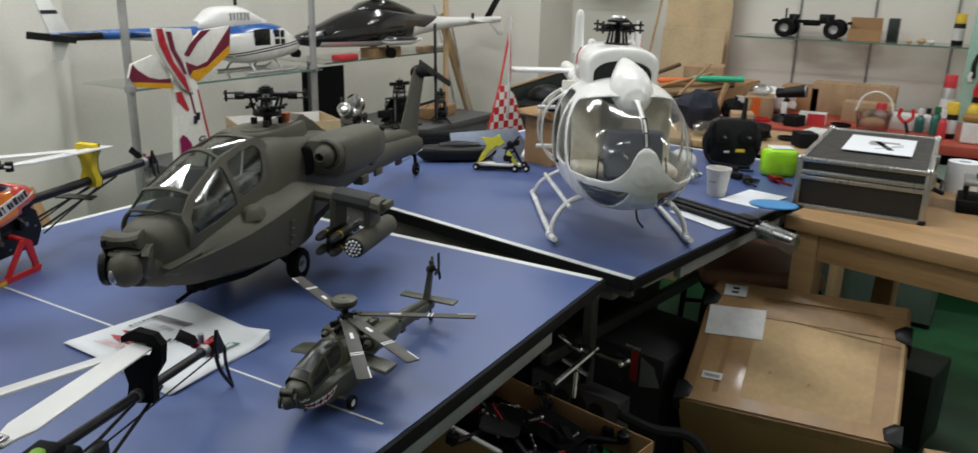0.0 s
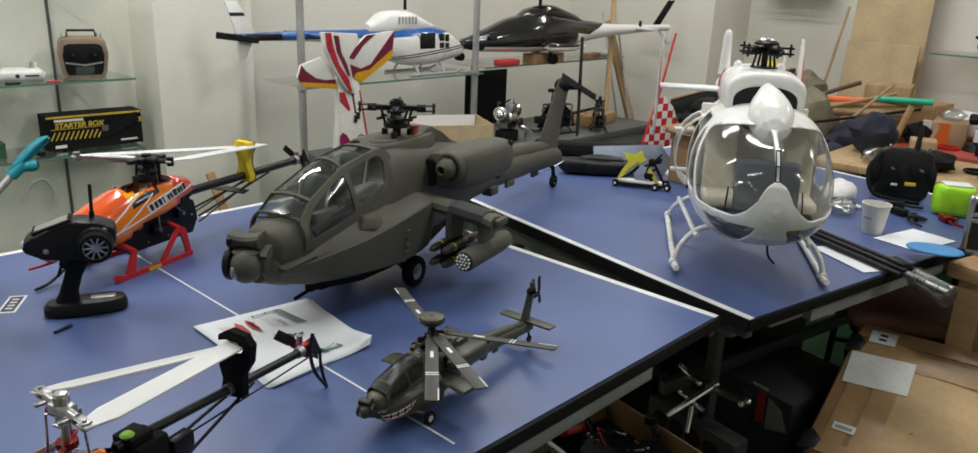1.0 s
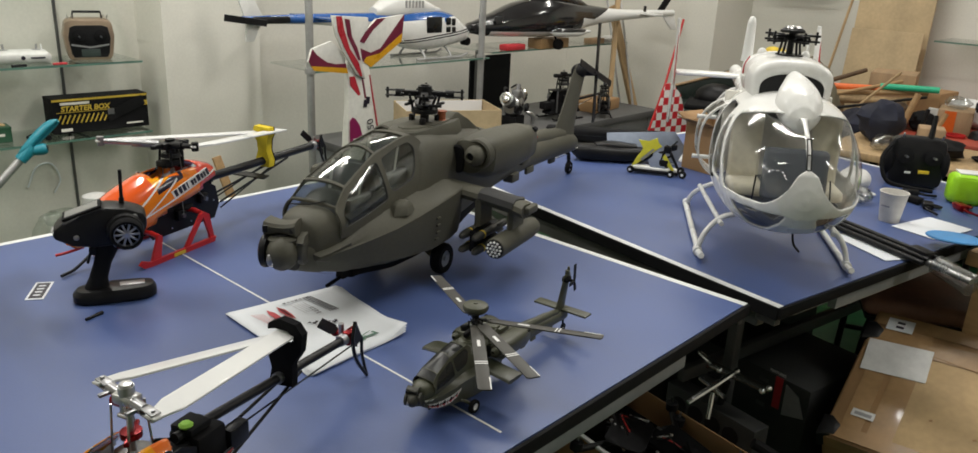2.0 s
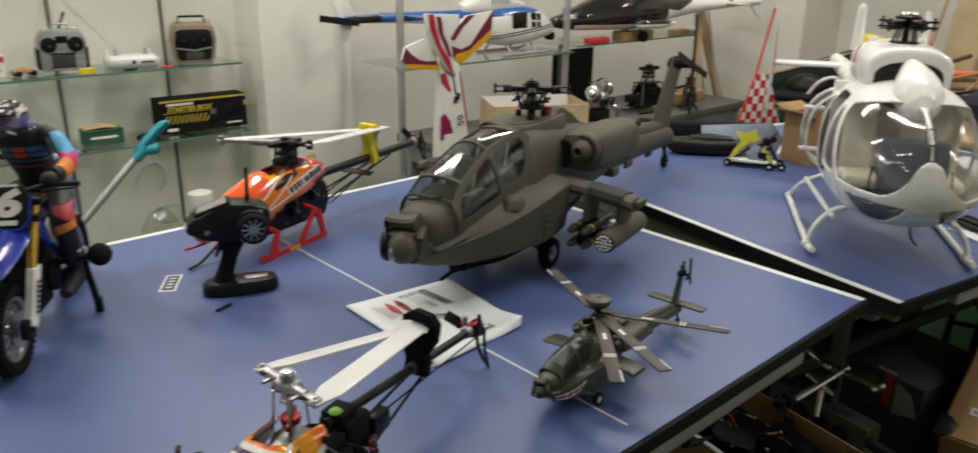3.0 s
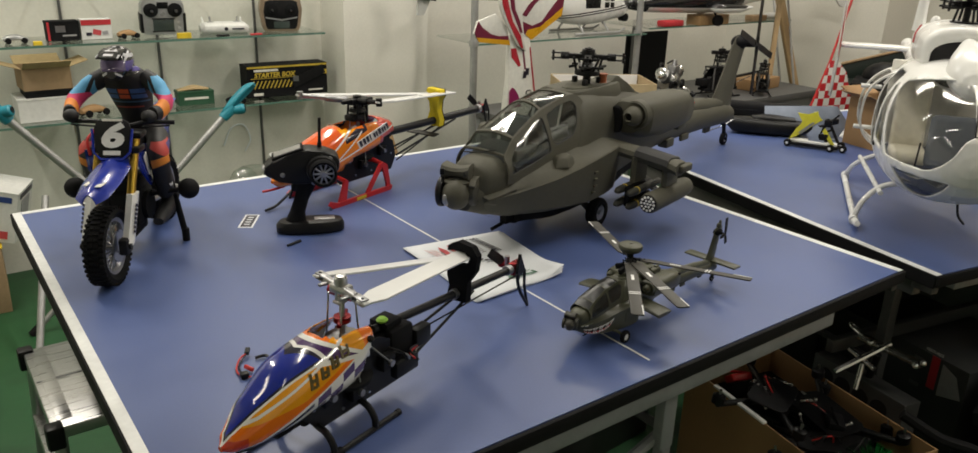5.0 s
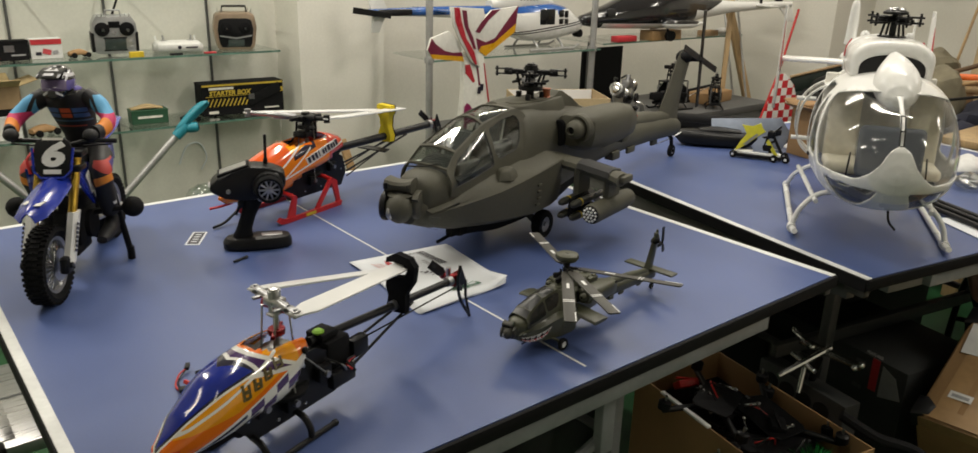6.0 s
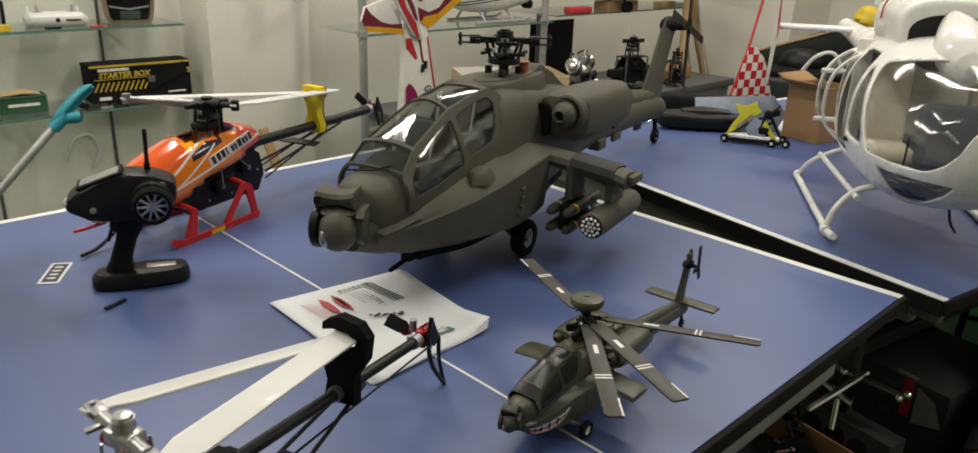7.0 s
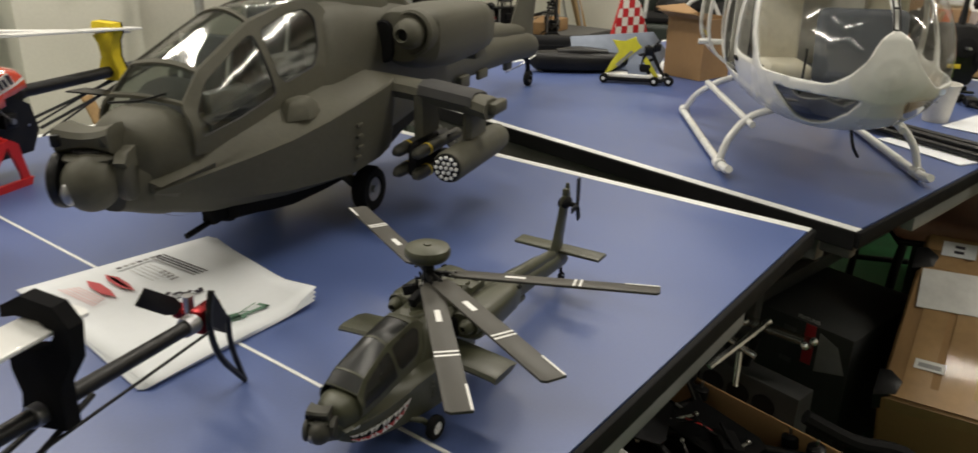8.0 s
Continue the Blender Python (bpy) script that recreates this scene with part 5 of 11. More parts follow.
    for sy in (1, -1):
        q = Matrix.Translation((0, sy * 0.075, 0)) @ Matrix.Rotation(radians(90), 4, "X")
        part("skid", join(place(sheet([(0.19, 0.012), (0.178, 0.002), (0.16, 0.0), (-0.04, 0.0), (-0.046, 0.012), (0.16, 0.012), (0.18, 0.02)], 0.007), q), place(sheet([(0.155, 0.008), (0.128, 0.008), (0.118, 0.06), (0.13, 0.066)], 0.006), q @ Matrix.Translation((0, 0, 0.002))), place(sheet([(0.055, 0.01), (0.04, 0.01), (-0.01, 0.07), (-0.026, 0.02), (-0.026, 0.008), (-0.042, 0.008), (-0.03, 0.072), (-0.014, 0.082), (0.0, 0.078)], 0.006), q @ Matrix.Translation((0, 0, 0.002)))), REDSKID, root, "red plastic landing skid")
        for x, z in ((0.124, 0.058), (-0.012, 0.076)):
            part("skid_bracket", tube([(x, sy * 0.075, z), (x, sy * 0.045, z + 0.006), (x, sy * 0.02, z + 0.004)], 0.006, 8), REDSKID, root)
        part("skid_label", place(box((0.075, 0.006, -0.0042 * sy), (0.035, 0.008, 0.001)), q), YELLOWMARK, root)
    part("antenna_wire", tube([(0.19, -0.03, 0.05), (0.235, -0.035, 0.02), (0.265, -0.035, 0.007), (0.3, -0.03, 0.006)], 0.0035, 6, 4), BLACK, root)
    part("nose_wire", tube([(0.27, 0.01, 0.07), (0.3, 0.0, 0.066), (0.322, -0.01, 0.064)], 0.003, 6, 4), REDWIRE, root)


PALE_MAT = paint("pale_print", (0.75, 0.72, 0.66), 0.4, vary=0.05, scale=30, bump=0)
orange_helicopter()


# pistol grip transmitter
LCD = paint("grey_display", (0.24, 0.24, 0.23), 0.35, vary=0.06, scale=30)


def transmitter():
    root = thing("radio_transmitter", "black pistol grip radio transmitter with silver steering wheel", "radio transmitter", pose(-0.975, 0.9, TZ, 0, 0, -22) @ Matrix.Scale(0.93, 4))
    def ring(x, y, z, w, d, p=3.0, n=24):
        out = []
        for i in range(n):
            t = 2 * math.pi * i / n
            c, s = math.cos(t), math.sin(t)
            out.append(Vector((x + w * math.copysign(abs(c) ** (2 / p), c), y + d * math.copysign(abs(s) ** (2 / p), s), z)))
        return out
    base = part("base", skin([ring(0, 0, 0, 0.078, 0.032), ring(0, 0, 0.004, 0.083, 0.037), ring(0, 0, 0.018, 0.083, 0.037), ring(0.002, 0, 0.028, 0.076, 0.031), ring(0.004, 0, 0.031, 0.06, 0.022)]), BLACK, root)
    part("base_recess", box((0.035, -0.002, 0.0305), (0.05, 0.022, 0.003), 0.001), GREYMET, base)
    part("handle", skin([ring(-0.036, 0, 0.024, 0.026, 0.022, 2.4), ring(-0.03, 0, 0.05, 0.019, 0.018, 2.4), ring(-0.018, 0, 0.085, 0.018, 0.018, 2.4), ring(-0.006, 0, 0.115, 0.022, 0.02, 2.4), ring(0, 0, 0.135, 0.028, 0.024, 2.4)]), BLACKMAT, root)
    part("trigger", join(lathe([(0.009, -0.008), (0.012, -0.006), (0.012, 0.006), (0.009, 0.008)], (-0.03, 0, 0.115), (0, 1, 0), 16), box((-0.042, 0, 0.1), (0.006, 0.012, 0.03), 0.002, 2, (0, 20, 0))), BLACK, root)
    side = [(-0.1, 0.152), (-0.104, 0.163), (-0.1, 0.175), (-0.084, 0.188), (-0.05, 0.2), (-0.012, 0.212), (0.0, 0.214), (0.04, 0.209), (0.07, 0.196), (0.076, 0.185), (0.074, 0.16), (0.06, 0.145), (0.02, 0.13), (-0.034, 0.128), (-0.07, 0.138)]
    upright = Matrix.Rotation(radians(90), 4, "X")
    head = part("head", sheet(side, 0.066, upright, 0.008), BLACK, root)
    q = Matrix.Translation((-0.046, 0, 0.2035)) @ Matrix.Rotation(radians(-18), 4, "Y")
    part("screen_frame", place(box((0, 0, 0), (0.078, 0.056, 0.006), 0.002), q), BLACKMAT, head)
    part("screen", place(box((0, 0, 0.0025), (0.066, 0.042, 0.003), 0.001), q), LCD, head, "grey blank display")
    for x, y, z, r in ((-0.103, -0.012, 0.168, 0.006), (-0.103, 0.006, 0.168, 0.003), (-0.1, -0.026, 0.168, 0.003)):
        part("button", lathe([(0, 0), (r, 0), (r * 0.9, 0.002), (0, 0.003)], (x, y, z), (-0.9, 0, 0.5), 12), WHITEMARK, head, "white marked button")
    part("button", lathe([(0, 0), (0.006, 0), (0.005, 0.004), (0, 0.005)], (-0.06, -0.033, 0.155), (-0.2, -1, 0.1), 12), GREYMET, head)
    part("button", lathe([(0, 0), (0.007, 0), (0.006, 0.004), (0, 0.005)], (0.052, -0.033, 0.19), (0, -1, 0.1), 12), GREYMET, head)
    part("button", lathe([(0, 0), (0.006, 0), (0.005, 0.004), (0, 0.005)], (0.012, -0.033, 0.133), (0, -1, -0.1), 12), GREYMET, head)
    part("steering_mount", lathe([(0.0, 0.0), (0.036, 0.0), (0.037, 0.006), (0.035, 0.018), (0.026, 0.022), (0, 0.022)], (0.032, -0.028, 0.164), (0, -1, 0), 26), BLACK, head)
    whl = part("steering_wheel", lathe([(0.024, -0.014), (0.03, -0.014), (0.032, -0.01), (0.032, 0.01), (0.03, 0.014), (0.025, 0.014), (0.024, 0.0)], (0.034, -0.062, 0.164), (0, -1, 0), 32, True), FOAMBLACK, root)
    part("wheel_spokes", join(*[place(box((0.014, 0, 0), (0.024, 0.004, 0.0045), 0.001, 1), Matrix.Translation((0.034, -0.068, 0.164)) @ Matrix.Rotation(a, 4, "Y")) for a in (k * math.pi / 5 for k in range(10))], rod((0.034, -0.06, 0.164), (0.034, -0.074, 0.164), 0.006), lathe([(0.0235, -0.004), (0.0255, -0.004), (0.0255, 0.004), (0.0235, 0.004)], (0.034, -0.068, 0.164), (0, -1, 0), 28, True)), STEEL, whl, "silver ten-spoke wheel hub")
    part("aerial", join(rod((0.03, 0.01, 0.205), (0.031, 0.01, 0.222), 0.0055), rod((0.031, 0.01, 0.22), (0.033, 0.01, 0.282), 0.0038)), BLACK, root)


transmitter()


# ---- white bubble-nosed helicopter ----
def white_helicopter():
    root = thing("model_helicopter", "large glossy white model helicopter with clear bubble nose", "model helicopter", pose(0.279, 0.073, TZ, 0, 0, 213), "scale helicopter models")
    W = WHITE
    rows = [(0.222, 0.225, 0.004, 0.004, 0.004, 2), (0.2195, 0.224, 0.026, 0.027, 0.02, 2), (0.212, 0.222, 0.055, 0.057, 0.04, 2.1), (0.19, 0.222, 0.088, 0.09, 0.065, 2.15), (0.14, 0.225, 0.125, 0.125, 0.095, 2.2), (0.07, 0.23, 0.15, 0.15, 0.122, 2.3), (-0.02, 0.235, 0.16, 0.168, 0.138, 2.4), (-0.12, 0.235, 0.162, 0.175, 0.14, 2.5), (-0.24, 0.235, 0.155, 0.17, 0.135, 2.5), (-0.36, 0.25, 0.13, 0.15, 0.12, 2.4), (-0.46, 0.28, 0.09, 0.11, 0.1, 2.2), (-0.56, 0.305, 0.055, 0.07, 0.06, 2), (-0.64, 0.315, 0.04, 0.045, 0.04, 2)]
    shell = hull(rows, 72, 7)
    beak_z = (0.2, 0.208, 0.225, 0.246, 0.263, 0.275, 0.282, 0.287, 0.5)
    beak_y = (0.082, 0.074, 0.054, 0.036, 0.0285, 0.022, 0.014, 0.005, 0.0035)

    def soft(k, *v):
        return -k * math.log(sum(math.exp(-a / k) for a in v))

    def bubble(c):
        return soft(0.0035, c.z - 0.206, c.x - ((0.066 if c.y < 0 else 0.022) - 0.62 * (c.z - 0.207)), 0.382 - c.z - 0.25 * max(0, 0.05 - c.x), abs(c.y) - float(np.interp(c.z, beak_z, beak_y)))

    def chin_pane(c):
        y = abs(c.y)
        return soft(0.003, 0.188 - c.z, y - (0.03 + 0.4 * (0.187 - c.z)), c.z - 0.126 - 0.06 * (max(0, y - 0.07) / 0.065) ** 1.5, c.x - 0.045)

    def front_door(c):
        return soft(0.006, c.z - 0.212, 0.35 - c.z, ((0.046 if c.y < 0 else 0.006) - 0.62 * (c.z - 0.207)) - c.x, c.x + 0.062, abs(c.y) - 0.05)

    def mid_door(c):
        return soft(0.006, c.z - (0.165 if c.y < 0 else 0.21), 0.372 - c.z, -0.08 - c.x, c.x + 0.188, abs(c.y) - 0.05)

    def rear_door(c):
        return soft(0.006, c.z - 0.2, 0.365 - c.z, -0.21 - c.x, c.x + 0.31, abs(c.y) - 0.05)

    panes = (bubble, chin_pane, front_door, mid_door, rear_door)
    # cut the shell along the rims of the panes
    for rim in panes:
        level = {v: rim(v.co) for v in shell.verts}
        cut_at = set()
        for e in shell.edges[:]:
            p, q = e.verts
            if level[p] * level[q] < 0:
                edge, v = bmesh.utils.edge_split(e, p, level[p] / (level[p] - level[q]))
                level[v] = 0.0
                cut_at.add(v)
        for f in shell.faces[:]:
            on = [v for v in f.verts if v in cut_at]
            if len(on) == 2:
                try:
                    bmesh.utils.face_split(f, on[0], on[1])
                except ValueError:
                    pass
    sorted_faces = {rim: [] for rim in panes}
    for f in shell.faces:
        c = f.calc_center_median()
        for rim in panes:
            if rim(c) > 0:
                sorted_faces[rim].append(f)
                break

    def piece(faces):
        out = bmesh.new()
        made = {}
        for f in faces:
            for v in f.verts:
                if v not in made:
                    made[v] = out.verts.new(v.co)
            out.faces.new([made[v] for v in f.verts])
        return out

    def half(rim, side):
        return [f for f in sorted_faces[rim] if f.calc_center_median().y * side > 0]

    def row_at(x):
        """The shell's section at x: height, half width, up, down, power."""
        xs = [r[0] for r in rows]
        i = max(0, min(len(rows) - 2, sum(1 for a in xs if a >= x) - 1))
        p0, p1, p2, p3 = rows[max(i - 1, 0)], rows[i], rows[i + 1], rows[min(i + 2, len(rows) - 1)]
        t = (x - p1[0]) / (p2[0] - p1[0])
        return [(2 * t**3 - 3 * t**2 + 1) * b + (t**3 - 2 * t**2 + t) * (c - a) / 2 + (-2 * t**3 + 3 * t**2) * c + (t**3 - t**2) * (d - b) / 2 for a, b, c, d in list(zip(p0, p1, p2, p3))[1:]]

    def swell(x, y, z):
        zc, w, u, d, p = row_at(x)
        return (abs(y) / w) ** p + (abs(z - zc) / (u if z > zc else d)) ** p

    def even(ob):
        """Gives a pane the smooth curve of the whole shell."""
        out, h = [], 0.004
        for v in ob.data.vertices:
            x, y, z = v.co.x - 0.002, v.co.y, v.co.z
            out.append(Vector((swell(x + h, y, z) - swell(x - h, y, z), swell(x, y + h, z) - swell(x, y - h, z), swell(x, y, z + h) - swell(x, y, z - h))).normalized())
        ob.data.normals_split_custom_set_from_vertices(out)

    for sy in (1, -1):
        even(part("bubble_window", piece(half(bubble, sy)), CLEAR, root, "clear bubble windscreen", 180))
        part("chin_window", piece(half(chin_pane, sy)), SMOKEGLASS, root, "tinted chin window")
        part("door_window", piece(half(front_door, sy)), CLEAR, root)
        part("door_window", piece(half(rear_door, sy)), CLEAR, root)
    part("door_window", piece(half(mid_door, 1)), CLEAR, root)
    bmesh.ops.delete(shell, geom=[f for v in sorted_faces.values() for f in v], context="FACES")
    body = part("body", shell, W, root, "glossy white shell")
    body.modifiers.new("thickness", "SOLIDIFY").thickness = -0.003
    # trim between the panes
    for sy in (1, -1):
        part("door_handle", box((-0.06, sy * 0.164, 0.2), (0.02, 0.006, 0.008), 0.002), BLACK, root)
    # the slid-back door, standing off the shell
    def door_at(x, a):
        c, n = math.cos(a), math.sin(a)
        return Vector((x, -0.014 - 0.18 * abs(c) ** 0.77, 0.25 + (0.125 if n > 0 else 0.112) * math.copysign(abs(n) ** 0.77, n)))

    xs, angles = [-0.3 + 0.0125 * k for k in range(9)], [radians(-62 + 5 * k) for k in range(27)]
    for name, mat, on in (("door_frame", W, True), ("door_pane", CLEAR, False)):
        bm = bmesh.new()
        for x0, x1 in zip(xs, xs[1:]):
            for a0, a1 in zip(angles, angles[1:]):
                edge = x0 < -0.29 or x1 > -0.21 or a0 < radians(-28) or a1 > radians(56)
                if edge == on:
                    bm.faces.new([bm.verts.new(door_at(x, a)) for x, a in ((x0, a0), (x1, a0), (x1, a1), (x0, a1))])
        bmesh.ops.remove_doubles(bm, verts=bm.verts, dist=0.0004)
        bmesh.ops.recalc_face_normals(bm, faces=bm.faces)
        part(name, solid(bm, 0.005) if on else bm, mat, root)
    for z in (0.2, 0.31):
        part("door_pin", rod((-0.25, -0.15, z), (-0.25, -0.2, z), 0.006, None, 10), W, root)
    part("windscreen_wiper", join(*[tube([(0.207, y, 0.29), (0.19, y, 0.32), (0.163, y, 0.349)], 0.0017, 6, 3) for y in (-0.0045, 0.0045)], *[rod((x, -0.0045, z), (x, 0.0045, z), 0.0016) for x, z in ((0.207, 0.29), (0.19, 0.32), (0.163, 0.349))]), BLACK, root)
    part("nose_rivet", join(*[ball((0.06 - 0.006 * k, -0.146 - 0.001 * k, 0.207), 0.002, 6, 5) for k in (0, 2, 4)]), BLACK, root)
    # cabin
    part("cabin_floor", hull([(0.12, 0.165, 0.08, 0.005, 0.03, 3), (0.0, 0.16, 0.13, 0.005, 0.04, 3), (-0.3, 0.16, 0.13, 0.005, 0.04, 3)], 20, 2), SEATGREY, root)
    part("rear_bulkhead", box((-0.25, 0, 0.27), (0.01, 0.27, 0.23), 0.004), BACKGREY, root)
    # Black panel added behind the open doorway in place of cabin shade
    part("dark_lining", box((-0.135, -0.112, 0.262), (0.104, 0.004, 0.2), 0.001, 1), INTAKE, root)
    part("instrument_panel", box((0.07, 0.003, 0.245), (0.03, 0.145, 0.122), 0.014, 3, (0, -10, 0)), PANELGREY, root, "dark grey instrument panel")
    part("pedestal", box((0.03, 0, 0.18), (0.05, 0.06, 0.05), 0.01), PANELGREY, root)
    for sy in (1, -1):
        part("cabin_seat", join(box((-0.075, sy * 0.092, 0.272), (0.02, 0.076, 0.19), 0.01, 3, (0, -8, 0)), box((-0.02, sy * 0.09, 0.19), (0.11, 0.08, 0.03), 0.012, 3)), CREAM, root, "cream upholstered cabin seat")
        part("control_stick", tube([(0.08, sy * 0.085, 0.165), (0.085, sy * 0.085, 0.2), (0.075, sy * 0.082, 0.24)], 0.0022, 6, 3), BLACK, root)
    # engine deck
    outer = [(-0.5, 0.39, 0.05, 0.03, 0.06, 2.2), (-0.42, 0.42, 0.085, 0.045, 0.08, 2.5), (-0.32, 0.432, 0.108, 0.055, 0.09, 2.8), (-0.2, 0.435, 0.113, 0.056, 0.09, 3), (-0.125, 0.432, 0.11, 0.055, 0.09, 3), (-0.108, 0.432, 0.109, 0.054, 0.09, 3.2), (-0.1, 0.431, 0.104, 0.051, 0.09, 3.2), (-0.097, 0.428, 0.098, 0.044, 0.09, 3.1), (-0.096, 0.418, 0.09, 0.039, 0.08, 2.8), (-0.101, 0.416, 0.087, 0.037, 0.075, 2.8)]
    cw = part("engine_cowl", skin([ellipse_ring(x, 0, z, w * 0.87, u, d, p * 0.82, 48) for x, z, w, u, d, p in outer], caps=False), W, root, "", 60)
    part("intake", skin([ellipse_ring(x, 0, z, w * 0.86, u, d, p, 48) for x, z, w, u, d, p in ((-0.101, 0.416, 0.0878, 0.0375, 0.075, 2.8), (-0.17, 0.414, 0.07, 0.03, 0.07, 2.6), (-0.2, 0.414, 0.02, 0.01, 0.02, 2))]), INTAKE, cw, "dark air intake")
    part("intake_spinner", hull([(0.082, 0.366, 0.002, 0.002, 0.002, 2), (0.079, 0.367, 0.014, 0.014, 0.014, 2), (0.066, 0.373, 0.031, 0.03, 0.03, 2), (0.04, 0.384, 0.046, 0.043, 0.042, 2), (0.005, 0.396, 0.052, 0.05, 0.052, 2), (-0.035, 0.406, 0.045, 0.051, 0.055, 2), (-0.075, 0.412, 0.032, 0.05, 0.055, 2), (-0.105, 0.415, 0.023, 0.047, 0.055, 2), (-0.14, 0.416, 0.014, 0.042, 0.05, 2)], 36, 6), W, cw)
    for sy in (1, -1):
        part("red_stripe", tube([(-0.25, sy * 0.0985, 0.43), (-0.252, sy * 0.0963, 0.455), (-0.255, sy * 0.086, 0.475)], 0.002, 6, 4), REDMARK, cw)
    part("exhaust_pipe", lathe([(0.016, 0), (0.0145, 0.02), (0.0115, 0.1), (0.009, 0.112), (0.005, 0.118), (0, 0.119)], (-0.35, -0.079, 0.452), (0, 0, 1), 16), W, cw)
    part("cowl_knob", lathe([(0.012, 0), (0.011, 0.01), (0.006, 0.016), (0, 0.017)], (-0.3, -0.05, 0.478), (0, 0, 1), 12), W, cw)
    part("cowl_knob", lathe([(0.012, 0), (0.011, 0.01), (0.006, 0.016), (0, 0.017)], (-0.26, 0.052, 0.48), (0, 0, 1), 12), W, cw)
    part("aerial", rod((-0.36, 0.076, 0.45), (-0.36, 0.078, 0.535), 0.004, 0.003), W, cw)
    head = part("rotor_head", join(rod((-0.2, 0, 0.47), (-0.2, 0, 0.555), 0.008), rod((-0.2, 0, 0.484), (-0.2, 0, 0.492), 0.034, 0.034, 18), lathe([(0, 0), (0.03, 0.0), (0.03, 0.006), (0.02, 0.012), (0, 0.014)], (-0.2, 0, 0.545), (0, 0, 1), 18), *[rod((-0.2 + 0.03 * math.cos(a), 0.03 * math.sin(a), 0.49), (-0.2 + 0.02 * math.cos(a), 0.02 * math.sin(a), 0.54), 0.003) for a in (0.4, 1.9, 3.5, 5.0)]), BLACK, root)
    part("head_cap", lathe([(0, 0), (0.022, 0.0), (0.02, 0.004), (0, 0.006)], (-0.2, 0, 0.557), (0, 0, 1), 18), STEEL, head)
    for a in (20, 92, 164, 236, 308):
        q = Matrix.Translation((-0.2, 0, 0.535)) @ Matrix.Rotation(radians(a), 4, "Z")
        part("blade_grip", place(join(box((0.045, 0, 0.004), (0.045, 0.018, 0.005), 0.001), box((0.045, 0, -0.01), (0.045, 0.018, 0.005), 0.001), rod((0.06, 0, -0.018), (0.06, 0, 0.014), 0.003), rod((0.04, -0.016, -0.004), (0.04, 0.016, -0.004), 0.003), box((0.02, 0, -0.003), (0.03, 0.012, 0.012), 0.002)), q), BLACK, head)
    # tail
    part("tail_boom", hull([(-0.56, 0.318, 0.05, 0.05, 0.05, 2), (-0.8, 0.325, 0.034, 0.034, 0.034, 2), (-1.12, 0.335, 0.022, 0.024, 0.024, 2)], 20, 4), W, root)
    st = part("tailplane", box((-0.9, 0, 0.345), (0.07, 0.46, 0.014), 0.006), W, root)
    for sy in (1, -1):
        part("end_fin", skin([[Vector((-0.9 - 0.35 * abs(z - 0.345) + dx * k, sy * 0.232 + dy, z)) for dx, dy in ((0.055, 0), (0, 0.006), (-0.065, 0), (0, -0.006))] for z, k in ((0.16, 0.5), (0.24, 0.8), (0.345, 1), (0.45, 0.8), (0.52, 0.5))]), FINPAINT, st, "white end fin with red edge")
    # landing gear
    for sy in (1, -1):
        sk = part("skid", tube([(0.022, sy * 0.176, 0.014), (0.005, sy * 0.177, 0.011), (-0.2, sy * 0.18, 0.0105), (-0.452, sy * 0.182, 0.0105)], 0.0078, 12), W, root, "white tubular landing skid")
        for x in (-0.015, -0.44):
            part("skid_collar", rod((x - 0.012, sy * 0.179, 0.011), (x + 0.012, sy * 0.179, 0.011), 0.0115, None, 14), W, sk)
        part("skid_cap", tube([(0.016, sy * 0.176, 0.013), (0.04, sy * 0.1755, 0.016), (0.05, sy * 0.175, 0.02)], [0.0085, 0.0082, 0.007], 10), W, sk)
        for x in (-0.015, -0.33):
            part("skid_leg", tube([(x - (0.1 if x < -0.2 else 0.0), sy * 0.18, 0.016), (x - (0.06 if x < -0.2 else 0.005), sy * 0.165, 0.06), (x - 0.01, sy * 0.13, 0.1), (x, sy * 0.08, 0.12)], 0.0068, 10, 5), W, root)
        part("step", rod((0.0, sy * 0.132, 0.09), (-0.28, sy * 0.165, 0.11), 0.0062, None, 10), W, root)
    part("belly_lead", tube([(0.03, 0.03, 0.1), (0.04, 0.035, 0.07), (0.02, 0.055, 0.045)], 0.003, 6, 4), BLACK, root)


SMOKEGLASS = glassy("smoked_glass", (0.35, 0.36, 0.37), 0.05, 0.9)
CREAM = paint("cream_leather", (0.76, 0.71, 0.58), 0.6, vary=0.08, scale=14, bump=0.05)
BACKGREY = paint("pale_grey_lining", (0.74, 0.72, 0.66), 0.8, vary=0.1, scale=12)
PANELGREY = paint("panel_grey", (0.09, 0.1, 0.12), 0.7, vary=0.1, scale=20)
# Flat black for the intake throat and the shade panel in the doorway
INTAKE = paint("opening_black", (0.008, 0.008, 0.009), 0.8, bump=0.0)
FINPAINT = livery("white_red_fin", (0.75, 0.75, 0.73), [((0.45, 0.02, 0.03), [(1, 0, 0.25, 0.79)])], 0.3)
white_helicopter()


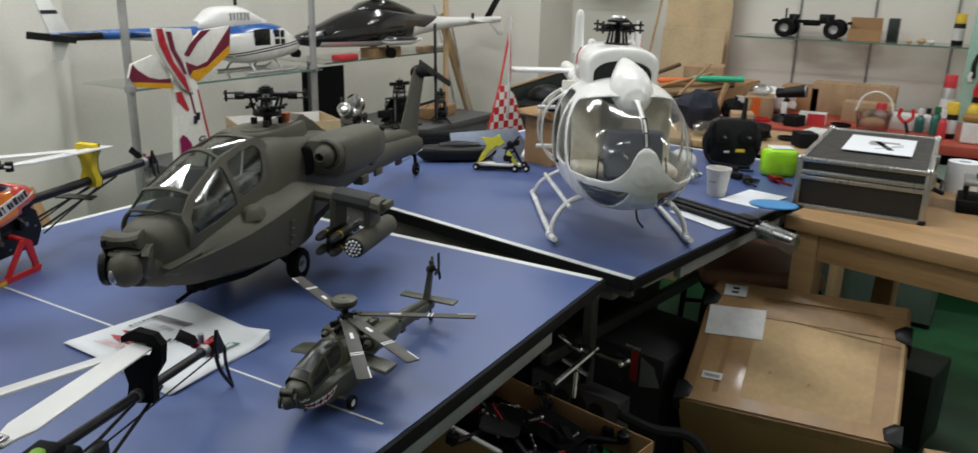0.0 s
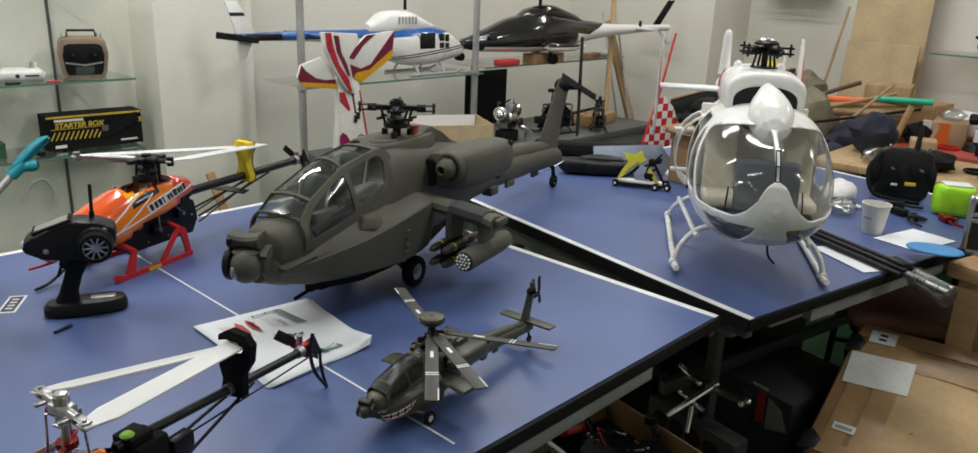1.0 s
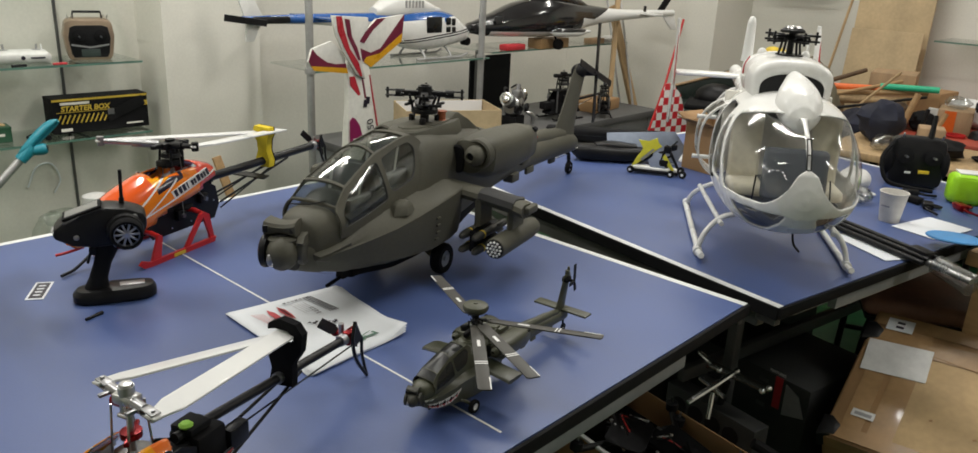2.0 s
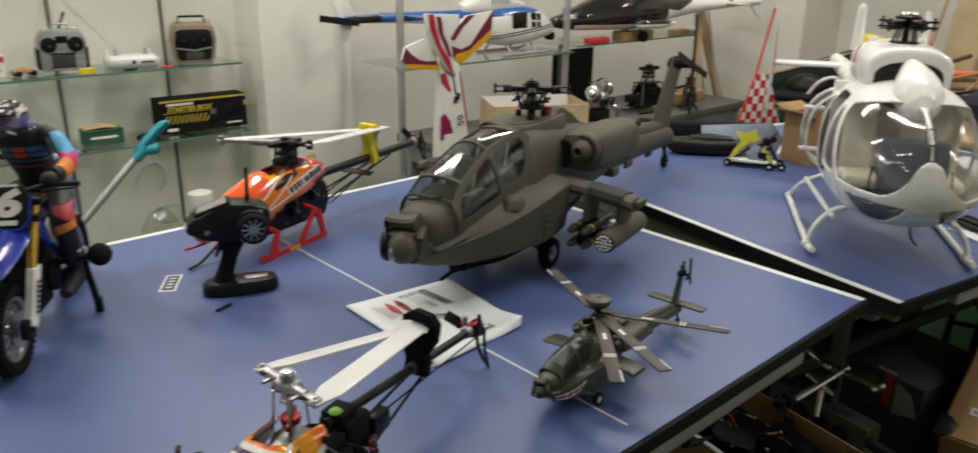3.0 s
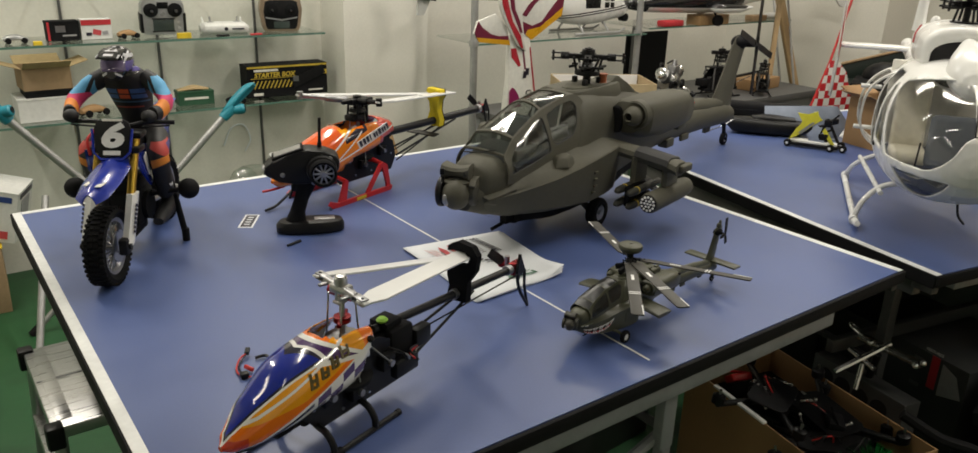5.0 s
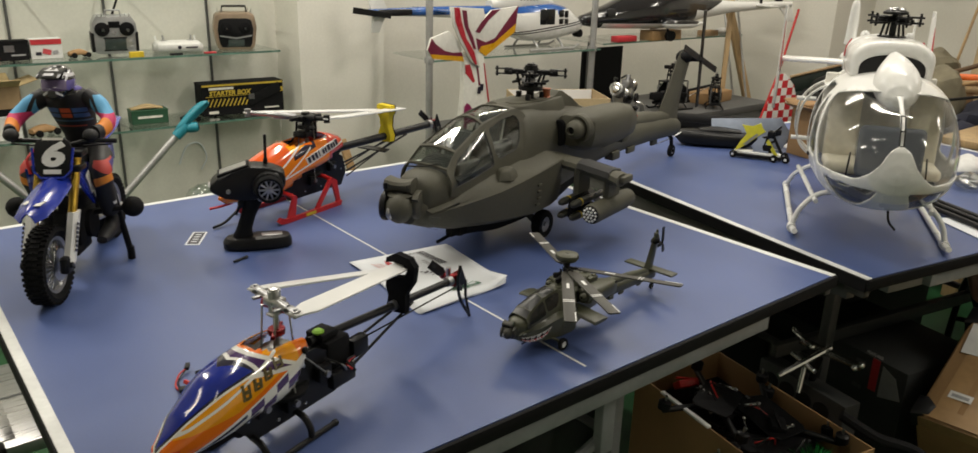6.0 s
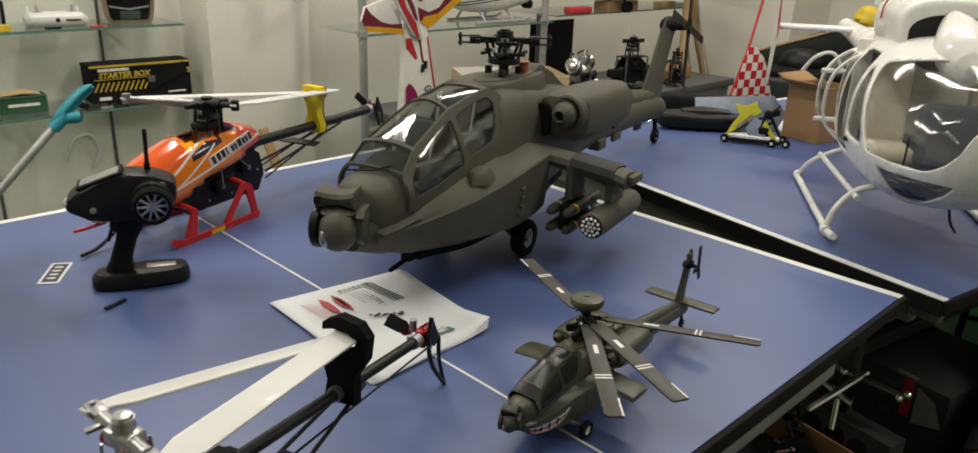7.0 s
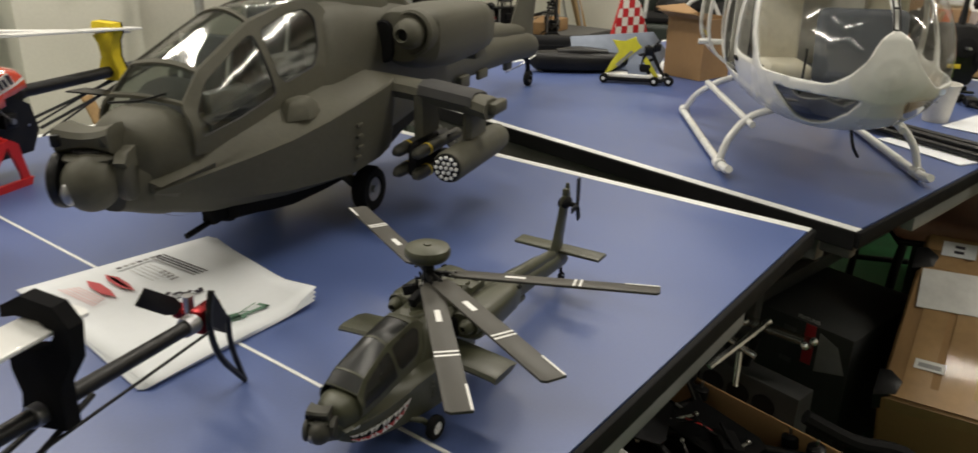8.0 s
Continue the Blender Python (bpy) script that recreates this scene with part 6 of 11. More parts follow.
# ---- motorcycle model and rider doll ----
BLUEPL = paint("blue_plastic", (0.012, 0.03, 0.3), 0.22, vary=0.1, scale=20, coat=0.4)
GOLD = paint("gold_fork", (0.5, 0.32, 0.05), 0.3, 0.9, vary=0.1, scale=20)
PAPER = paint("paper", (0.715, 0.74, 0.775), 0.75, vary=0.015, scale=8, fine=120, bump=0.02, wear=0.015)
GREYINK = paint("grey_print", (0.3, 0.3, 0.31), 0.7, bump=0)
REDINK = paint("red_print", (0.5, 0.06, 0.07), 0.7, bump=0)
PALEINK = paint("pale_grey_print", (0.55, 0.55, 0.56), 0.7, bump=0)
PINKINK = paint("pink_print", (0.7, 0.45, 0.45), 0.7, bump=0)
GREENINK = paint("green_print", (0.1, 0.2, 0.14), 0.7, bump=0)


BIKE = pose(-1.424, 0.858, TZ, 0, 0, 237.8) @ Matrix.Scale(0.942, 4)


def motorcycle():
    root = thing("model_motorcycle", "blue model motocross bike with number plate and side stabilisers", "model motorcycle", BIKE)
    front = []
    for x, r, w in ((0.018, 0.081, 0.042), (-0.385, 0.08, 0.05)):
        tyre = part("tyre", lathe([(r * 0.72, -w * 0.36), (r * 0.86, -w * 0.5), (r * 0.95, -w * 0.44), (r * 0.975, -w * 0.2), (r * 0.975, w * 0.2), (r * 0.95, w * 0.44), (r * 0.86, w * 0.5), (r * 0.72, w * 0.36)], (x, 0, r), (0, 1, 0), 40, True), RUBBER, root)
        knobs = []
        for k in range(42):
            a = 2 * math.pi * k / 42
            for dy, off in ((-0.36, 0.5), (-0.12, 0), (0.12, 0), (0.36, 0.5)):
                q = Matrix.Translation((x, 0, r)) @ Matrix.Rotation(a + off * 0.15, 4, "Y")
                knobs.append(place(box((0, dy * w, r * 0.975), (0.006, 0.009, 0.0052), 0), q))
        if x > 0:
            front.append(tyre)
        tagged(part("tyre_tread", join(*knobs), RUBBER, tyre), kind="stuff")
        rim = part("rim", lathe([(r * 0.64, -w * 0.3), (r * 0.73, -w * 0.36), (r * 0.73, w * 0.36), (r * 0.64, w * 0.3), (r * 0.66, 0)], (x, 0, r), (0, 1, 0), 36, True), GREYMET, tyre)
        part("hub", lathe([(0.0, -0.02), (0.012, -0.02), (0.009, -0.008), (0.009, 0.008), (0.012, 0.02), (0, 0.02)], (x, 0, r), (0, 1, 0), 16), GREYMET, tyre)
        part("spokes", join(*[rod((x + 0.01 * math.cos(a), s * 0.012, r + 0.01 * math.sin(a)), (x + r * 0.67 * math.cos(a + 0.25 * s), s * 0.003, r + r * 0.67 * math.sin(a + 0.25 * s)), 0.0022, None, 6) for k in range(18) for s in (1, -1) for a in (2 * math.pi * k / 18,)]), STEEL, tyre)
        part("brake_disc", lathe([(0.016, 0), (0.034, 0), (0.034, 0.002), (0.016, 0.002)], (x, 0.02, r), (0, 1, 0), 24, True), STEEL, tyre)
    for sy in (1, -1):
        fork = part("fork_tube", rod((-0.098, sy * 0.036, 0.285), (-0.015, sy * 0.036, 0.14), 0.0085), GOLD, root)
        part("fork_guard", skin([[Vector((x + dx, sy * 0.04 + dy, z)) for dx, dy in ((0.012, -0.009), (0.016, 0.004), (0.006, 0.011), (-0.01, 0.009), (-0.012, -0.004))] for x, z in ((-0.036, 0.178), (-0.008, 0.128), (0.018, 0.085))]), WHITE, fork, "white fork guard")
        part("fork_foot", join(box((0.026, sy * 0.036, 0.084), (0.03, 0.018, 0.034), 0.005), rod((0.028, sy * 0.028, 0.084), (0.028, sy * 0.05, 0.084), 0.006)), BLACK, fork)
        q = Matrix.Translation((-0.003, sy * 0.052, 0.132)) @ Matrix.Rotation(radians(-27), 4, "Y")
        part("guard_print", place(join(*[box((0, 0, -0.026 + 0.009 * k), (0.011, 0.0012, 0.0055)) for k in range(7)]), q), INK_MAT, fork)
    part("fork_clamp", join(box((-0.088, 0, 0.258), (0.04, 0.1, 0.014), 0.004), box((-0.104, 0, 0.285), (0.04, 0.1, 0.014), 0.004)), BLACK, root)
    # plastics
    fend = [[Vector((x, y * w, z + 0.012 * (1 - y * y) + e)) for y, e in ((-1, -0.004), (-0.7, 0), (-0.3, 0.002), (0, 0.004), (0.3, 0.002), (0.7, 0), (1, -0.004))] for x, w, z in ((0.085, 0.014, 0.196), (0.07, 0.03, 0.203), (0.02, 0.036, 0.215), (-0.04, 0.036, 0.228), (-0.08, 0.032, 0.236), (-0.13, 0.024, 0.23))]
    part("front_fender", solid(skin(fend, False, False), 0.003), BLUEPL, root, "glossy blue front fender")
    part("fender_print", join(place(box((0.05, 0.012, 0.221), (0.03, 0.012, 0.001)), Matrix()), box((0.045, -0.014, 0.2215), (0.025, 0.008, 0.001))), PALE_MAT, root)
    q = Matrix.Translation((-0.066, 0, 0.283)) @ Matrix.Rotation(radians(90), 4, "Z") @ Matrix.Rotation(radians(72), 4, "X")
    plate = part("number_plate", place(sheet([(-0.032, 0.034), (-0.037, 0.02), (-0.033, -0.026), (-0.02, -0.038), (0.02, -0.038), (0.033, -0.026), (0.037, 0.02), (0.032, 0.034), (0.02, 0.04), (-0.02, 0.04)], 0.006, None, 0.002), q), BLACK, root, "black number plate")
    words("6", 0.066, q @ Matrix.Translation((-0.002, 0.004, 0.0036)) @ Matrix.Diagonal((1.35, 1, 1, 1)), WHITEMARK, plate, "plate_number", 0.0006, 0.003, 0.2)
    part("plate_border", place(join(*[rod((x0, y0, 0.003), (x1, y1, 0.003), 0.0025, None, 6) for (x0, y0), (x1, y1) in (((-0.04, 0.02), (-0.036, -0.028)), ((-0.036, -0.028), (-0.022, -0.042)), ((-0.022, -0.042), (0.022, -0.042)), ((0.022, -0.042), (0.036, -0.028)), ((0.036, -0.028), (0.04, 0.02)))]), q), BLUEPL, plate, "blue rim")
    part("plate_bar", place(box((0, -0.029, 0.0034), (0.034, 0.009, 0.0012)), q), WHITEMARK, plate)
    part("plate_bar", place(box((0, 0.038, 0.0034), (0.04, 0.005, 0.0012)), q), PALE_MAT, plate)
    for sy in (1, -1):
        part("side_shroud", skin([[Vector((x, sy * y, z)) for x, y, z in pts] for pts in (((-0.1, 0.05, 0.25), (-0.12, 0.056, 0.2), (-0.18, 0.052, 0.15), (-0.24, 0.04, 0.19), (-0.2, 0.04, 0.24)), ((-0.1, 0.045, 0.25), (-0.12, 0.05, 0.2), (-0.18, 0.046, 0.15), (-0.24, 0.034, 0.19), (-0.2, 0.034, 0.24)))]), BLUEPL, root, "blue side shroud")
        part("shroud_print", place(box((-0.16, sy * 0.054, 0.205), (0.02, 0.0015, 0.05), 0, 1, (0, 25, 0)), Matrix()), PALE_MAT, root)
        part("rear_panel", box((-0.33, sy * 0.032, 0.225), (0.12, 0.004, 0.05), 0.002), BLUEPL, root)
        part("swingarm", tube([(-0.22, sy * 0.028, 0.1), (-0.385, sy * 0.036, 0.08)], 0.009, 8), GREYMET, root)
        arm = part("stabiliser_arm", tube([(-0.2, sy * 0.03, 0.12), (-0.2, sy * 0.09, 0.13), (-0.2, sy * 0.12, 0.135)], 0.006, 8), BLACK, root)
        part("stabiliser_ball", ball((-0.2, sy * 0.124, 0.135), 0.0235, 18, 12), BLACKMAT, arm)
    part("stand_leg", join(rod((-0.23, 0.07, 0.19), (-0.222, 0.1, 0.012), 0.007), rod((-0.222, 0.1, 0.03), (-0.222, 0.1, 0.0), 0.0085), rod((-0.22, 0.03, 0.12), (-0.226, 0.09, 0.11), 0.006)), BLACKMAT, root)
    part("engine", join(box((-0.19, 0, 0.1), (0.11, 0.06, 0.08), 0.012), rod((-0.19, -0.04, 0.1), (-0.19, 0.04, 0.1), 0.032, None, 18), box((-0.2, 0, 0.15), (0.08, 0.05, 0.04), 0.008), box((-0.16, 0, 0.055), (0.09, 0.05, 0.02), 0.006)), BLACKMAT, root)
    part("tank_and_seat", hull([(-0.1, 0.25, 0.02, 0.02, 0.02, 2.2), (-0.14, 0.245, 0.035, 0.028, 0.035, 2.4), (-0.22, 0.235, 0.032, 0.02, 0.03, 2.4), (-0.34, 0.24, 0.026, 0.016, 0.02, 2.4), (-0.46, 0.265, 0.022, 0.01, 0.01, 2.4)], 20, 4), BLACKMAT, root)
    part("rear_fender", hull([(-0.36, 0.255, 0.03, 0.006, 0.006, 3), (-0.45, 0.265, 0.028, 0.005, 0.005, 3), (-0.52, 0.275, 0.018, 0.004, 0.004, 3)], 16, 3), BLUEPL, root)
    part("handlebar", tube([(-0.135, -0.105, 0.303), (-0.125, -0.05, 0.305), (-0.112, -0.02, 0.3), (-0.112, 0.02, 0.3), (-0.125, 0.05, 0.305), (-0.135, 0.105, 0.303)], 0.005, 8, 4), BLACK, root)
    for sy in (1, -1):
        part("brake_lever", rod((-0.118, sy * 0.1, 0.3), (-0.11, sy * 0.045, 0.298), 0.002), BLACK, root)
    part("brake_cable", tube([(-0.1, -0.04, 0.3), (-0.065, -0.05, 0.28), (-0.06, -0.045, 0.25)], 0.003, 6, 5), REDWIRE, root)
    # the front end leans a little to one side
    lean = Matrix(((1, 0, 0, 0), (0, 1, 0.02, 0.018), (0, 0, 1, 0), (0, 0, 0, 1)))
    for ob in front:
        for o in [ob, *ob.children_recursive]:
            o.data.transform(lean)
    for ob in [c for c in root.children_recursive if c.name.split(".")[0] in ("fork_tube", "fork_guard", "fork_foot", "guard_print", "fork_clamp", "front_fender", "fender_print", "number_plate", "plate_border", "plate_bar", "handlebar", "brake_lever", "brake_cable")]:
        ob.data.transform(lean)
    for ob in root.children_recursive:
        if ob.name.startswith("plate_number"):
            ob.matrix_basis = lean @ ob.matrix_basis


motorcycle()


def rider():
    """The rider, one plain moulded shape."""
    def limb(points, radii):
        return tube(points, radii, 14, 5)
    torso = [(-0.3, 0.245, 0.034, 0.03), (-0.29, 0.29, 0.04, 0.034), (-0.265, 0.33, 0.05, 0.038), (-0.245, 0.362, 0.057, 0.036), (-0.23, 0.38, 0.04, 0.028), (-0.222, 0.392, 0.018, 0.018)]
    rings = []
    for x, z, w, d in torso:
        rings.append([Vector((x + d * math.sin(t) * 0.9, w * math.cos(t), z - d * 0.35 * math.sin(t))) for t in (2 * math.pi * i / 22 for i in range(22))])
    bits = [skin(rings)]
    for sy in (1, -1):
        bits.append(limb([(-0.24, sy * 0.046, 0.364), (-0.228, sy * 0.078, 0.348), (-0.2, sy * 0.104, 0.325), (-0.165, sy * 0.1, 0.312), (-0.14, sy * 0.092, 0.31)], [0.019, 0.018, 0.0165, 0.016, 0.015, 0.014]))
        bits.append(ball((-0.13, sy * 0.086, 0.308), 0.0135, 12, 8, (1.1, 1.3, 0.9)))
        bits.append(limb([(-0.3, sy * 0.025, 0.25), (-0.24, sy * 0.06, 0.24), (-0.18, sy * 0.078, 0.225), (-0.19, sy * 0.078, 0.18), (-0.215, sy * 0.074, 0.12)], [0.026, 0.027, 0.026, 0.024, 0.022, 0.02]))
        bits.append(hull([(-0.14, 0.076, 0.012, 0.008, 0.008, 2.4), (-0.16, 0.078, 0.016, 0.014, 0.012, 2.4), (-0.2, 0.082, 0.018, 0.02, 0.014, 2.4), (-0.23, 0.085, 0.017, 0.05, 0.016, 2.4), (-0.245, 0.085, 0.012, 0.045, 0.012, 2.4)], 14, 3))
        place(bits[-1], Matrix.Translation((0, sy * 0.075, 0)))
    head = hull([(-0.165, 0.382, 0.012, 0.008, 0.01, 2.2), (-0.17, 0.382, 0.022, 0.014, 0.016, 2.4), (-0.182, 0.396, 0.029, 0.022, 0.028, 2.4), (-0.202, 0.403, 0.033, 0.031, 0.032, 2.3), (-0.226, 0.403, 0.032, 0.031, 0.032, 2.2), (-0.245, 0.4, 0.02, 0.02, 0.022, 2.1), (-0.252, 0.399, 0.006, 0.006, 0.006, 2)], 24, 4)
    bits.append(head)
    bits.append(skin([[Vector((x, y, z)) for y in (-0.024, -0.012, 0, 0.012, 0.024)] + [Vector((x, y, z - 0.004)) for y in (0.024, 0.012, 0, -0.012, -0.024)] for x, z in ((-0.2, 0.431), (-0.178, 0.427), (-0.152, 0.418))]))
    jet = (0.01, 0.01, 0.012)
    suit = livery("riding_suit", jet, [
        ((0.1, 0.36, 0.62), [(0, 1, 0, -0.056), (0, 0, 1, -0.334), (0, 0, -1, 0.385)]),
        (jet, [(0, 1, 0.4, -0.207), (0, -1, -0.4, 0.215), (0, 0, 1, -0.33), (1, 0, 0, 0.235)]),
        ((0.6, 0.04, 0.14), [(0, 1, 0, -0.066), (0, 0, -1, 0.35), (0, 0, 1, -0.29), (-1, 0, 0, -0.17)]),
        ((0.75, 0.24, 0.03), [(0, 1, 0, -0.066), (1, 0, 0, 0.178), (0, 0, -1, 0.352), (0, 0, 1, -0.28)]),
        (jet, [(1, 0, 0, 0.152), (0, 1, 0, -0.06)]),
        ((0.5, 0.06, 0.05), [(0, 1, 0, -0.062), (0, 0, -1, 0.25), (0, 0.6, 1, -0.275), (1, 0, 0, 0.22)]),
        ((0.06, 0.05, 0.2), [(0, 1, 0, -0.08), (0, 0, -1, 0.245), (0, 0, 1, -0.212), (-1, 0, 0, -0.185)]),
        ((0.72, 0.24, 0.03), [(0, 1, 0, -0.062), (0, 0.3, -1, 0.192), (0, -0.4, 1, -0.166), (1, 0, 0, 0.19)]),
        ((0.05, 0.12, 0.3), [(0, -1, 0, 0.041), (0, 1, 0, -0.014), (0, 0, 1, -0.333), (0, 0, -1, 0.356), (1, 0, 0, 0.262)]),
        ((0.55, 0.09, 0.03), [(0, -1, 0, 0.011), (0, 0, 1, -0.333), (0, 0, -1, 0.356), (1, 0, 0, 0.262)]),
        (jet, [(0, -1, 0, 0.042), (0, 0, 1, -0.3425), (0, 0, -1, 0.3455), (1, 0, 0, 0.262)]),
        ((0.06, 0.13, 0.2), [(0, -1, 0, 0.042), (0, 0, 1, -0.3235), (0, 0, -1, 0.327), (1, 0, 0, 0.275)]),
        ((0.3, 0.05, 0.03), [(0, -1, 0, 0.03), (0, 0, 1, -0.31), (0, 0, -1, 0.3135), (1, 0, 0, 0.285)]),
        ((0.6, 0.6, 0.62), [(0, 1, 0, -0.086), (0, 0, -1, 0.15), (0, 0, 1, -0.142), (1, 0, 0, 0.225)]),
        ((0.6, 0.6, 0.62), [(0, 1, 0, -0.086), (0, 0, -1, 0.132), (0, 0, 1, -0.124), (1, 0, 0, 0.225)]),
        ((0.6, 0.6, 0.62), [(0, 1, 0, -0.086), (0, 0, -1, 0.114), (0, 0, 1, -0.106), (1, 0, 0, 0.225)]),
    ], 0.6, 0.0, 0.06)
    doll = join(*bits)
    for v in doll.verts:
        v.co.y *= 0.92
        v.co.z += 0.016 * max(0, min(1, (v.co.z - 0.26) / 0.1))
    snow = (0.62, 0.62, 0.65)
    lid = livery("helmet_gloss", (0.012, 0.012, 0.015), [
        ((0.14, 0.11, 0.2), [(0, -1, 0, 0.027), (0, 0, 1, -0.402), (0, 0, -1, 0.424), (1, 0, 0, 0.192)]),
        ((0.05, 0.03, 0.09), [(0, -1, 0, 0.027), (0, 0, 1, -0.402), (0, -0.3, -1, 0.411), (1, 0, 0, 0.192)]),
        (snow, [(0.5, -1, 0, 0.104), (0, 0, 1, -0.441), (1, 0, 0, 0.204), (-1, 0, 0, -0.178)]),
        ((0.012, 0.012, 0.015), [(0, -1, 0, 0.005), (0, 0, 1, -0.441), (1, 0, 0, 0.2), (-1, 0, 0, -0.184)]),
        (snow, [(0, -1, 0, 0.01), (0, 0, 1, -0.43), (1, 0, 0, 0.168), (-1, 0, 0, -0.158)]),
        (snow, [(0, 1, 0, -0.02), (0, 0.5, 1, -0.443), (0, -0.5, -1, 0.449), (1, 0, 0, 0.23)]),
        (snow, [(0, 1, 0, -0.024), (0.6, 0, 1, -0.312), (-0.6, 0, -1, 0.318)]),
        ((0.1, 0.08, 0.3), [(0, 1, 0, -0.026), (0, 0, 1, -0.396), (0, 0, -1, 0.422)]),
        (snow, [(0, -1, 0, 0.02), (0, 1, 0, -0.008), (0, 0.6, 1, -0.402), (0, -0.6, -1, 0.407), (1, 0, 0, 0.185)]),
    ], 0.22, 0.5)
    ob = part("rider_doll", doll, suit, None)
    ob.data.materials.append(lid)
    for f in ob.data.polygons:
        if f.center.z > 0.39 and abs(f.center.y) < 0.036:
            f.material_index = 1
    ob.matrix_basis = BIKE
    tagged(ob, "helmeted rider doll in black and coloured suit on toy motorbike", "doll")


rider()


# ---- papers and small things on the table ----
def booklet():
    a, b, c, d = V(-0.856, 0.68, 0), V(-0.612, 0.648, 0), V(-0.648, 0.386, 0), V(-0.874, 0.371, 0)
    mid = (a + b + c + d) / 4
    root = thing("instruction_booklet", "stapled white paper instruction booklet with printed decal drawings", "booklet", Matrix.Translation((*mid.xy, TZ)))
    a, b, c, d = (p - mid for p in (a, b, c, d))
    n = 12
    for k in range(4):
        bm = bmesh.new()
        grid = []
        for i in range(n + 1):
            row = []
            for j in range(n + 1):
                u, v = i / n, j / n
                p = a.lerp(b, u).lerp(d.lerp(c, u), v)
                turn = Matrix.Rotation(radians((k - 2) * 1.1), 3, "Z")
                p = turn @ p
                lift = 0.0015 + 0.0013 * k + 0.013 * max(0, u - 0.8) / 0.2 * max(0, v - 0.72) / 0.28 * (0.4 + 0.3 * k) + 0.0012 * math.sin(u * 5 + k) * math.sin(v * 4)
                row.append(bm.verts.new((p.x, p.y, lift)))
            grid.append(row)
        for i in range(n):
            for j in range(n):
                bm.faces.new((grid[i][j], grid[i + 1][j], grid[i + 1][j + 1], grid[i][j + 1]))
        ob = part("sheet", bm, PAPER, root)
        ob.modifiers.new("thickness", "SOLIDIFY").thickness = 0.0012
    ux, uy = (b - a).normalized(), (d - a).normalized()
    fr = Matrix.Translation((a.x, a.y, 0.0082)) @ Matrix(((ux.x, uy.x, 0, 0), (ux.y, uy.y, 0, 0), (0, 0, 1, 0), (0, 0, 0, 1)))
    def mark(name, pts, mat):
        bm = bmesh.new()
        bm.faces.new([bm.verts.new(fr @ Vector((x, y, 0))) for x, y in pts])
        part(name, solid(bm, 0.0004), mat, root)
    def bar(x, y, w, h, ang, mat):
        c, s = math.cos(radians(ang)), math.sin(radians(ang))
        mark("print_bar", [(x + c * i * w / 2 - s * j * h / 2, y + s * i * w / 2 + c * j * h / 2) for i, j in ((-1, -1), (1, -1), (1, 1), (-1, 1))], mat)
    for k in range(4):
        bar(0.155 + 0.0055 * k, 0.067, 0.0022, 0.088, -8, INK_MAT if k else GREYINK)
    for k in range(7):
        bar(0.106 + 0.009 * k, 0.029 - 0.0008 * k, 0.006, 0.005, -6, GREYINK if k % 3 else INK_MAT)
    for k in range(5):
        bar(0.115 + 0.0065 * k, 0.068, 0.0012, 0.05, -6, PALEINK)
    for x, y in ((0.064, 0.073), (0.087, 0.07)):
        mark("painted_mouth", [(x - 0.002, y - 0.034), (x + 0.006, y - 0.015), (x + 0.006, y + 0.012), (x + 0.002, y + 0.034), (x - 0.006, y + 0.012), (x - 0.007, y - 0.014)], REDINK)
        mark("painted_mouth", [(x - 0.0005, y - 0.03), (x + 0.0022, y - 0.01), (x + 0.0022, y + 0.012), (x + 0.001, y + 0.03), (x - 0.0025, y + 0.01), (x - 0.003, y - 0.012)], INK_MAT)
    for k in range(5):
        bar(0.034 + 0.0042 * k, 0.077, 0.0013, 0.07 - 0.004 * k, -8, PINKINK)
    for k in range(8):
        bar(0.136 + 0.005 * (k % 2), 0.076 + 0.009 * (k // 2), 0.0035, 0.005, 12 * k, GREYINK)
    for k in range(9):
        bar(0.1 + 0.0055 * k, 0.134 + 0.0025 * k + 0.004 * (k % 2), 0.005, 0.004 + 0.003 * (k % 3), 25 * k, INK_MAT)
    for k in range(4):
        bar(0.115 + 0.008 * k, 0.158, 0.005, 0.0025, 10 * k, INK_MAT)
    for x, y, w, h, an in ((0.14, 0.246, 0.07, 0.0045, -3), (0.125, 0.243, 0.03, 0.011, -3), (0.172, 0.24, 0.005, 0.014, -20), (0.13, 0.236, 0.045, 0.0012, 14), (0.15, 0.236, 0.04, 0.0012, -22), (0.12, 0.251, 0.03, 0.0012, 10), (0.14, 0.251, 0.006, 0.006, 0)):
        bar(x, y, w, h, an, GREENINK)


booklet()


def sticker():
    root = thing("sticker", "small black and white sticker on the blue table", "sticker", pose(-1.0745, 1.028, TZ + 0.0005, 0, 0, 58))
    part("backing", box((0, 0, 0.0003), (0.09, 0.034, 0.0006)), PAPER, root)
    part("print", box((0, 0, 0.0008), (0.078, 0.025, 0.0004)), INK_MAT, root)
    for k in range(4):
        part("print_bar", box((-0.024 + 0.016 * k, 0, 0.0011), (0.006, 0.013, 0.0003)), PAPER, root)


sticker()


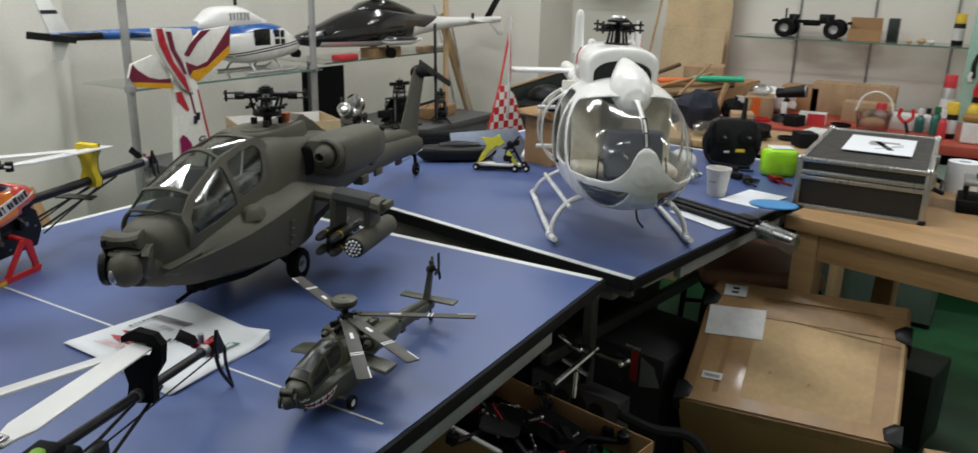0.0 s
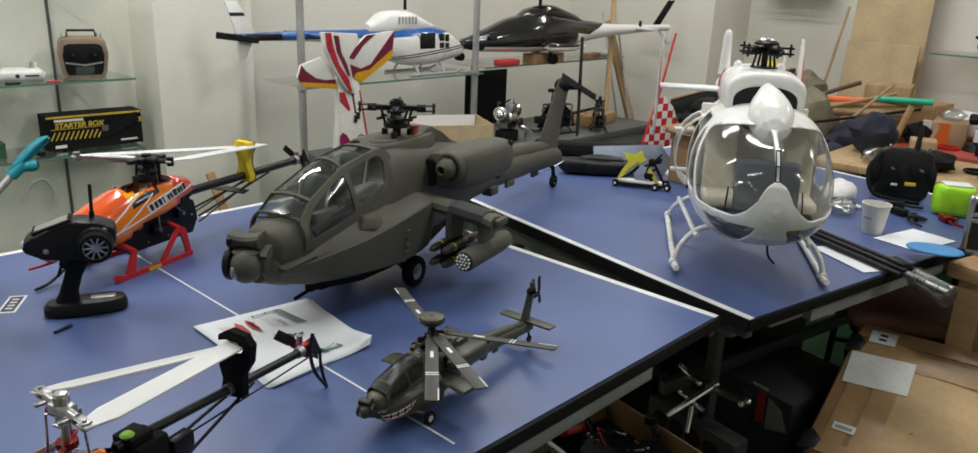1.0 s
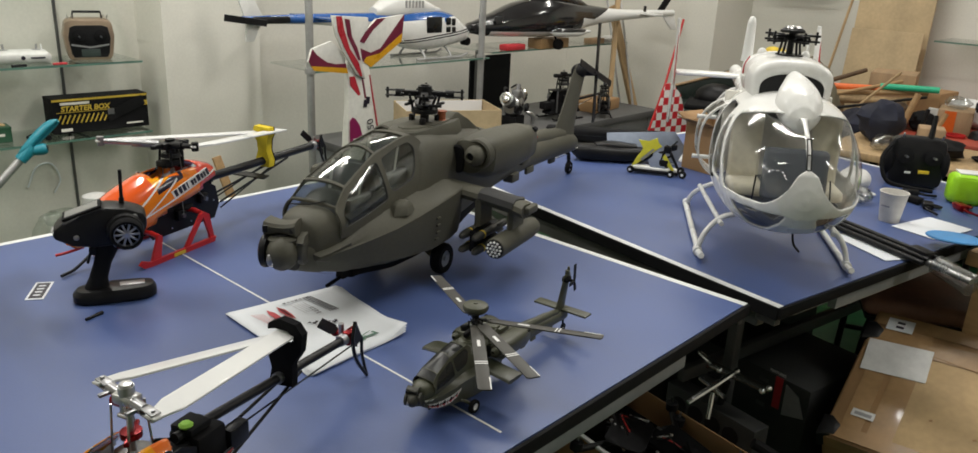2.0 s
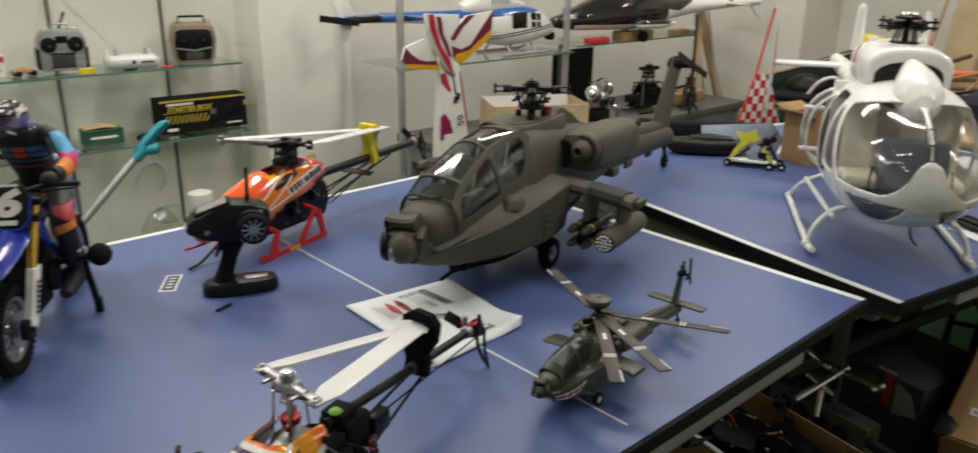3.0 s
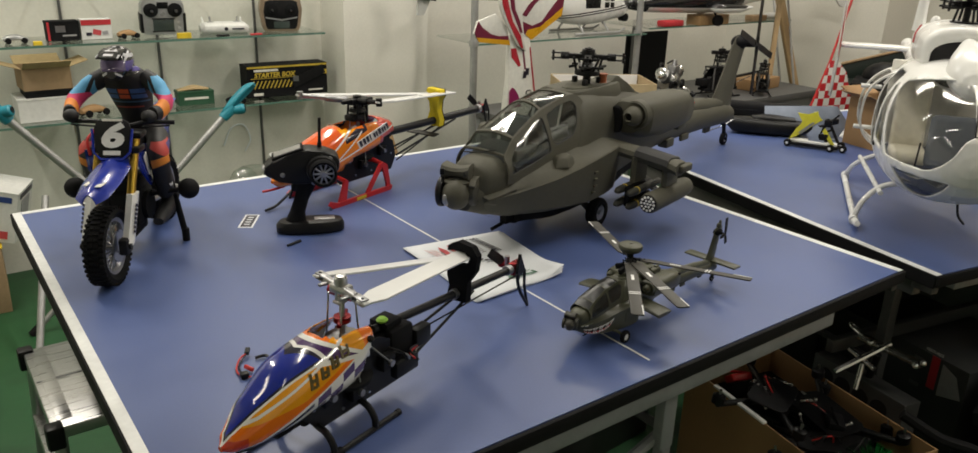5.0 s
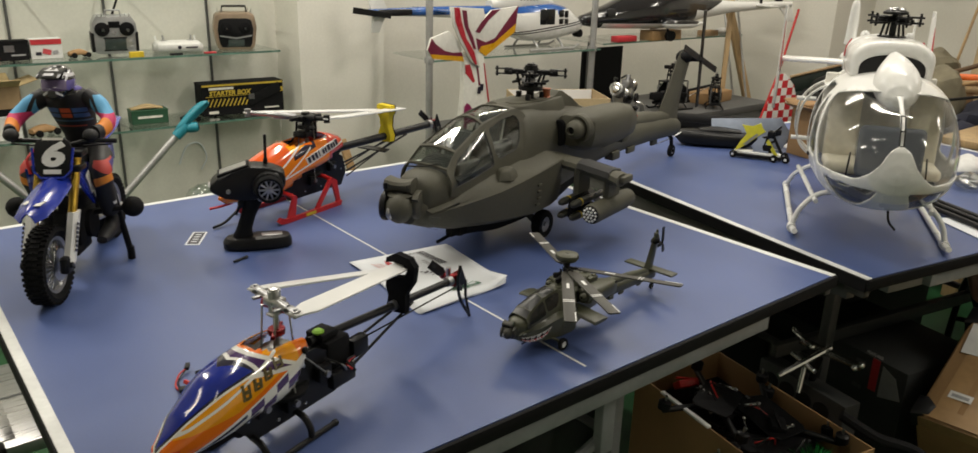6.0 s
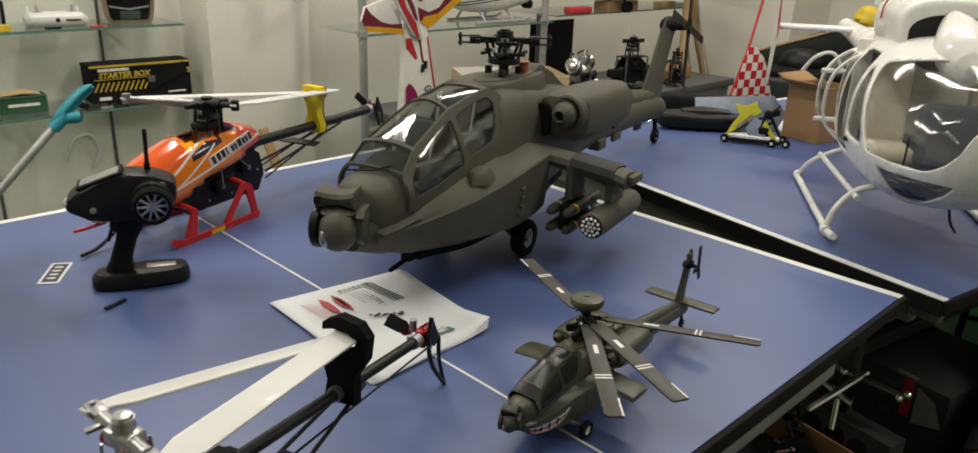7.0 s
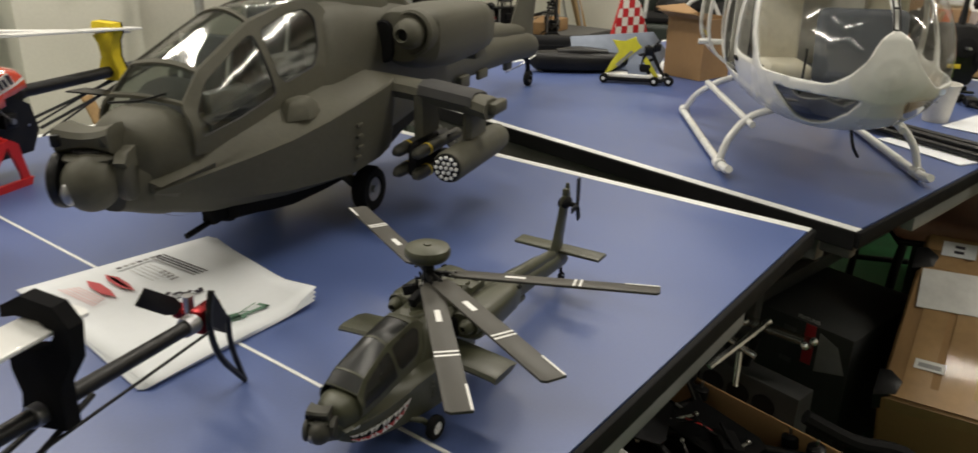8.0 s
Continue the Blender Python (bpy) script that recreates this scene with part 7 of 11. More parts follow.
def battery_lead():
    root = thing("battery_lead", "short red wire lead with black plugs lying on table", "cable", pose(-1.33, 0.36, TZ) @ Matrix.Scale(0.64, 4))
    part("wire", tube([(0.032, 0.085, 0.012), (0.008, 0.07, 0.008), (-0.014, 0.03, 0.004), (-0.012, -0.004, 0.004), (0.01, -0.02, 0.004), (0.04, -0.022, 0.004), (0.07, 0.0, 0.004), (0.075, 0.03, 0.006)], 0.0024, 8, 5), REDWIRE, root)
    part("wire", tube([(0.03, 0.083, 0.01), (0.0, 0.05, 0.004), (-0.01, 0.01, 0.006)], 0.0018, 8, 5), BLACK, root)
    part("plug", box((0.036, 0.09, 0.014), (0.012, 0.022, 0.01), 0.002, 2, (10, 0, -30)), BLACK, root)
    part("plug", box((-0.008, -0.008, 0.008), (0.02, 0.018, 0.014), 0.003), BLACK, root)
    part("red_connector", box((0.012, 0.014, 0.01), (0.008, 0.03, 0.01), 0.002, 2, (0, 20, 20)), REDSKID, root)
    part("heat_shrink", tube([(0.075, 0.03, 0.006), (0.07, 0.055, 0.008), (0.045, 0.06, 0.006)], 0.004, 8, 3), BLACK, root)


battery_lead()


def pen_cap(x, y, a):
    ob = tagged(part("marker_pen", join(rod((-0.018, 0, 0.003), (0.018, 0, 0.003), 0.003), rod((0.006, 0, 0.003), (0.02, 0, 0.003), 0.0035)), BLACK), "small black plastic pin lying on the table", "pin")
    ob.matrix_basis = pose(x, y, TZ, 0, 0, a)


pen_cap(-1.045, 0.835, 20)


# ---- wall shelves ----
GLASSSHELF = glassy("shelf_glass", (0.93, 0.96, 0.945), 0.05, 0.9)
GLASSEDGE = paint("glass_edge", (0.1, 0.19, 0.15), 0.2, vary=0.1, scale=10)
RAIL = paint("rail_dark", (0.1, 0.1, 0.1), 0.5, 0.3)
POLE = paint("zinc_pole", (0.42, 0.42, 0.42), 0.45, 0.6, vary=0.1, scale=10)
CARD = paint("cardboard", (0.36, 0.245, 0.14), 0.85, vary=0.12, scale=5, fine=70, bump=0.12, grain=(1, 6, 1))
CARDDARK = paint("brown_cardboard", (0.34, 0.2, 0.09), 0.7, vary=0.06, scale=3, fine=60, bump=0.08, grain=(1, 3, 1), wear=0.05)
CARDEDGE = paint("cardboard_tan", (0.5, 0.355, 0.19), 0.85, vary=0.1, scale=6)
WHITEBOX = paint("white_card", (0.66, 0.66, 0.64), 0.6, vary=0.06, scale=6)
SILVERPL = paint("silver_plastic", (0.4, 0.4, 0.4), 0.35, 0.4, vary=0.08, scale=14)
GOLDPL = paint("bronze_plastic", (0.32, 0.24, 0.17), 0.35, 0.3, vary=0.1, scale=14)
GREENBOX = paint("green_card", (0.02, 0.08, 0.04), 0.5, vary=0.1, scale=8)
TEAL = paint("teal_plastic", (0.02, 0.25, 0.33), 0.45, vary=0.08, scale=12)
WOOD = paint("pine_wood", (0.37, 0.23, 0.105), 0.5, vary=0.1, scale=3, fine=22, bump=0.08, grain=(16, 1, 16), wear=0.12)
WOODX = paint("pale_wood", (0.42, 0.29, 0.15), 0.6, vary=0.16, scale=3, fine=25, bump=0.08, grain=(14, 14, 1), wear=0.15)
SCREEN = paint("lcd_grey", (0.05, 0.065, 0.06), 0.2, vary=0.1, scale=10)
REDCARD = paint("red_card", (0.5, 0.03, 0.04), 0.5, vary=0.08, scale=8)

# pilasters
slab("pillar_1", (0.256, (2.7 + Y1) / 2, CEIL / 2), (0.46, Y1 - 2.7, CEIL), WALL, "grey white painted wall pillar", "pillar")
slab("pillar_2", ((3.2 + X1) / 2, (1.8 + Y1) / 2, CEIL / 2), (X1 - 3.2, Y1 - 1.8, CEIL), WALL, "grey white painted corner pillar", "pillar")


def glass_shelf(label, a, b, z, wall, depth, axis, brackets, group):
    """A glass shelf on brackets along a wall: from a to b along axis x or y."""
    root = thing("glass_shelf", label, "shelf", None, group)
    s = -1
    ln, mid = b - a, (a + b) / 2
    if axis == "x":
        part("glass_board", box((mid, wall - depth / 2, z - 0.004), (ln, depth, 0.008), 0.001, 1), GLASSSHELF, root)
        part("glass_front", box((mid, wall - depth - 0.0015, z - 0.004), (ln, 0.003, 0.0085)), GLASSEDGE, root)
        for x in brackets:
            part("bracket", sheet([(0, 0), (-depth * 0.8, 0), (-depth * 0.8, -0.006), (-0.03, -0.016), (0, -0.02)], 0.003, Matrix.Translation((x, wall - 0.012, z - 0.0085)) @ Matrix.Rotation(radians(90), 4, "Z") @ Matrix.Rotation(radians(90), 4, "X")), RAIL, root)
    else:
        part("glass_board", box((wall - depth / 2, mid, z - 0.004), (depth, ln, 0.008), 0.001, 1), GLASSSHELF, root)
        part("glass_front", box((wall - depth - 0.0015, mid, z - 0.004), (0.003, ln, 0.0085)), GLASSEDGE, root)
        for y in brackets:
            part("bracket", sheet([(0, 0), (-depth * 0.8, 0), (-depth * 0.8, -0.006), (-0.03, -0.016), (0, -0.02)], 0.003, Matrix.Translation((wall - 0.012, y, z - 0.0085)) @ Matrix.Rotation(radians(90), 4, "X")), RAIL, root)
    return root


RX = (-1.93, -1.52, -1.11, -0.745, -0.307)
for x in RX:
    tagged(part("shelf_rail", box((x, Y1 - 0.006, 1.2), (0.01, 0.012, 2.2), 0.002, 1), RAIL), "dark slotted metal shelf rail on the wall", "shelf rail", "shelf rails")
glass_shelf("clear glass wall shelf on dark brackets", -2.3, -0.085, 0.978, Y1, 0.28, "x", RX, "north wall shelves")
glass_shelf("clear glass wall shelf on dark brackets", -2.3, -0.07, 0.682, Y1, 0.28, "x", RX, "north wall shelves")
glass_shelf("clear glass wall shelf on dark brackets", -2.3, -0.085, 1.32, Y1, 0.28, "x", RX, "north wall shelves")


def carton(name, label, c, s, turn=0, mat=None, bevel=0.003, group=""):
    """A closed carton with a taped top seam and flaps."""
    root = thing(name, label, "box", pose(c[0], c[1], c[2], 0, 0, turn), group)
    x, y, z = s
    part("body", box((0, 0, z / 2), (x, y, z), bevel), mat or CARD, root)
    part("flap", box((0, y / 4 + 0.0005, z + 0.001), (x - 0.004, y / 2 - 0.003, 0.002)), mat or CARD, root)
    part("flap", box((0, -y / 4 - 0.0005, z + 0.001), (x - 0.004, y / 2 - 0.003, 0.002)), mat or CARD, root)
    return root


def open_carton(name, label, c, s, turn=0, mat=None, flaps=(1, 1, 1, 1), spread=50, group="", tilt=None):
    """An open carton: four thin walls, a floor and bent flaps."""
    m = pose(c[0], c[1], c[2], *(tilt or (0, 0)), turn)
    root = thing(name, label, "box", m, group)
    x, y, z = s
    mat = mat or CARD
    t = 0.004
    part("floor_panel", box((0, 0, t / 2), (x - 2 * t, y - 2 * t, t)), mat, root)
    for sx, sy in ((1, 0), (-1, 0), (0, 1), (0, -1)):
        size = (t, y, z) if sx else (x - 2 * t - 0.001, t, z)
        part("side_panel", box((sx * (x - t) / 2, sy * (y - t) / 2, z / 2), size, 0.0008, 1), mat, root)
    for k, (sx, sy) in enumerate(((1, 0), (-1, 0), (0, 1), (0, -1))):
        if not flaps[k]:
            continue
        ln, w = (x if sx == 0 else y) * 0.98, (y if sx == 0 else x) * 0.42
        q = Matrix.Translation((sx * x / 2, sy * y / 2, z)) @ Matrix.Rotation(math.atan2(sy, sx), 4, "Z") @ Matrix.Rotation(radians(-(90 - spread) + random.uniform(-12, 12)), 4, "Y")
        part("flap", place(box((0, 0, w / 2), (0.0035, ln, w), 0.0008, 1), q), CARDEDGE if mat is CARD else mat, root)
    return root


def tray_transmitter(name, label, c, turn, body_mat, tall=True):
    """A two-stick radio transmitter seen from the front."""
    root = thing(name, label, "radio transmitter", pose(*c, 8, 0, turn) @ Matrix.Scale(0.9, 4))
    out = [(-0.09, 0.0), (-0.07, -0.008), (0.07, -0.008), (0.09, 0.0), (0.098, 0.06), (0.094, 0.13), (0.075, 0.165), (-0.075, 0.165), (-0.094, 0.13), (-0.098, 0.06)]
    q = Matrix.Rotation(radians(90), 4, "X")
    body = part("body", place(sheet(out, 0.05, None, 0.008), q @ Matrix.Translation((0, 0.008, 0))), body_mat, root)
    for sx in (1, -1):
        g = part("stick_gate", lathe([(0, 0), (0.03, 0), (0.032, 0.004), (0.026, 0.006), (0, 0.006)], (sx * 0.052, -0.025, 0.115), (0, -1, 0), 22), BLACK, root)
        part("stick", join(rod((sx * 0.052, -0.03, 0.115), (sx * 0.052, -0.062, 0.117), 0.003), rod((sx * 0.052, -0.055, 0.117), (sx * 0.052, -0.066, 0.117), 0.006)), STEEL, g)
        part("rubber_grip", box((sx * 0.092, -0.0, 0.055), (0.016, 0.053, 0.09), 0.006), BLACK, body)
        for k in range(3):
            part("toggle_switch", rod((sx * (0.03 + 0.018 * k), -0.02, 0.17), (sx * (0.03 + 0.018 * k), -0.034, 0.186), 0.0022), STEEL, body)
    part("screen", box((0, -0.026, 0.046), (0.09, 0.004, 0.05), 0.001), SCREEN, body)
    part("screen_rim", join(box((0, -0.0255, 0.075), (0.1, 0.004, 0.006), 0.001), box((0, -0.0255, 0.018), (0.1, 0.004, 0.006), 0.001)), BLACK, body)
    part("button", join(*[lathe([(0, 0), (0.008, 0), (0.008, 0.004), (0, 0.005)], (0.068, -0.025, z), (0, -1, 0), 12) for z in (0.03, 0.055)]), SILVERPL, body)
    part("top_panel", box((0, -0.024, 0.135), (0.05, 0.006, 0.03), 0.003), BLACK, body)
    part("carry_handle", tube([(-0.035, 0, 0.168), (-0.03, 0, 0.195), (0.03, 0, 0.195), (0.035, 0, 0.168)], 0.004, 8), SILVERPL, body)
    part("aerial", rod((0.0, 0.02, 0.165), (0.03, 0.025, 0.24), 0.005), BLACK, body)
    return root


def bronze_transmitter():
    root = thing("radio_transmitter", "bronze and black radio transmitter with carry bar on glass shelf", "radio transmitter", pose(-0.24, 2.8, 0.9785, 6, 0, -14))
    out = [(-0.085, 0.02), (-0.075, 0.0), (0.075, 0.0), (0.085, 0.02), (0.095, 0.1), (0.085, 0.155), (0.06, 0.165), (-0.06, 0.165), (-0.085, 0.155), (-0.095, 0.1)]
    q = Matrix.Rotation(radians(90), 4, "X")
    b = part("body", place(sheet(out, 0.06, None, 0.01), q), GOLDPL, root)
    part("front_panel", place(sheet([(x * 0.82, 0.075 + (y - 0.08) * 0.78) for x, y in out], 0.01, None, 0.003), q @ Matrix.Translation((0, 0, 0.028))), BLACK, b)
    for sx in (1, -1):
        part("stick_gate", lathe([(0, 0), (0.022, 0), (0.024, 0.003), (0.018, 0.005), (0, 0.005)], (sx * 0.04, -0.033, 0.1), (0, -1, 0), 18), BLACKMAT, b)
        part("stick", rod((sx * 0.04, -0.03, 0.1), (sx * 0.04, -0.06, 0.1), 0.003), STEEL, b)
    part("trim_band", place(sheet([(-0.07, 0.062), (0, 0.05), (0.07, 0.062), (0.07, 0.068), (0, 0.057), (-0.07, 0.068)], 0.006), q @ Matrix.Translation((0, 0, 0.032))), SILVERPL, b)
    part("screen", box((0, -0.034, 0.032), (0.07, 0.003, 0.03), 0.001), SCREEN, b)
    part("carry_bar", tube([(-0.055, 0, 0.16), (-0.05, 0, 0.19), (0.05, 0, 0.19), (0.055, 0, 0.16)], 0.005, 8), BLACK, b)
    for x in (-0.07, -0.055, 0.055, 0.07):
        part("toggle_switch", rod((x, -0.01, 0.163), (x * 1.05, -0.02, 0.182), 0.002), STEEL, b)


tray_transmitter("radio_transmitter", "silver and black two-stick radio transmitter on glass shelf", (-0.755, 2.8, 0.9865), -6, SILVERPL)
bronze_transmitter()


def white_controller():
    root = thing("drone_controller", "flat white drone controller with two sticks on shelf", "controller", pose(-0.5, 2.8, 0.9785, 0, 0, -10))
    part("body", hull([(-0.1, 0.022, 0.04, 0.012, 0.018, 2.6), (-0.085, 0.026, 0.06, 0.02, 0.026, 3), (0.0, 0.026, 0.065, 0.022, 0.026, 3), (0.085, 0.026, 0.06, 0.02, 0.026, 3), (0.1, 0.022, 0.04, 0.012, 0.018, 2.6)], 22, 4), WHITEBOX, root)
    for sx in (1, -1):
        part("stick", join(rod((sx * 0.055, 0, 0.046), (sx * 0.058, 0, 0.07), 0.004), lathe([(0, 0), (0.014, 0), (0.016, 0.004), (0, 0.006)], (sx * 0.055, 0, 0.045), (0, 0, 1), 16)), SILVERPL, root)
        part("aerial", rod((sx * 0.08, 0.04, 0.04), (sx * 0.082, 0.06, 0.06), 0.004), WHITEBOX, root)
    part("print_bar", box((0.05, -0.0652, 0.024), (0.05, 0.002, 0.006)), INK_MAT, root)
    part("power_button", lathe([(0, 0), (0.008, 0), (0.007, 0.003), (0, 0.003)], (0.0, -0.0645, 0.024), (0, -1, 0), 12), INK_MAT, root)


white_controller()


def print_box(label, c, s, turn, base, prints, name="product_box", group=""):
    """A printed cardboard box; prints: (x, z, w, h, angle, material) on its front."""
    root = thing(name, label, "box", pose(*c, 0, 0, turn), group)
    x, y, z = s
    part("body", box((0, 0, z / 2), s, 0.0015, 1), base, root)
    part("lid_edge", box((0, 0, z - 0.004), (x + 0.002, y + 0.002, 0.009), 0.001, 1), base, root)
    for k, (px, pz, w, h, a, m) in enumerate(prints):
        part("print_patch", box((px, -y / 2 - 0.0012 - 0.0004 * k, pz), (w, 0.001, h), 0, 1, (0, a, 0)), m, root)
    return root


BLUEINK = paint("blue_print", (0.02, 0.05, 0.2), 0.6, bump=0)
YEL = paint("yellow_print", (0.6, 0.42, 0.05), 0.5, bump=0)
st = print_box("black starter box carton with yellow stripes on glass shelf", (-0.245, 2.83, 0.6825), (0.44, 0.12, 0.165), -3, BLACKMAT, [
    (-0.075, 0.1, 0.255, 0.003, 0, YEL), (0.0, 0.158, 0.436, 0.01, 0, YEL), (0.205, 0.118, 0.025, 0.024, 0, YEL), (-0.165, 0.018, 0.05, 0.014, 0, PALE_MAT), (0.15, 0.024, 0.08, 0.008, 0, PALE_MAT),
    *[(-0.195 + 0.021 * k, 0.068, 0.006, 0.045, 28, YEL) for k in range(11)], (0.11, 0.1, 0.19, 0.05, -22, CARBON), (0.04, 0.09, 0.03, 0.028, 0, GREYMET)])
st.matrix_basis = pose(-0.225, 2.83, 0.6825, 0, 0, -3) @ Matrix.Scale(0.87, 4)
words("STARTER BOX", 0.034, Matrix.Translation((-0.075, -0.0675, 0.117)) @ Matrix.Rotation(radians(90), 4, "X"), YEL, st, "lettering", 0.0004, 0.0012, 0.15)
part("print_patch", box((-0.12, -0.067, 0.142), (0.13, 0.001, 0.012)), PALE_MAT, st)
print_box("small black printed product box on glass shelf", (-1.135, 2.8, 0.9785), (0.115, 0.05, 0.075), 2, BLACKMAT, [(-0.01, 0.045, 0.035, 0.025, 0, GREYMET), (-0.052, 0.037, 0.008, 0.07, 0, REDCARD), (0.02, 0.02, 0.05, 0.006, 0, GREYINK)])
print_box("small white and red printed product box on shelf", (-1.015, 2.8, 0.9785), (0.112, 0.05, 0.078), 0, WHITEBOX, [(0.0, 0.066, 0.11, 0.02, 0, REDCARD), (0.0, 0.028, 0.03, 0.02, 15, REDINK), (0.03, 0.025, 0.02, 0.014, -10, GREYINK), (-0.03, 0.022, 0.02, 0.012, 0, INK_MAT)])
open_carton("open_box", "small open brown carton with raised flaps on shelf", (-1.225, 2.8, 0.802), (0.17, 0.14, 0.085), 3, CARD, (1, 1, 1, 1), 155)
print_box("thin black plastic tray box under a carton", (-1.22, 2.8, 0.776), (0.17, 0.15, 0.024), 0, BLACKMAT, [])
print_box("plain white cardboard box on lower glass shelf", (-1.245, 2.8, 0.6825), (0.185, 0.16, 0.092), 0, WHITEBOX, [])
gb = print_box("dark green printed box with pale lid on shelf", (-0.655, 2.8, 0.6825), (0.15, 0.08, 0.06), -4, GREENBOX, [(0.0, 0.03, 0.1, 0.01, 0, PALE_MAT)])
part("loose_paper", hull([(-0.07, 0.062, 0.02, 0.004, 0.004, 3), (0.0, 0.07, 0.035, 0.01, 0.008, 2.5), (0.06, 0.062, 0.02, 0.004, 0.004, 3)], 12, 3), CARDEDGE, gb)


def oddment(name, label, c, bits, category="part"):
    """A small assembled thing from shaped bits: (bmesh, material, part name)."""
    root = thing(name, label, category, pose(*c))
    for bm, mat, nm in bits:
        part(nm, bm, mat, root)
    return root


def toy_car(c, turn, body, label, k=1.0):
    root = thing("toy_car", label, "toy car", pose(*c, 0, 0, turn))
    part("shell", place(hull([(0.07, 0.022, 0.02, 0.006, 0.008, 2.6), (0.05, 0.026, 0.03, 0.012, 0.01, 2.8), (0.01, 0.03, 0.032, 0.026, 0.012, 2.6), (-0.04, 0.03, 0.03, 0.022, 0.012, 2.6), (-0.07, 0.028, 0.024, 0.012, 0.01, 2.6)], 18, 3), Matrix.Scale(k, 4)), body, root)
    for x in (0.045, -0.045):
        for sy in (1, -1):
            part("wheel", place(lathe([(0, -0.008), (0.015, -0.008), (0.018, -0.004), (0.018, 0.004), (0.015, 0.008), (0, 0.008)], (x, sy * 0.032, 0.018), (0, 1, 0), 16), Matrix.Scale(k, 4)), RUBBER, root)


toy_car((-0.9, 2.77, 0.9785), 10, CARDDARK, "small dark brown toy car on glass shelf", 0.6)
toy_car((-1.3, 2.77, 0.9785), 0, SILVERPL, "small silver toy car on glass shelf", 0.6)
toy_car((-1.07, 2.75, 0.6825), 20, CARDDARK, "small brown toy car on lower glass shelf", 0.8)
toy_car((-0.5, 2.72, 0.6825), 5, BLACKMAT, "small black toy car on lower glass shelf", 0.6)
for (x, y, z, sx, sz, m, lab) in ((-0.705, 2.675, 0.9785, 0.055, 0.022, "o", "orange price tag lying on glass shelf"), (-0.545, 2.675, 0.9785, 0.05, 0.008, "b", "small black tag lying on glass shelf"), (-0.4, 2.675, 0.9785, 0.05, 0.006, "r", "red price tag lying on glass shelf"), (-1.24, 2.675, 0.9785, 0.03, 0.014, "o", "orange price tag lying on glass shelf"), (-0.87, 2.68, 0.6825, 0.05, 0.008, "w", "white price tag lying on glass shelf")):
    tagged(part("price_tag", box((x, y + 0.012, z + sz / 2), (sx, 0.018, sz), 0.001, 1), {"o": YELLOWMARK, "b": BLACK, "r": REDMARK, "w": PAPER}[m]), lab, "price tag", "price tags")


# crutches leaning on the wall
def crutch(label, foot, top, swing):
    root = thing("crutch", label, "crutch", None, "pair of crutches")
    a, b = Vector(foot), Vector(top)
    way = (b - a).normalized()
    grip = a.lerp(b, 0.88)
    part("tube", rod(a, grip, 0.011), POLE, root)
    part("upper_tube", rod(a.lerp(b, 0.3), grip, 0.0135), POLE, root)
    part("rubber_foot", rod(a, a + way * 0.045, 0.018, 0.015), RUBBER, root)
    side = Vector((1, -0.5, 0)).normalized()
    part("hand_grip", tube([grip + way * 0.012, grip + way * 0.016 + side * 0.03, grip + way * 0.022 + side * 0.05], [0.016, 0.017, 0.018, 0.019, 0.02, 0.02, 0.02, 0.019, 0.014], 14, 4), TEAL, root, "teal moulded hand grip")
    part("grip_plug", rod(grip + way * 0.022 + side * 0.048, grip + way * 0.0225 + side * 0.0525, 0.011), BLACK, root)
    part("collar", rod(grip - way * 0.03, grip + way * 0.03, 0.019, 0.023, 18), TEAL, root)
    part("arm_cuff", skin([[grip + way * h + side * (r * math.cos(t) * 0.8 - 0.006 + bend) + side.cross(way) * r * math.sin(t) for t in (math.pi * (0.35 + 1.3 * i / 14) for i in range(15))] for h, r, bend in ((-0.01, 0.023, 0), (0.03, 0.031, 0), (0.07, 0.036, 0), (0.11, 0.038, 0.002), (0.135, 0.035, 0.004), (0.147, 0.027, 0.005), (0.152, 0.014, 0.005))], False, False), TEAL, root, "teal open forearm cuff").modifiers.new("thickness", "SOLIDIFY").thickness = 0.007
    return root


crutch("grey aluminium crutch with teal grip leaning behind table", (-1.46, 2.3, 0.0), (-0.574, 2.3, 0.841), -1)
crutch("grey aluminium crutch with teal grip leaning behind table", (-0.78, 2.3, 0.0), (-1.519, 2.3, 0.92), 1)

# below the shelves
pb = print_box("tilted white carton with blue printed pictures on a box", (0, 0, 0), (0.34, 0.2, 0.2), 0, WHITEBOX, [(0.02, 0.17, 0.26, 0.022, 0, BLUEINK), (-0.03, 0.08, 0.2, 0.09, 0, BLUEINK), (0.12, 0.03, 0.05, 0.03, 0, REDINK)], "picture_box")
pb.matrix_basis = pose(-1.56, 2.72, 0.302, 0, 13, -22)
part("side_picture", box((0.1715, 0.0, 0.11), (0.002, 0.1, 0.1)), GREYINK, pb)
part("side_picture", box((0.172, 0.0, 0.18), (0.002, 0.15, 0.018)), INK_MAT, pb)
kb = carton("storage_box", "brown carton with orange tape beneath the wall shelves", (-1.69, 2.72, 0.0), (0.42, 0.32, 0.26), -4, CARD)
part("tape_band", box((0.17, -0.13, 0.262), (0.09, 0.06, 0.004)), YELLOWMARK, kb)
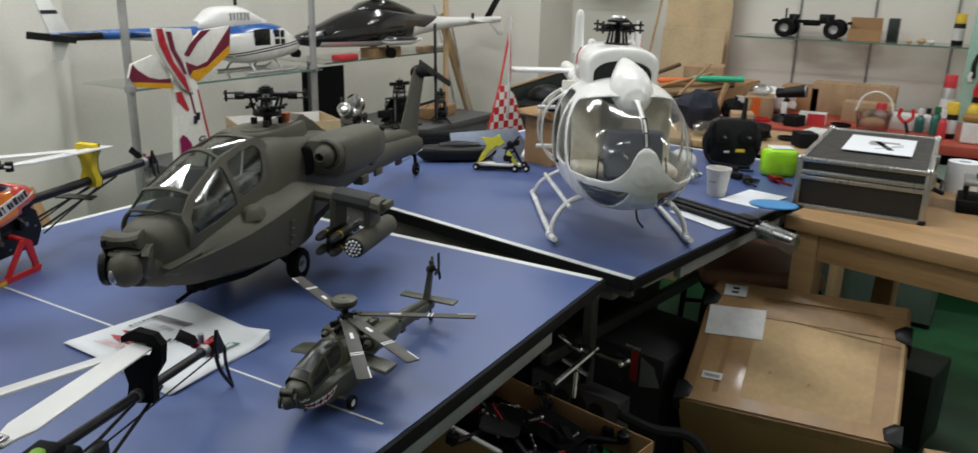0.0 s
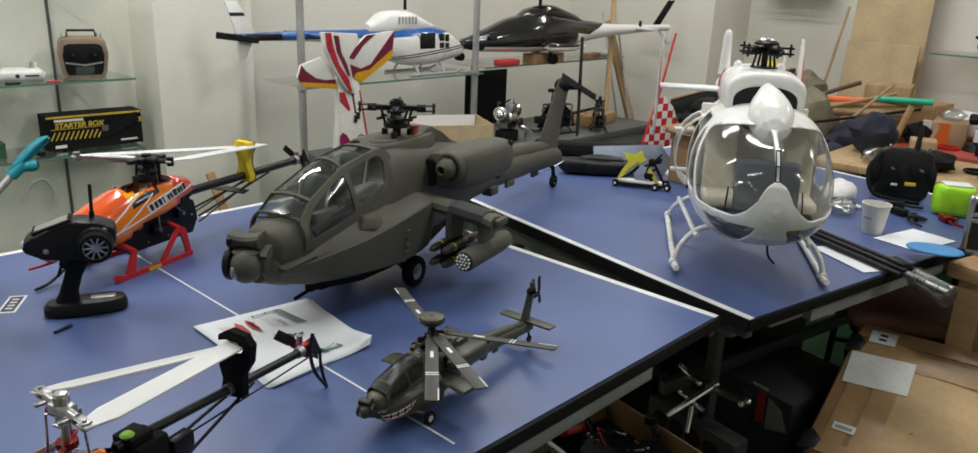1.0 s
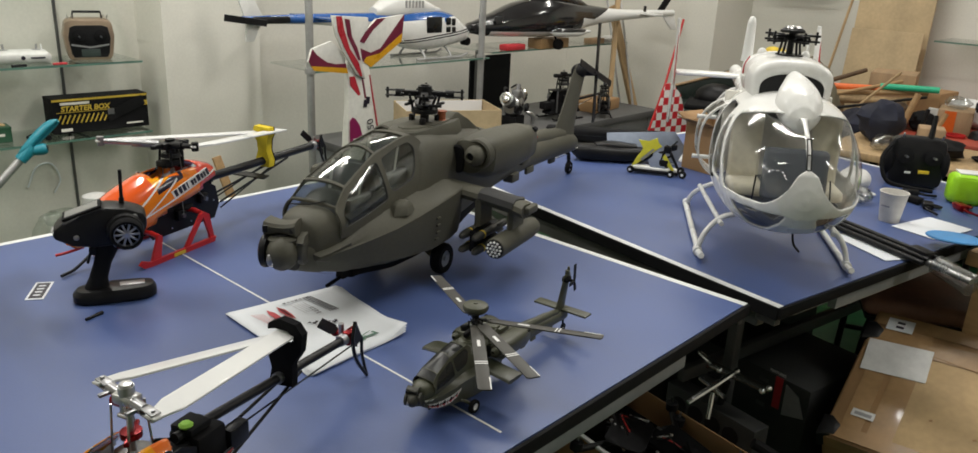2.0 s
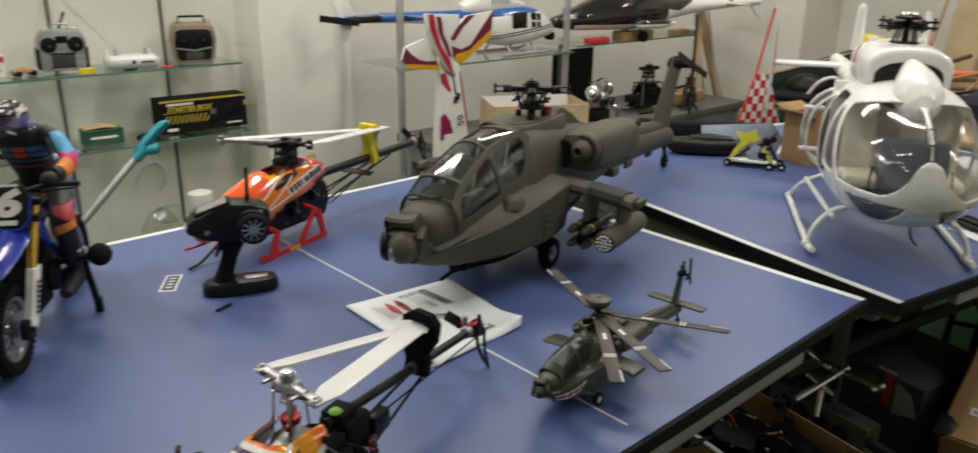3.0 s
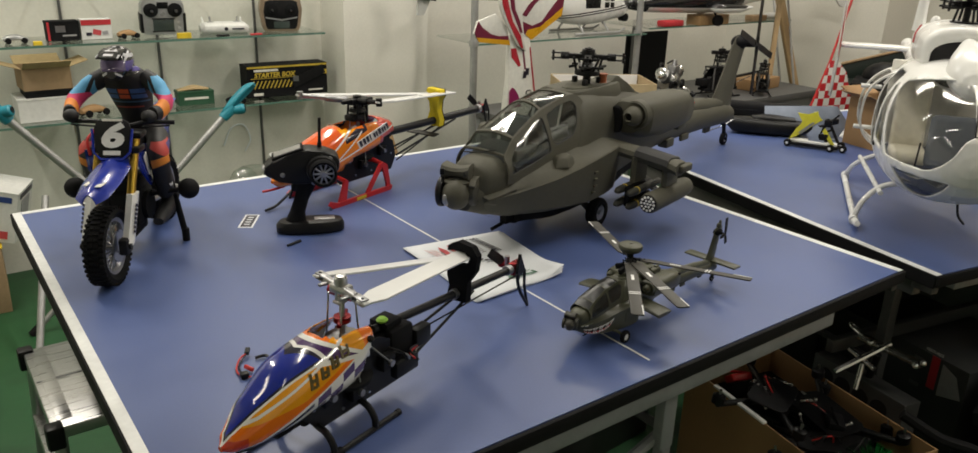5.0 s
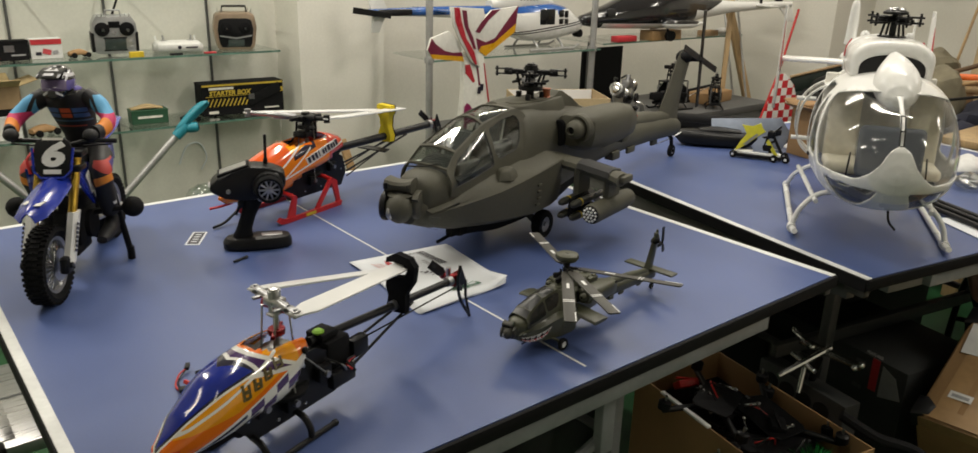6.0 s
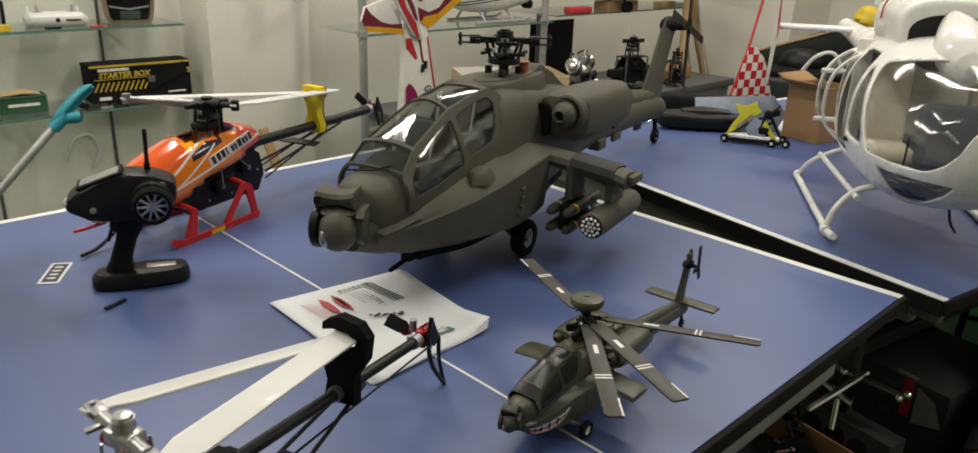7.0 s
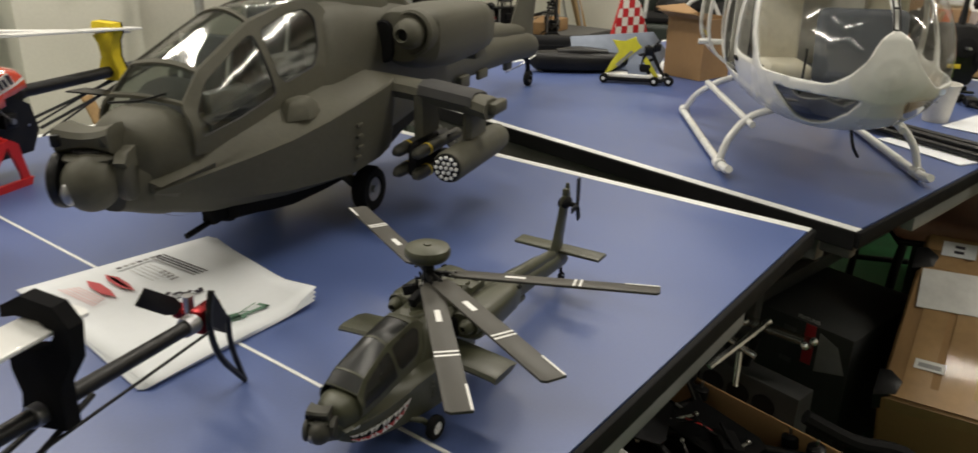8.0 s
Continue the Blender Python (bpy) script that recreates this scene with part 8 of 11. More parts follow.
oddment("cable_spool", "white cable spool with brown base beside the wall", (-0.36, 2.6, 0.0), [(rod((0, 0, 0), (0, 0, 0.38), 0.05), CARDDARK, "stand"), (lathe([(0.02, 0.38), (0.05, 0.385), (0.055, 0.42), (0.05, 0.46), (0.02, 0.47)]), WHITEBOX, "spool")], "spool")
oddment("plastic_bag", "crumpled clear plastic bag on the floor by wall", (-0.5, 2.7, 0.0), [(join(ball((0, 0, 0.2), 0.1, 10, 7, (1, 0.6, 2)), ball((0.04, 0, 0.36), 0.06, 9, 6, (1.2, 0.6, 0.7))), GLASSSHELF, "film")], "bag")
tagged(part("wall_cord", tube([(-0.5, Y1 - 0.01, 0.44), (-0.46, Y1 - 0.012, 0.52), (-0.4, Y1 - 0.012, 0.53), (-0.37, Y1 - 0.012, 0.46), (-0.4, Y1 - 0.01, 0.4)], 0.004, 6, 6), PAPER), "thin white looped cord hanging on wall", "cord")
ob = tagged(part("wooden_stick", box((0, 0, 0.28), (0.04, 0.02, 0.56), 0.003), WOOD), "short brown wooden stick leaning on the pillar", "stick")
ob.matrix_basis = pose(0.3, 2.5, 0.002, -12, -12, 0)


# ---- far shelving behind the tables ----
for x in (0.486, 1.577):
    tagged(part("shelf_pole", join(rod((x, 2.3, 0), (x, 2.3, CEIL - 0.002), 0.017, None, 16), rod((x, 2.3, 0.93), (x, 2.3, 0.955), 0.024, None, 16)), POLE), "vertical grey metal shelving pole from floor to ceiling", "pole", "shelving poles")
glass_shelf("clear glass shelf on poles holding a model helicopter", 0.5, 1.62, 0.942, 2.64, 0.36, "x", (1.577,), "far shelves")
glass_shelf("clear glass shelf on poles holding a model helicopter", 1.64, 2.95, 0.968, 2.64, 0.36, "x", (1.9, 2.7), "far shelves")
tagged(part("shelf_post", box((1.9, 2.63, 0.485), (0.02, 0.02, 0.965)), RAIL), "thin dark metal shelf post standing on the floor", "pole", "shelving poles")
slab("partition", (2.05, 2.66, 0.7), (0.36, 0.012, 0.38), BLACKMAT, "black upright panel behind the shelving", "panel", "")


def bench(label, c, s, top_mat, leg_mat, turn=0, apron=True):
    """A plain workbench: top, apron and four legs."""
    root = thing("workbench", label, "workbench", pose(c[0], c[1], 0, 0, 0, turn))
    x, y, z = s
    part("top", box((0, 0, z - 0.02), (x, y, 0.04), 0.003), top_mat, root)
    for sx in (1, -1):
        for sy in (1, -1):
            part("leg", box((sx * (x / 2 - 0.05), sy * (y / 2 - 0.05), (z - 0.04) / 2), (0.06, 0.06, z - 0.04), 0.003), leg_mat, root)
        if apron:
            part("apron", box((sx * (x / 2 - 0.035), 0, z - 0.085), (0.025, y - 0.16, 0.09), 0.002), leg_mat, root)
    if apron:
        for sy in (1, -1):
            part("apron", box((0, sy * (y / 2 - 0.035), z - 0.085), (x - 0.16, 0.025, 0.09), 0.002), leg_mat, root)
    return root


GREYTOP = paint("grey_laminate", (0.1, 0.1, 0.1), 0.6, vary=0.12, scale=5)
bench("long low grey workbench under far glass shelves", (1.7, 2.2), (2.2, 0.6, 0.6), GREYTOP, GREYFRAME)


def light_helicopter():
    root = thing("model_helicopter", "white model helicopter with blue stripes on a glass shelf", "model helicopter", pose(1.25, 2.44, 0.9425), "scale helicopter models")
    coat = livery("white_blue_coat", (0.74, 0.74, 0.72), [
        ((0.015, 0.09, 0.33), [(-0.05, 0, 1, -0.2), (-1, 0, 0, 0.24)]),
        ((0.015, 0.09, 0.33), [(-0.6, 0, 1, -0.12), (0.6, 0, -1, 0.14), (1, 0, 0, -0.1)]),
        ((0.015, 0.09, 0.33), [(-1, 0, 0, -0.26)]),
        ((0.74, 0.74, 0.72), [(-1, 0, 0, -0.26), (0, 0, -1, 0.192)]),
        ((0.02, 0.02, 0.03), [(-0.1, 0, 1, -0.098), (0.1, 0, -1, 0.104), (1, 0, 0, 0.2)]),
        ((0.02, 0.02, 0.03), [(-0.1, 0, 1, -0.11), (0.1, 0, -1, 0.116), (1, 0, 0, 0.2)]),
    ], 0.25, 0.5)
    part("body", hull([(0.35, 0.115, 0.005, 0.005, 0.005, 2), (0.335, 0.115, 0.04, 0.026, 0.024, 2.2), (0.29, 0.118, 0.07, 0.05, 0.045, 2.4), (0.2, 0.125, 0.092, 0.095, 0.065, 2.6), (0.08, 0.13, 0.098, 0.11, 0.085, 2.8), (-0.08, 0.135, 0.095, 0.105, 0.086, 2.8), (-0.2, 0.16, 0.07, 0.075, 0.065, 2.6), (-0.3, 0.19, 0.04, 0.04, 0.04, 2.2), (-0.6, 0.205, 0.027, 0.026, 0.026, 2), (-1.0, 0.21, 0.016, 0.016, 0.016, 2)], 28, 5), coat, root, "white shell with blue stripes")
    dog = part("engine_housing", hull([(0.12, 0.24, 0.03, 0.012, 0.03, 2.4), (0.05, 0.25, 0.055, 0.025, 0.04, 2.8), (-0.05, 0.26, 0.062, 0.055, 0.05, 3.4), (-0.2, 0.255, 0.06, 0.055, 0.05, 3.4), (-0.3, 0.235, 0.03, 0.02, 0.03, 2.4)], 24, 4), WHITE, root)
    part("vent_grille", join(*[box((-0.03 - 0.022 * k, -0.063, 0.272), (0.012, 0.004, 0.035), 0.001, 1) for k in range(6)]), SILVERPL, dog)
    part("rotor_mast", join(rod((-0.05, 0, 0.32), (-0.05, 0, 0.4), 0.008), box((-0.05, 0, 0.39), (0.2, 0.03, 0.014), 0.004)), BLACK, root)
    for sy in (1, -1):
        part("cabin_window", box((0.02, sy * 0.0965, 0.172), (0.105, 0.006, 0.08), 0.004), SMOKE, root)
        for x, z, w, h in ((0.12, 0.188, 0.034, 0.036), (0.16, 0.184, 0.026, 0.036), (0.12, 0.147, 0.034, 0.028), (0.16, 0.146, 0.03, 0.026)):
            part("cabin_window", box((x, sy * (0.0955 - (x - 0.12) * 0.06), z), (w, 0.008, h), 0.003, 2, (0, 0, -sy * 5)), SMOKE, root)
        part("skid", tube([(0.26, sy * 0.1, 0.022), (0.22, sy * 0.1, 0.006), (-0.1, sy * 0.1, 0.006)], 0.006, 8), SILVERPL, root)
        for x in (0.14, -0.04):
            part("skid_leg", tube([(x, sy * 0.1, 0.008), (x, sy * 0.085, 0.03), (x, sy * 0.04, 0.065)], 0.006, 8), SILVERPL, root)
    part("tail_fin", place(sheet([(-0.98, 0.2), (-1.04, 0.36), (-0.98, 0.36), (-0.9, 0.22), (-0.95, 0.12), (-0.99, 0.12)], 0.01, None, 0.002), Matrix.Rotation(radians(90), 4, "X")), WHITE, root)
    part("fin_stripe", place(sheet([(-1.022, 0.312), (-1.016, 0.298), (-0.948, 0.298), (-0.955, 0.312)], 0.012), Matrix.Rotation(radians(90), 4, "X")), INK_MAT, root)
    part("tail_rotor", join(box((-1.0, -0.03, 0.21), (0.2, 0.006, 0.028), 0.002, 1, (0, 8, 0)), rod((-1.0, 0, 0.21), (-1.0, -0.035, 0.21), 0.012), box((-0.87, -0.01, 0.208), (0.18, 0.04, 0.03), 0.008)), BLACK, root)
    part("tailplane", box((-0.62, 0, 0.215), (0.07, 0.34, 0.008), 0.003), coat, root)
    part("nose_wheel", join(rod((0.345, -0.02, 0.07), (0.345, 0.02, 0.07), 0.022, None, 16), rod((0.33, 0, 0.1), (0.345, 0, 0.07), 0.006)), RUBBER, root)


light_helicopter()


def black_helicopter():
    root = thing("model_helicopter", "glossy black and white model helicopter on a wooden block", "model helicopter", pose(2.12, 2.29, 0.9685, 0, 0, 163), "scale helicopter models")
    coat = livery("black_white_coat", (0.012, 0.012, 0.014), [
        ((0.74, 0.74, 0.72), [(0, 0, -1, 0.1), (-1, 0, 0, 0.42)]),
        ((0.74, 0.74, 0.72), [(0.1, 0, -1, 0.195), (-1, 0, 0, -0.2)]),
        ((0.74, 0.74, 0.72), [(-0.5, 0, -1, 0.02), (-1, 0, 0, -0.05)]),
    ], 0.14, 0.8)
    part("body", hull([(0.56, 0.11, 0.005, 0.005, 0.005, 2), (0.53, 0.112, 0.035, 0.026, 0.026, 2.2), (0.42, 0.12, 0.07, 0.06, 0.05, 2.3), (0.25, 0.135, 0.1, 0.115, 0.07, 2.4), (0.05, 0.15, 0.11, 0.14, 0.085, 2.5), (-0.12, 0.165, 0.09, 0.11, 0.085, 2.4), (-0.28, 0.18, 0.055, 0.065, 0.06, 2.2), (-0.5, 0.19, 0.036, 0.034, 0.036, 2), (-0.95, 0.205, 0.018, 0.018, 0.018, 2)], 28, 5), coat, root, "glossy black shell with white underside")
    part("engine_housing", hull([(0.2, 0.24, 0.03, 0.02, 0.03, 2.4), (0.12, 0.27, 0.06, 0.035, 0.05, 2.6), (-0.02, 0.29, 0.07, 0.04, 0.06, 2.6), (-0.2, 0.25, 0.05, 0.03, 0.05, 2.4), (-0.3, 0.22, 0.02, 0.015, 0.03, 2.2)], 24, 4), coat, root)
    part("rotor_mast", join(rod((0.03, 0, 0.31), (0.03, 0, 0.37), 0.01), box((0.03, 0, 0.365), (0.05, 0.14, 0.014), 0.003)), BLACK, root)
    part("side_pod", join(*[hull([(0.06, 0.1, 0.006, 0.006, 0.006, 2), (0.03, 0.1, 0.026, 0.024, 0.024, 2.2), (-0.14, 0.1, 0.026, 0.022, 0.024, 2.2), (-0.22, 0.105, 0.008, 0.006, 0.006, 2)], 14, 3)]), coat, root).matrix_basis = pose(0, 0.115, 0)
    for sy in (1, -1):
        part("cabin_window", box((0.36, sy * 0.077, 0.16), (0.1, 0.006, 0.045), 0.004, 2, (sy * 14, 0, sy * 16)), SMOKE, root)
        part("wheel", join(rod((-0.02, sy * 0.075, 0.03), (-0.02, sy * 0.1, 0.03), 0.03, None, 18), rod((-0.02, sy * 0.08, 0.03), (0.0, sy * 0.06, 0.1), 0.006)), RUBBER, root)
    part("tail_fin", place(sheet([(-0.86, 0.2), (-0.98, 0.37), (-0.93, 0.37), (-0.82, 0.22)], 0.012, None, 0.002), Matrix.Rotation(radians(90), 4, "X")), BLACK, root)
    part("lower_fin", place(sheet([(-0.85, 0.2), (-0.95, 0.1), (-0.99, 0.1), (-0.96, 0.2)], 0.012, None, 0.002), Matrix.Rotation(radians(90), 4, "X")), WHITE, root)
    part("tailplane", box((-0.7, 0, 0.2), (0.08, 0.3, 0.01), 0.003), coat, root)
    part("tail_bumper", box((-0.7, 0.02, 0.225), (0.02, 0.006, 0.04), 0.002), BLACK, root)


black_helicopter()
tagged(part("wooden_block", box((2.15, 2.3, 0.996), (0.26, 0.1, 0.055), 0.003), WOOD), "wooden support block under black model helicopter", "block")
tagged(part("foam_block", box((1.83, 2.3, 0.985), (0.16, 0.06, 0.032), 0.006), REDCARD), "red foam block lying on glass shelf", "block")
tagged(part("small_carton", box((2.65, 2.33, 0.985), (0.14, 0.06, 0.032), 0.002), CARD), "flat brown carton lying on glass shelf", "box")
tagged(part("plastic_bag", ball((2.8, 2.33, 0.99), 0.05, 10, 7, (1.6, 0.7, 0.45)), WHITEBOX), "crumpled white plastic bag on glass shelf", "bag")


# aeroplane standing on its nose
def standing_plane():
    root = thing("model_aeroplane", "white, maroon and yellow model aeroplane standing upright on its nose", "model aeroplane", pose(0.54, 1.98, 0.0, 0, 0, 4))
    f = skin([[Vector((xc + w * a, d * b, z)) for a, b in ((-1, -0.6), (-0.8, -1), (0.8, -1), (1, -0.6), (1, 0.6), (0.8, 1), (-0.8, 1), (-1, 0.6))] for z, xc, w, d in ((0.0, 0.0, 0.05, 0.04), (0.03, 0.0, 0.09, 0.06), (0.4, -0.02, 0.1, 0.05), (0.72, -0.037, 0.083, 0.03), (0.85, -0.042, 0.068, 0.022), (1.0, -0.052, 0.06, 0.014), (1.03, -0.056, 0.05, 0.008))])
    body = part("fuselage", f, MODELWHITE, root, "white fuselage with red swirls")
    up = Matrix.Rotation(radians(90), 4, "X")

    def plate(name, pts, mat, parent, out=0.0, thick=0.012):
        return part(name, place(sheet(pts, thick, None, 0.002 if thick > 0.01 else 0.0), Matrix.Translation((0, -out, 0)) @ up), mat, parent)

    fin = plate("rudder", [(-0.204, 1.209), (-0.018, 1.198), (-0.011, 1.163), (-0.066, 1.106), (-0.05, 1.0), (-0.03, 0.95), (-0.083, 0.977), (-0.148, 1.068), (-0.187, 1.135)], MODELWHITE, root, 0.024)
    plate("swirl", [(-0.186, 1.206), (-0.158, 1.206), (-0.146, 1.153), (-0.118, 1.079), (-0.07, 1.02), (-0.052, 0.965), (-0.062, 0.965), (-0.1, 1.016), (-0.147, 1.087), (-0.178, 1.149)], CRIMSON, fin, 0.0315, 0.003)
    plate("swirl", [(-0.142, 1.195), (-0.118, 1.192), (-0.107, 1.127), (-0.078, 1.08), (-0.06, 1.03), (-0.072, 1.032), (-0.098, 1.078), (-0.128, 1.13)], MAROON, fin, 0.0315, 0.003)
    left = plate("tailplane", [(-0.29, 1.085), (-0.194, 1.111), (-0.132, 1.06), (-0.113, 0.979), (-0.283, 1.004), (-0.309, 1.037)], MODELWHITE, root, 0.005)
    plate("band", [(-0.29, 1.085), (-0.269, 1.061), (-0.221, 1.031), (-0.175, 1.02), (-0.123, 1.019), (-0.12, 0.999), (-0.298, 1.02), (-0.309, 1.039)], MAROON, left, 0.0125, 0.003)
    plate("band", [(-0.298, 1.021), (-0.119, 1.001), (-0.113, 0.979), (-0.285, 1.002)], YELLOWCOAT, left, 0.0135, 0.003)
    right = plate("tailplane", [(-0.062, 1.105), (0.047, 1.189), (0.205, 1.203), (0.195, 1.125), (0.188, 1.091), (0.012, 0.995), (-0.033, 0.986)], MODELWHITE, root, 0.006)
    plate("band", [(0.205, 1.203), (0.195, 1.128), (0.061, 1.049), (-0.015, 1.038), (-0.03, 1.02), (-0.046, 1.075), (0.012, 1.054), (0.068, 1.069), (0.143, 1.143)], MAROON, right, 0.0135, 0.003)
    plate("band", [(-0.062, 1.105), (0.047, 1.189), (0.096, 1.192), (0.026, 1.147), (-0.025, 1.094)], MAROON, right, 0.0135, 0.003)
    plate("band", [(0.195, 1.127), (0.188, 1.091), (0.012, 0.995), (-0.026, 1.018), (-0.015, 1.038), (0.061, 1.049)], YELLOWCOAT, right, 0.0145, 0.003)
    for mat, pts in ((CRIMSON, [(-0.106, 0.965), (-0.08, 0.965), (-0.052, 0.89), (-0.064, 0.885), (-0.104, 0.928)]), (MAROON, [(-0.044, 0.965), (-0.034, 0.962), (-0.02, 0.87), (-0.03, 0.872)]), (MAGENTA, [(-0.116, 0.785), (-0.1, 0.8), (-0.084, 0.79), (-0.064, 0.763), (-0.05, 0.715), (-0.052, 0.69), (-0.12, 0.69)]), (CRIMSON, [(0.0, 0.965), (0.006, 0.965), (0.04, 0.741), (0.034, 0.735)])):
        lo, hi = min(p[1] for p in pts), max(p[1] for p in pts)
        depth = [float(np.interp(z, (0.72, 0.85, 1.0), (0.03, 0.022, 0.014))) for z in (lo, hi)]
        lean = Matrix.Translation((0, -depth[0], lo)) @ Matrix.Rotation(math.atan2(depth[0] - depth[1], lo - hi) + math.pi, 4, "X") @ Matrix.Translation((0, 0, -lo))
        part("swirl", place(place(sheet(pts, 0.003), up), lean), mat, body)
    words("50", 0.05, Matrix.Translation((-0.005, -0.032, 0.76)) @ Matrix.Rotation(radians(90), 4, "X") @ Matrix.Rotation(radians(97), 4, "Z"), INK_MAT, root)
    for k in range(2):
        part("lettering_bar", box((-0.03 + 0.014 * k, -0.0265, 0.85 + 0.012 * k), (0.018, 0.002, 0.03), 0, 1, (0, 8, 0)), INK_MAT, root)


MODELWHITE = paint("model_white", (0.72, 0.71, 0.66), 0.35, vary=0.04, scale=9, coat=0.2, bump=0.0)
CRIMSON = paint("crimson_film", (0.45, 0.02, 0.035), 0.35, vary=0.06, scale=14, bump=0.0)
MAROON = paint("maroon_film", (0.16, 0.012, 0.04), 0.35, vary=0.08, scale=14, bump=0.0)
MAGENTA = paint("magenta_film", (0.24, 0.015, 0.09), 0.35, vary=0.08, scale=14, bump=0.0)
YELLOWCOAT = paint("yellow_film", (0.68, 0.34, 0.01), 0.35, vary=0.06, scale=14, bump=0.0)

standing_plane()
PALECARD = paint("pale_cardboard", (0.52, 0.4, 0.24), 0.8, vary=0.1, scale=6, bump=0.05)
big = open_carton("open_box", "open brown carton on the low workbench", (1.09, 2.055, 0.6005), (0.46, 0.285, 0.17), -29, PALECARD, (0, 0, 0, 0), 35)
part("paper_lining", box((0, 0.1365, 0.1), (0.44, 0.003, 0.136)), PAPER, big, "white paper lining")
tagged(part("thread_spool", lathe([(0.0, 0), (0.0125, 0), (0.0125, 0.002), (0.01, 0.004), (0.01, 0.02), (0.0125, 0.022), (0.0125, 0.024), (0, 0.024)], (0, 0, 0), (0, 0, 1), 20), paint("copper_wire", (0.32, 0.09, 0.035), 0.5, 0.2, vary=0.15, scale=40)), "small red-brown wire spool on the large olive helicopter", "spool").matrix_basis = pose(-0.81, 0.553, TZ, 0, 0, 195.2) @ Matrix.Translation((-0.532, 0.02, 0.3225))


def engine_block(c, turn, label):
    root = thing("model_engine", label, "engine", pose(*c, 0, 0, turn))
    part("mount", box((0, 0, 0.03), (0.1, 0.09, 0.06), 0.006), BLACKMAT, root)
    part("crankcase", hull([(0.05, 0.115, 0.02, 0.02, 0.03, 2.4), (0.035, 0.115, 0.045, 0.045, 0.05, 2.6), (-0.03, 0.115, 0.05, 0.05, 0.055, 2.6), (-0.05, 0.115, 0.03, 0.03, 0.04, 2.4)], 20, 3), STEEL, root)
    for sx in (1, -1):
        q = Matrix.Translation((0, 0, 0.115)) @ Matrix.Rotation(radians(sx * 62), 4, "Y")
        barrel = part("cylinder", place(join(rod((0, 0, 0.02), (0, 0, 0.1), 0.028, None, 18), *[lathe([(0.024, 0), (0.037, 0), (0.037, 0.005), (0.024, 0.005)], (0, 0, 0.04 + 0.011 * k), (0, 0, 1), 18) for k in range(5)]), q), STEEL, root)
        part("cylinder_head", place(lathe([(0, 0), (0.03, 0), (0.03, 0.012), (0.016, 0.02), (0, 0.02)], (0, 0, 0.098), (0, 0, 1), 18), q), CHROME, barrel)
        part("port", lathe([(0.012, 0), (0.024, 0), (0.026, 0.016), (0.02, 0.018), (0.012, 0.006), (0, 0.006)], (sx * 0.045, -0.046, 0.1), (sx * 0.3, -1, 0), 18), BLACK, barrel)
        part("plug_lead", tube([(sx * 0.09, 0, 0.17), (sx * 0.07, 0.02, 0.21), (sx * 0.02, 0.03, 0.2)], 0.005, 6, 4), BLACK, barrel)
    part("carburettor", join(box((0, -0.02, 0.18), (0.05, 0.05, 0.04), 0.005), rod((0, -0.02, 0.19), (0.01, -0.02, 0.225), 0.012, None, 12)), GREYMET, root)
    part("exhaust", tube([(0.04, -0.05, 0.08), (0.07, -0.08, 0.06), (0.075, -0.08, 0.012)], 0.012, 10, 4), STEEL, root)


engine_block((1.61, 2.08, 0.602), 12, "bright metal twin cylinder model engine on workbench")


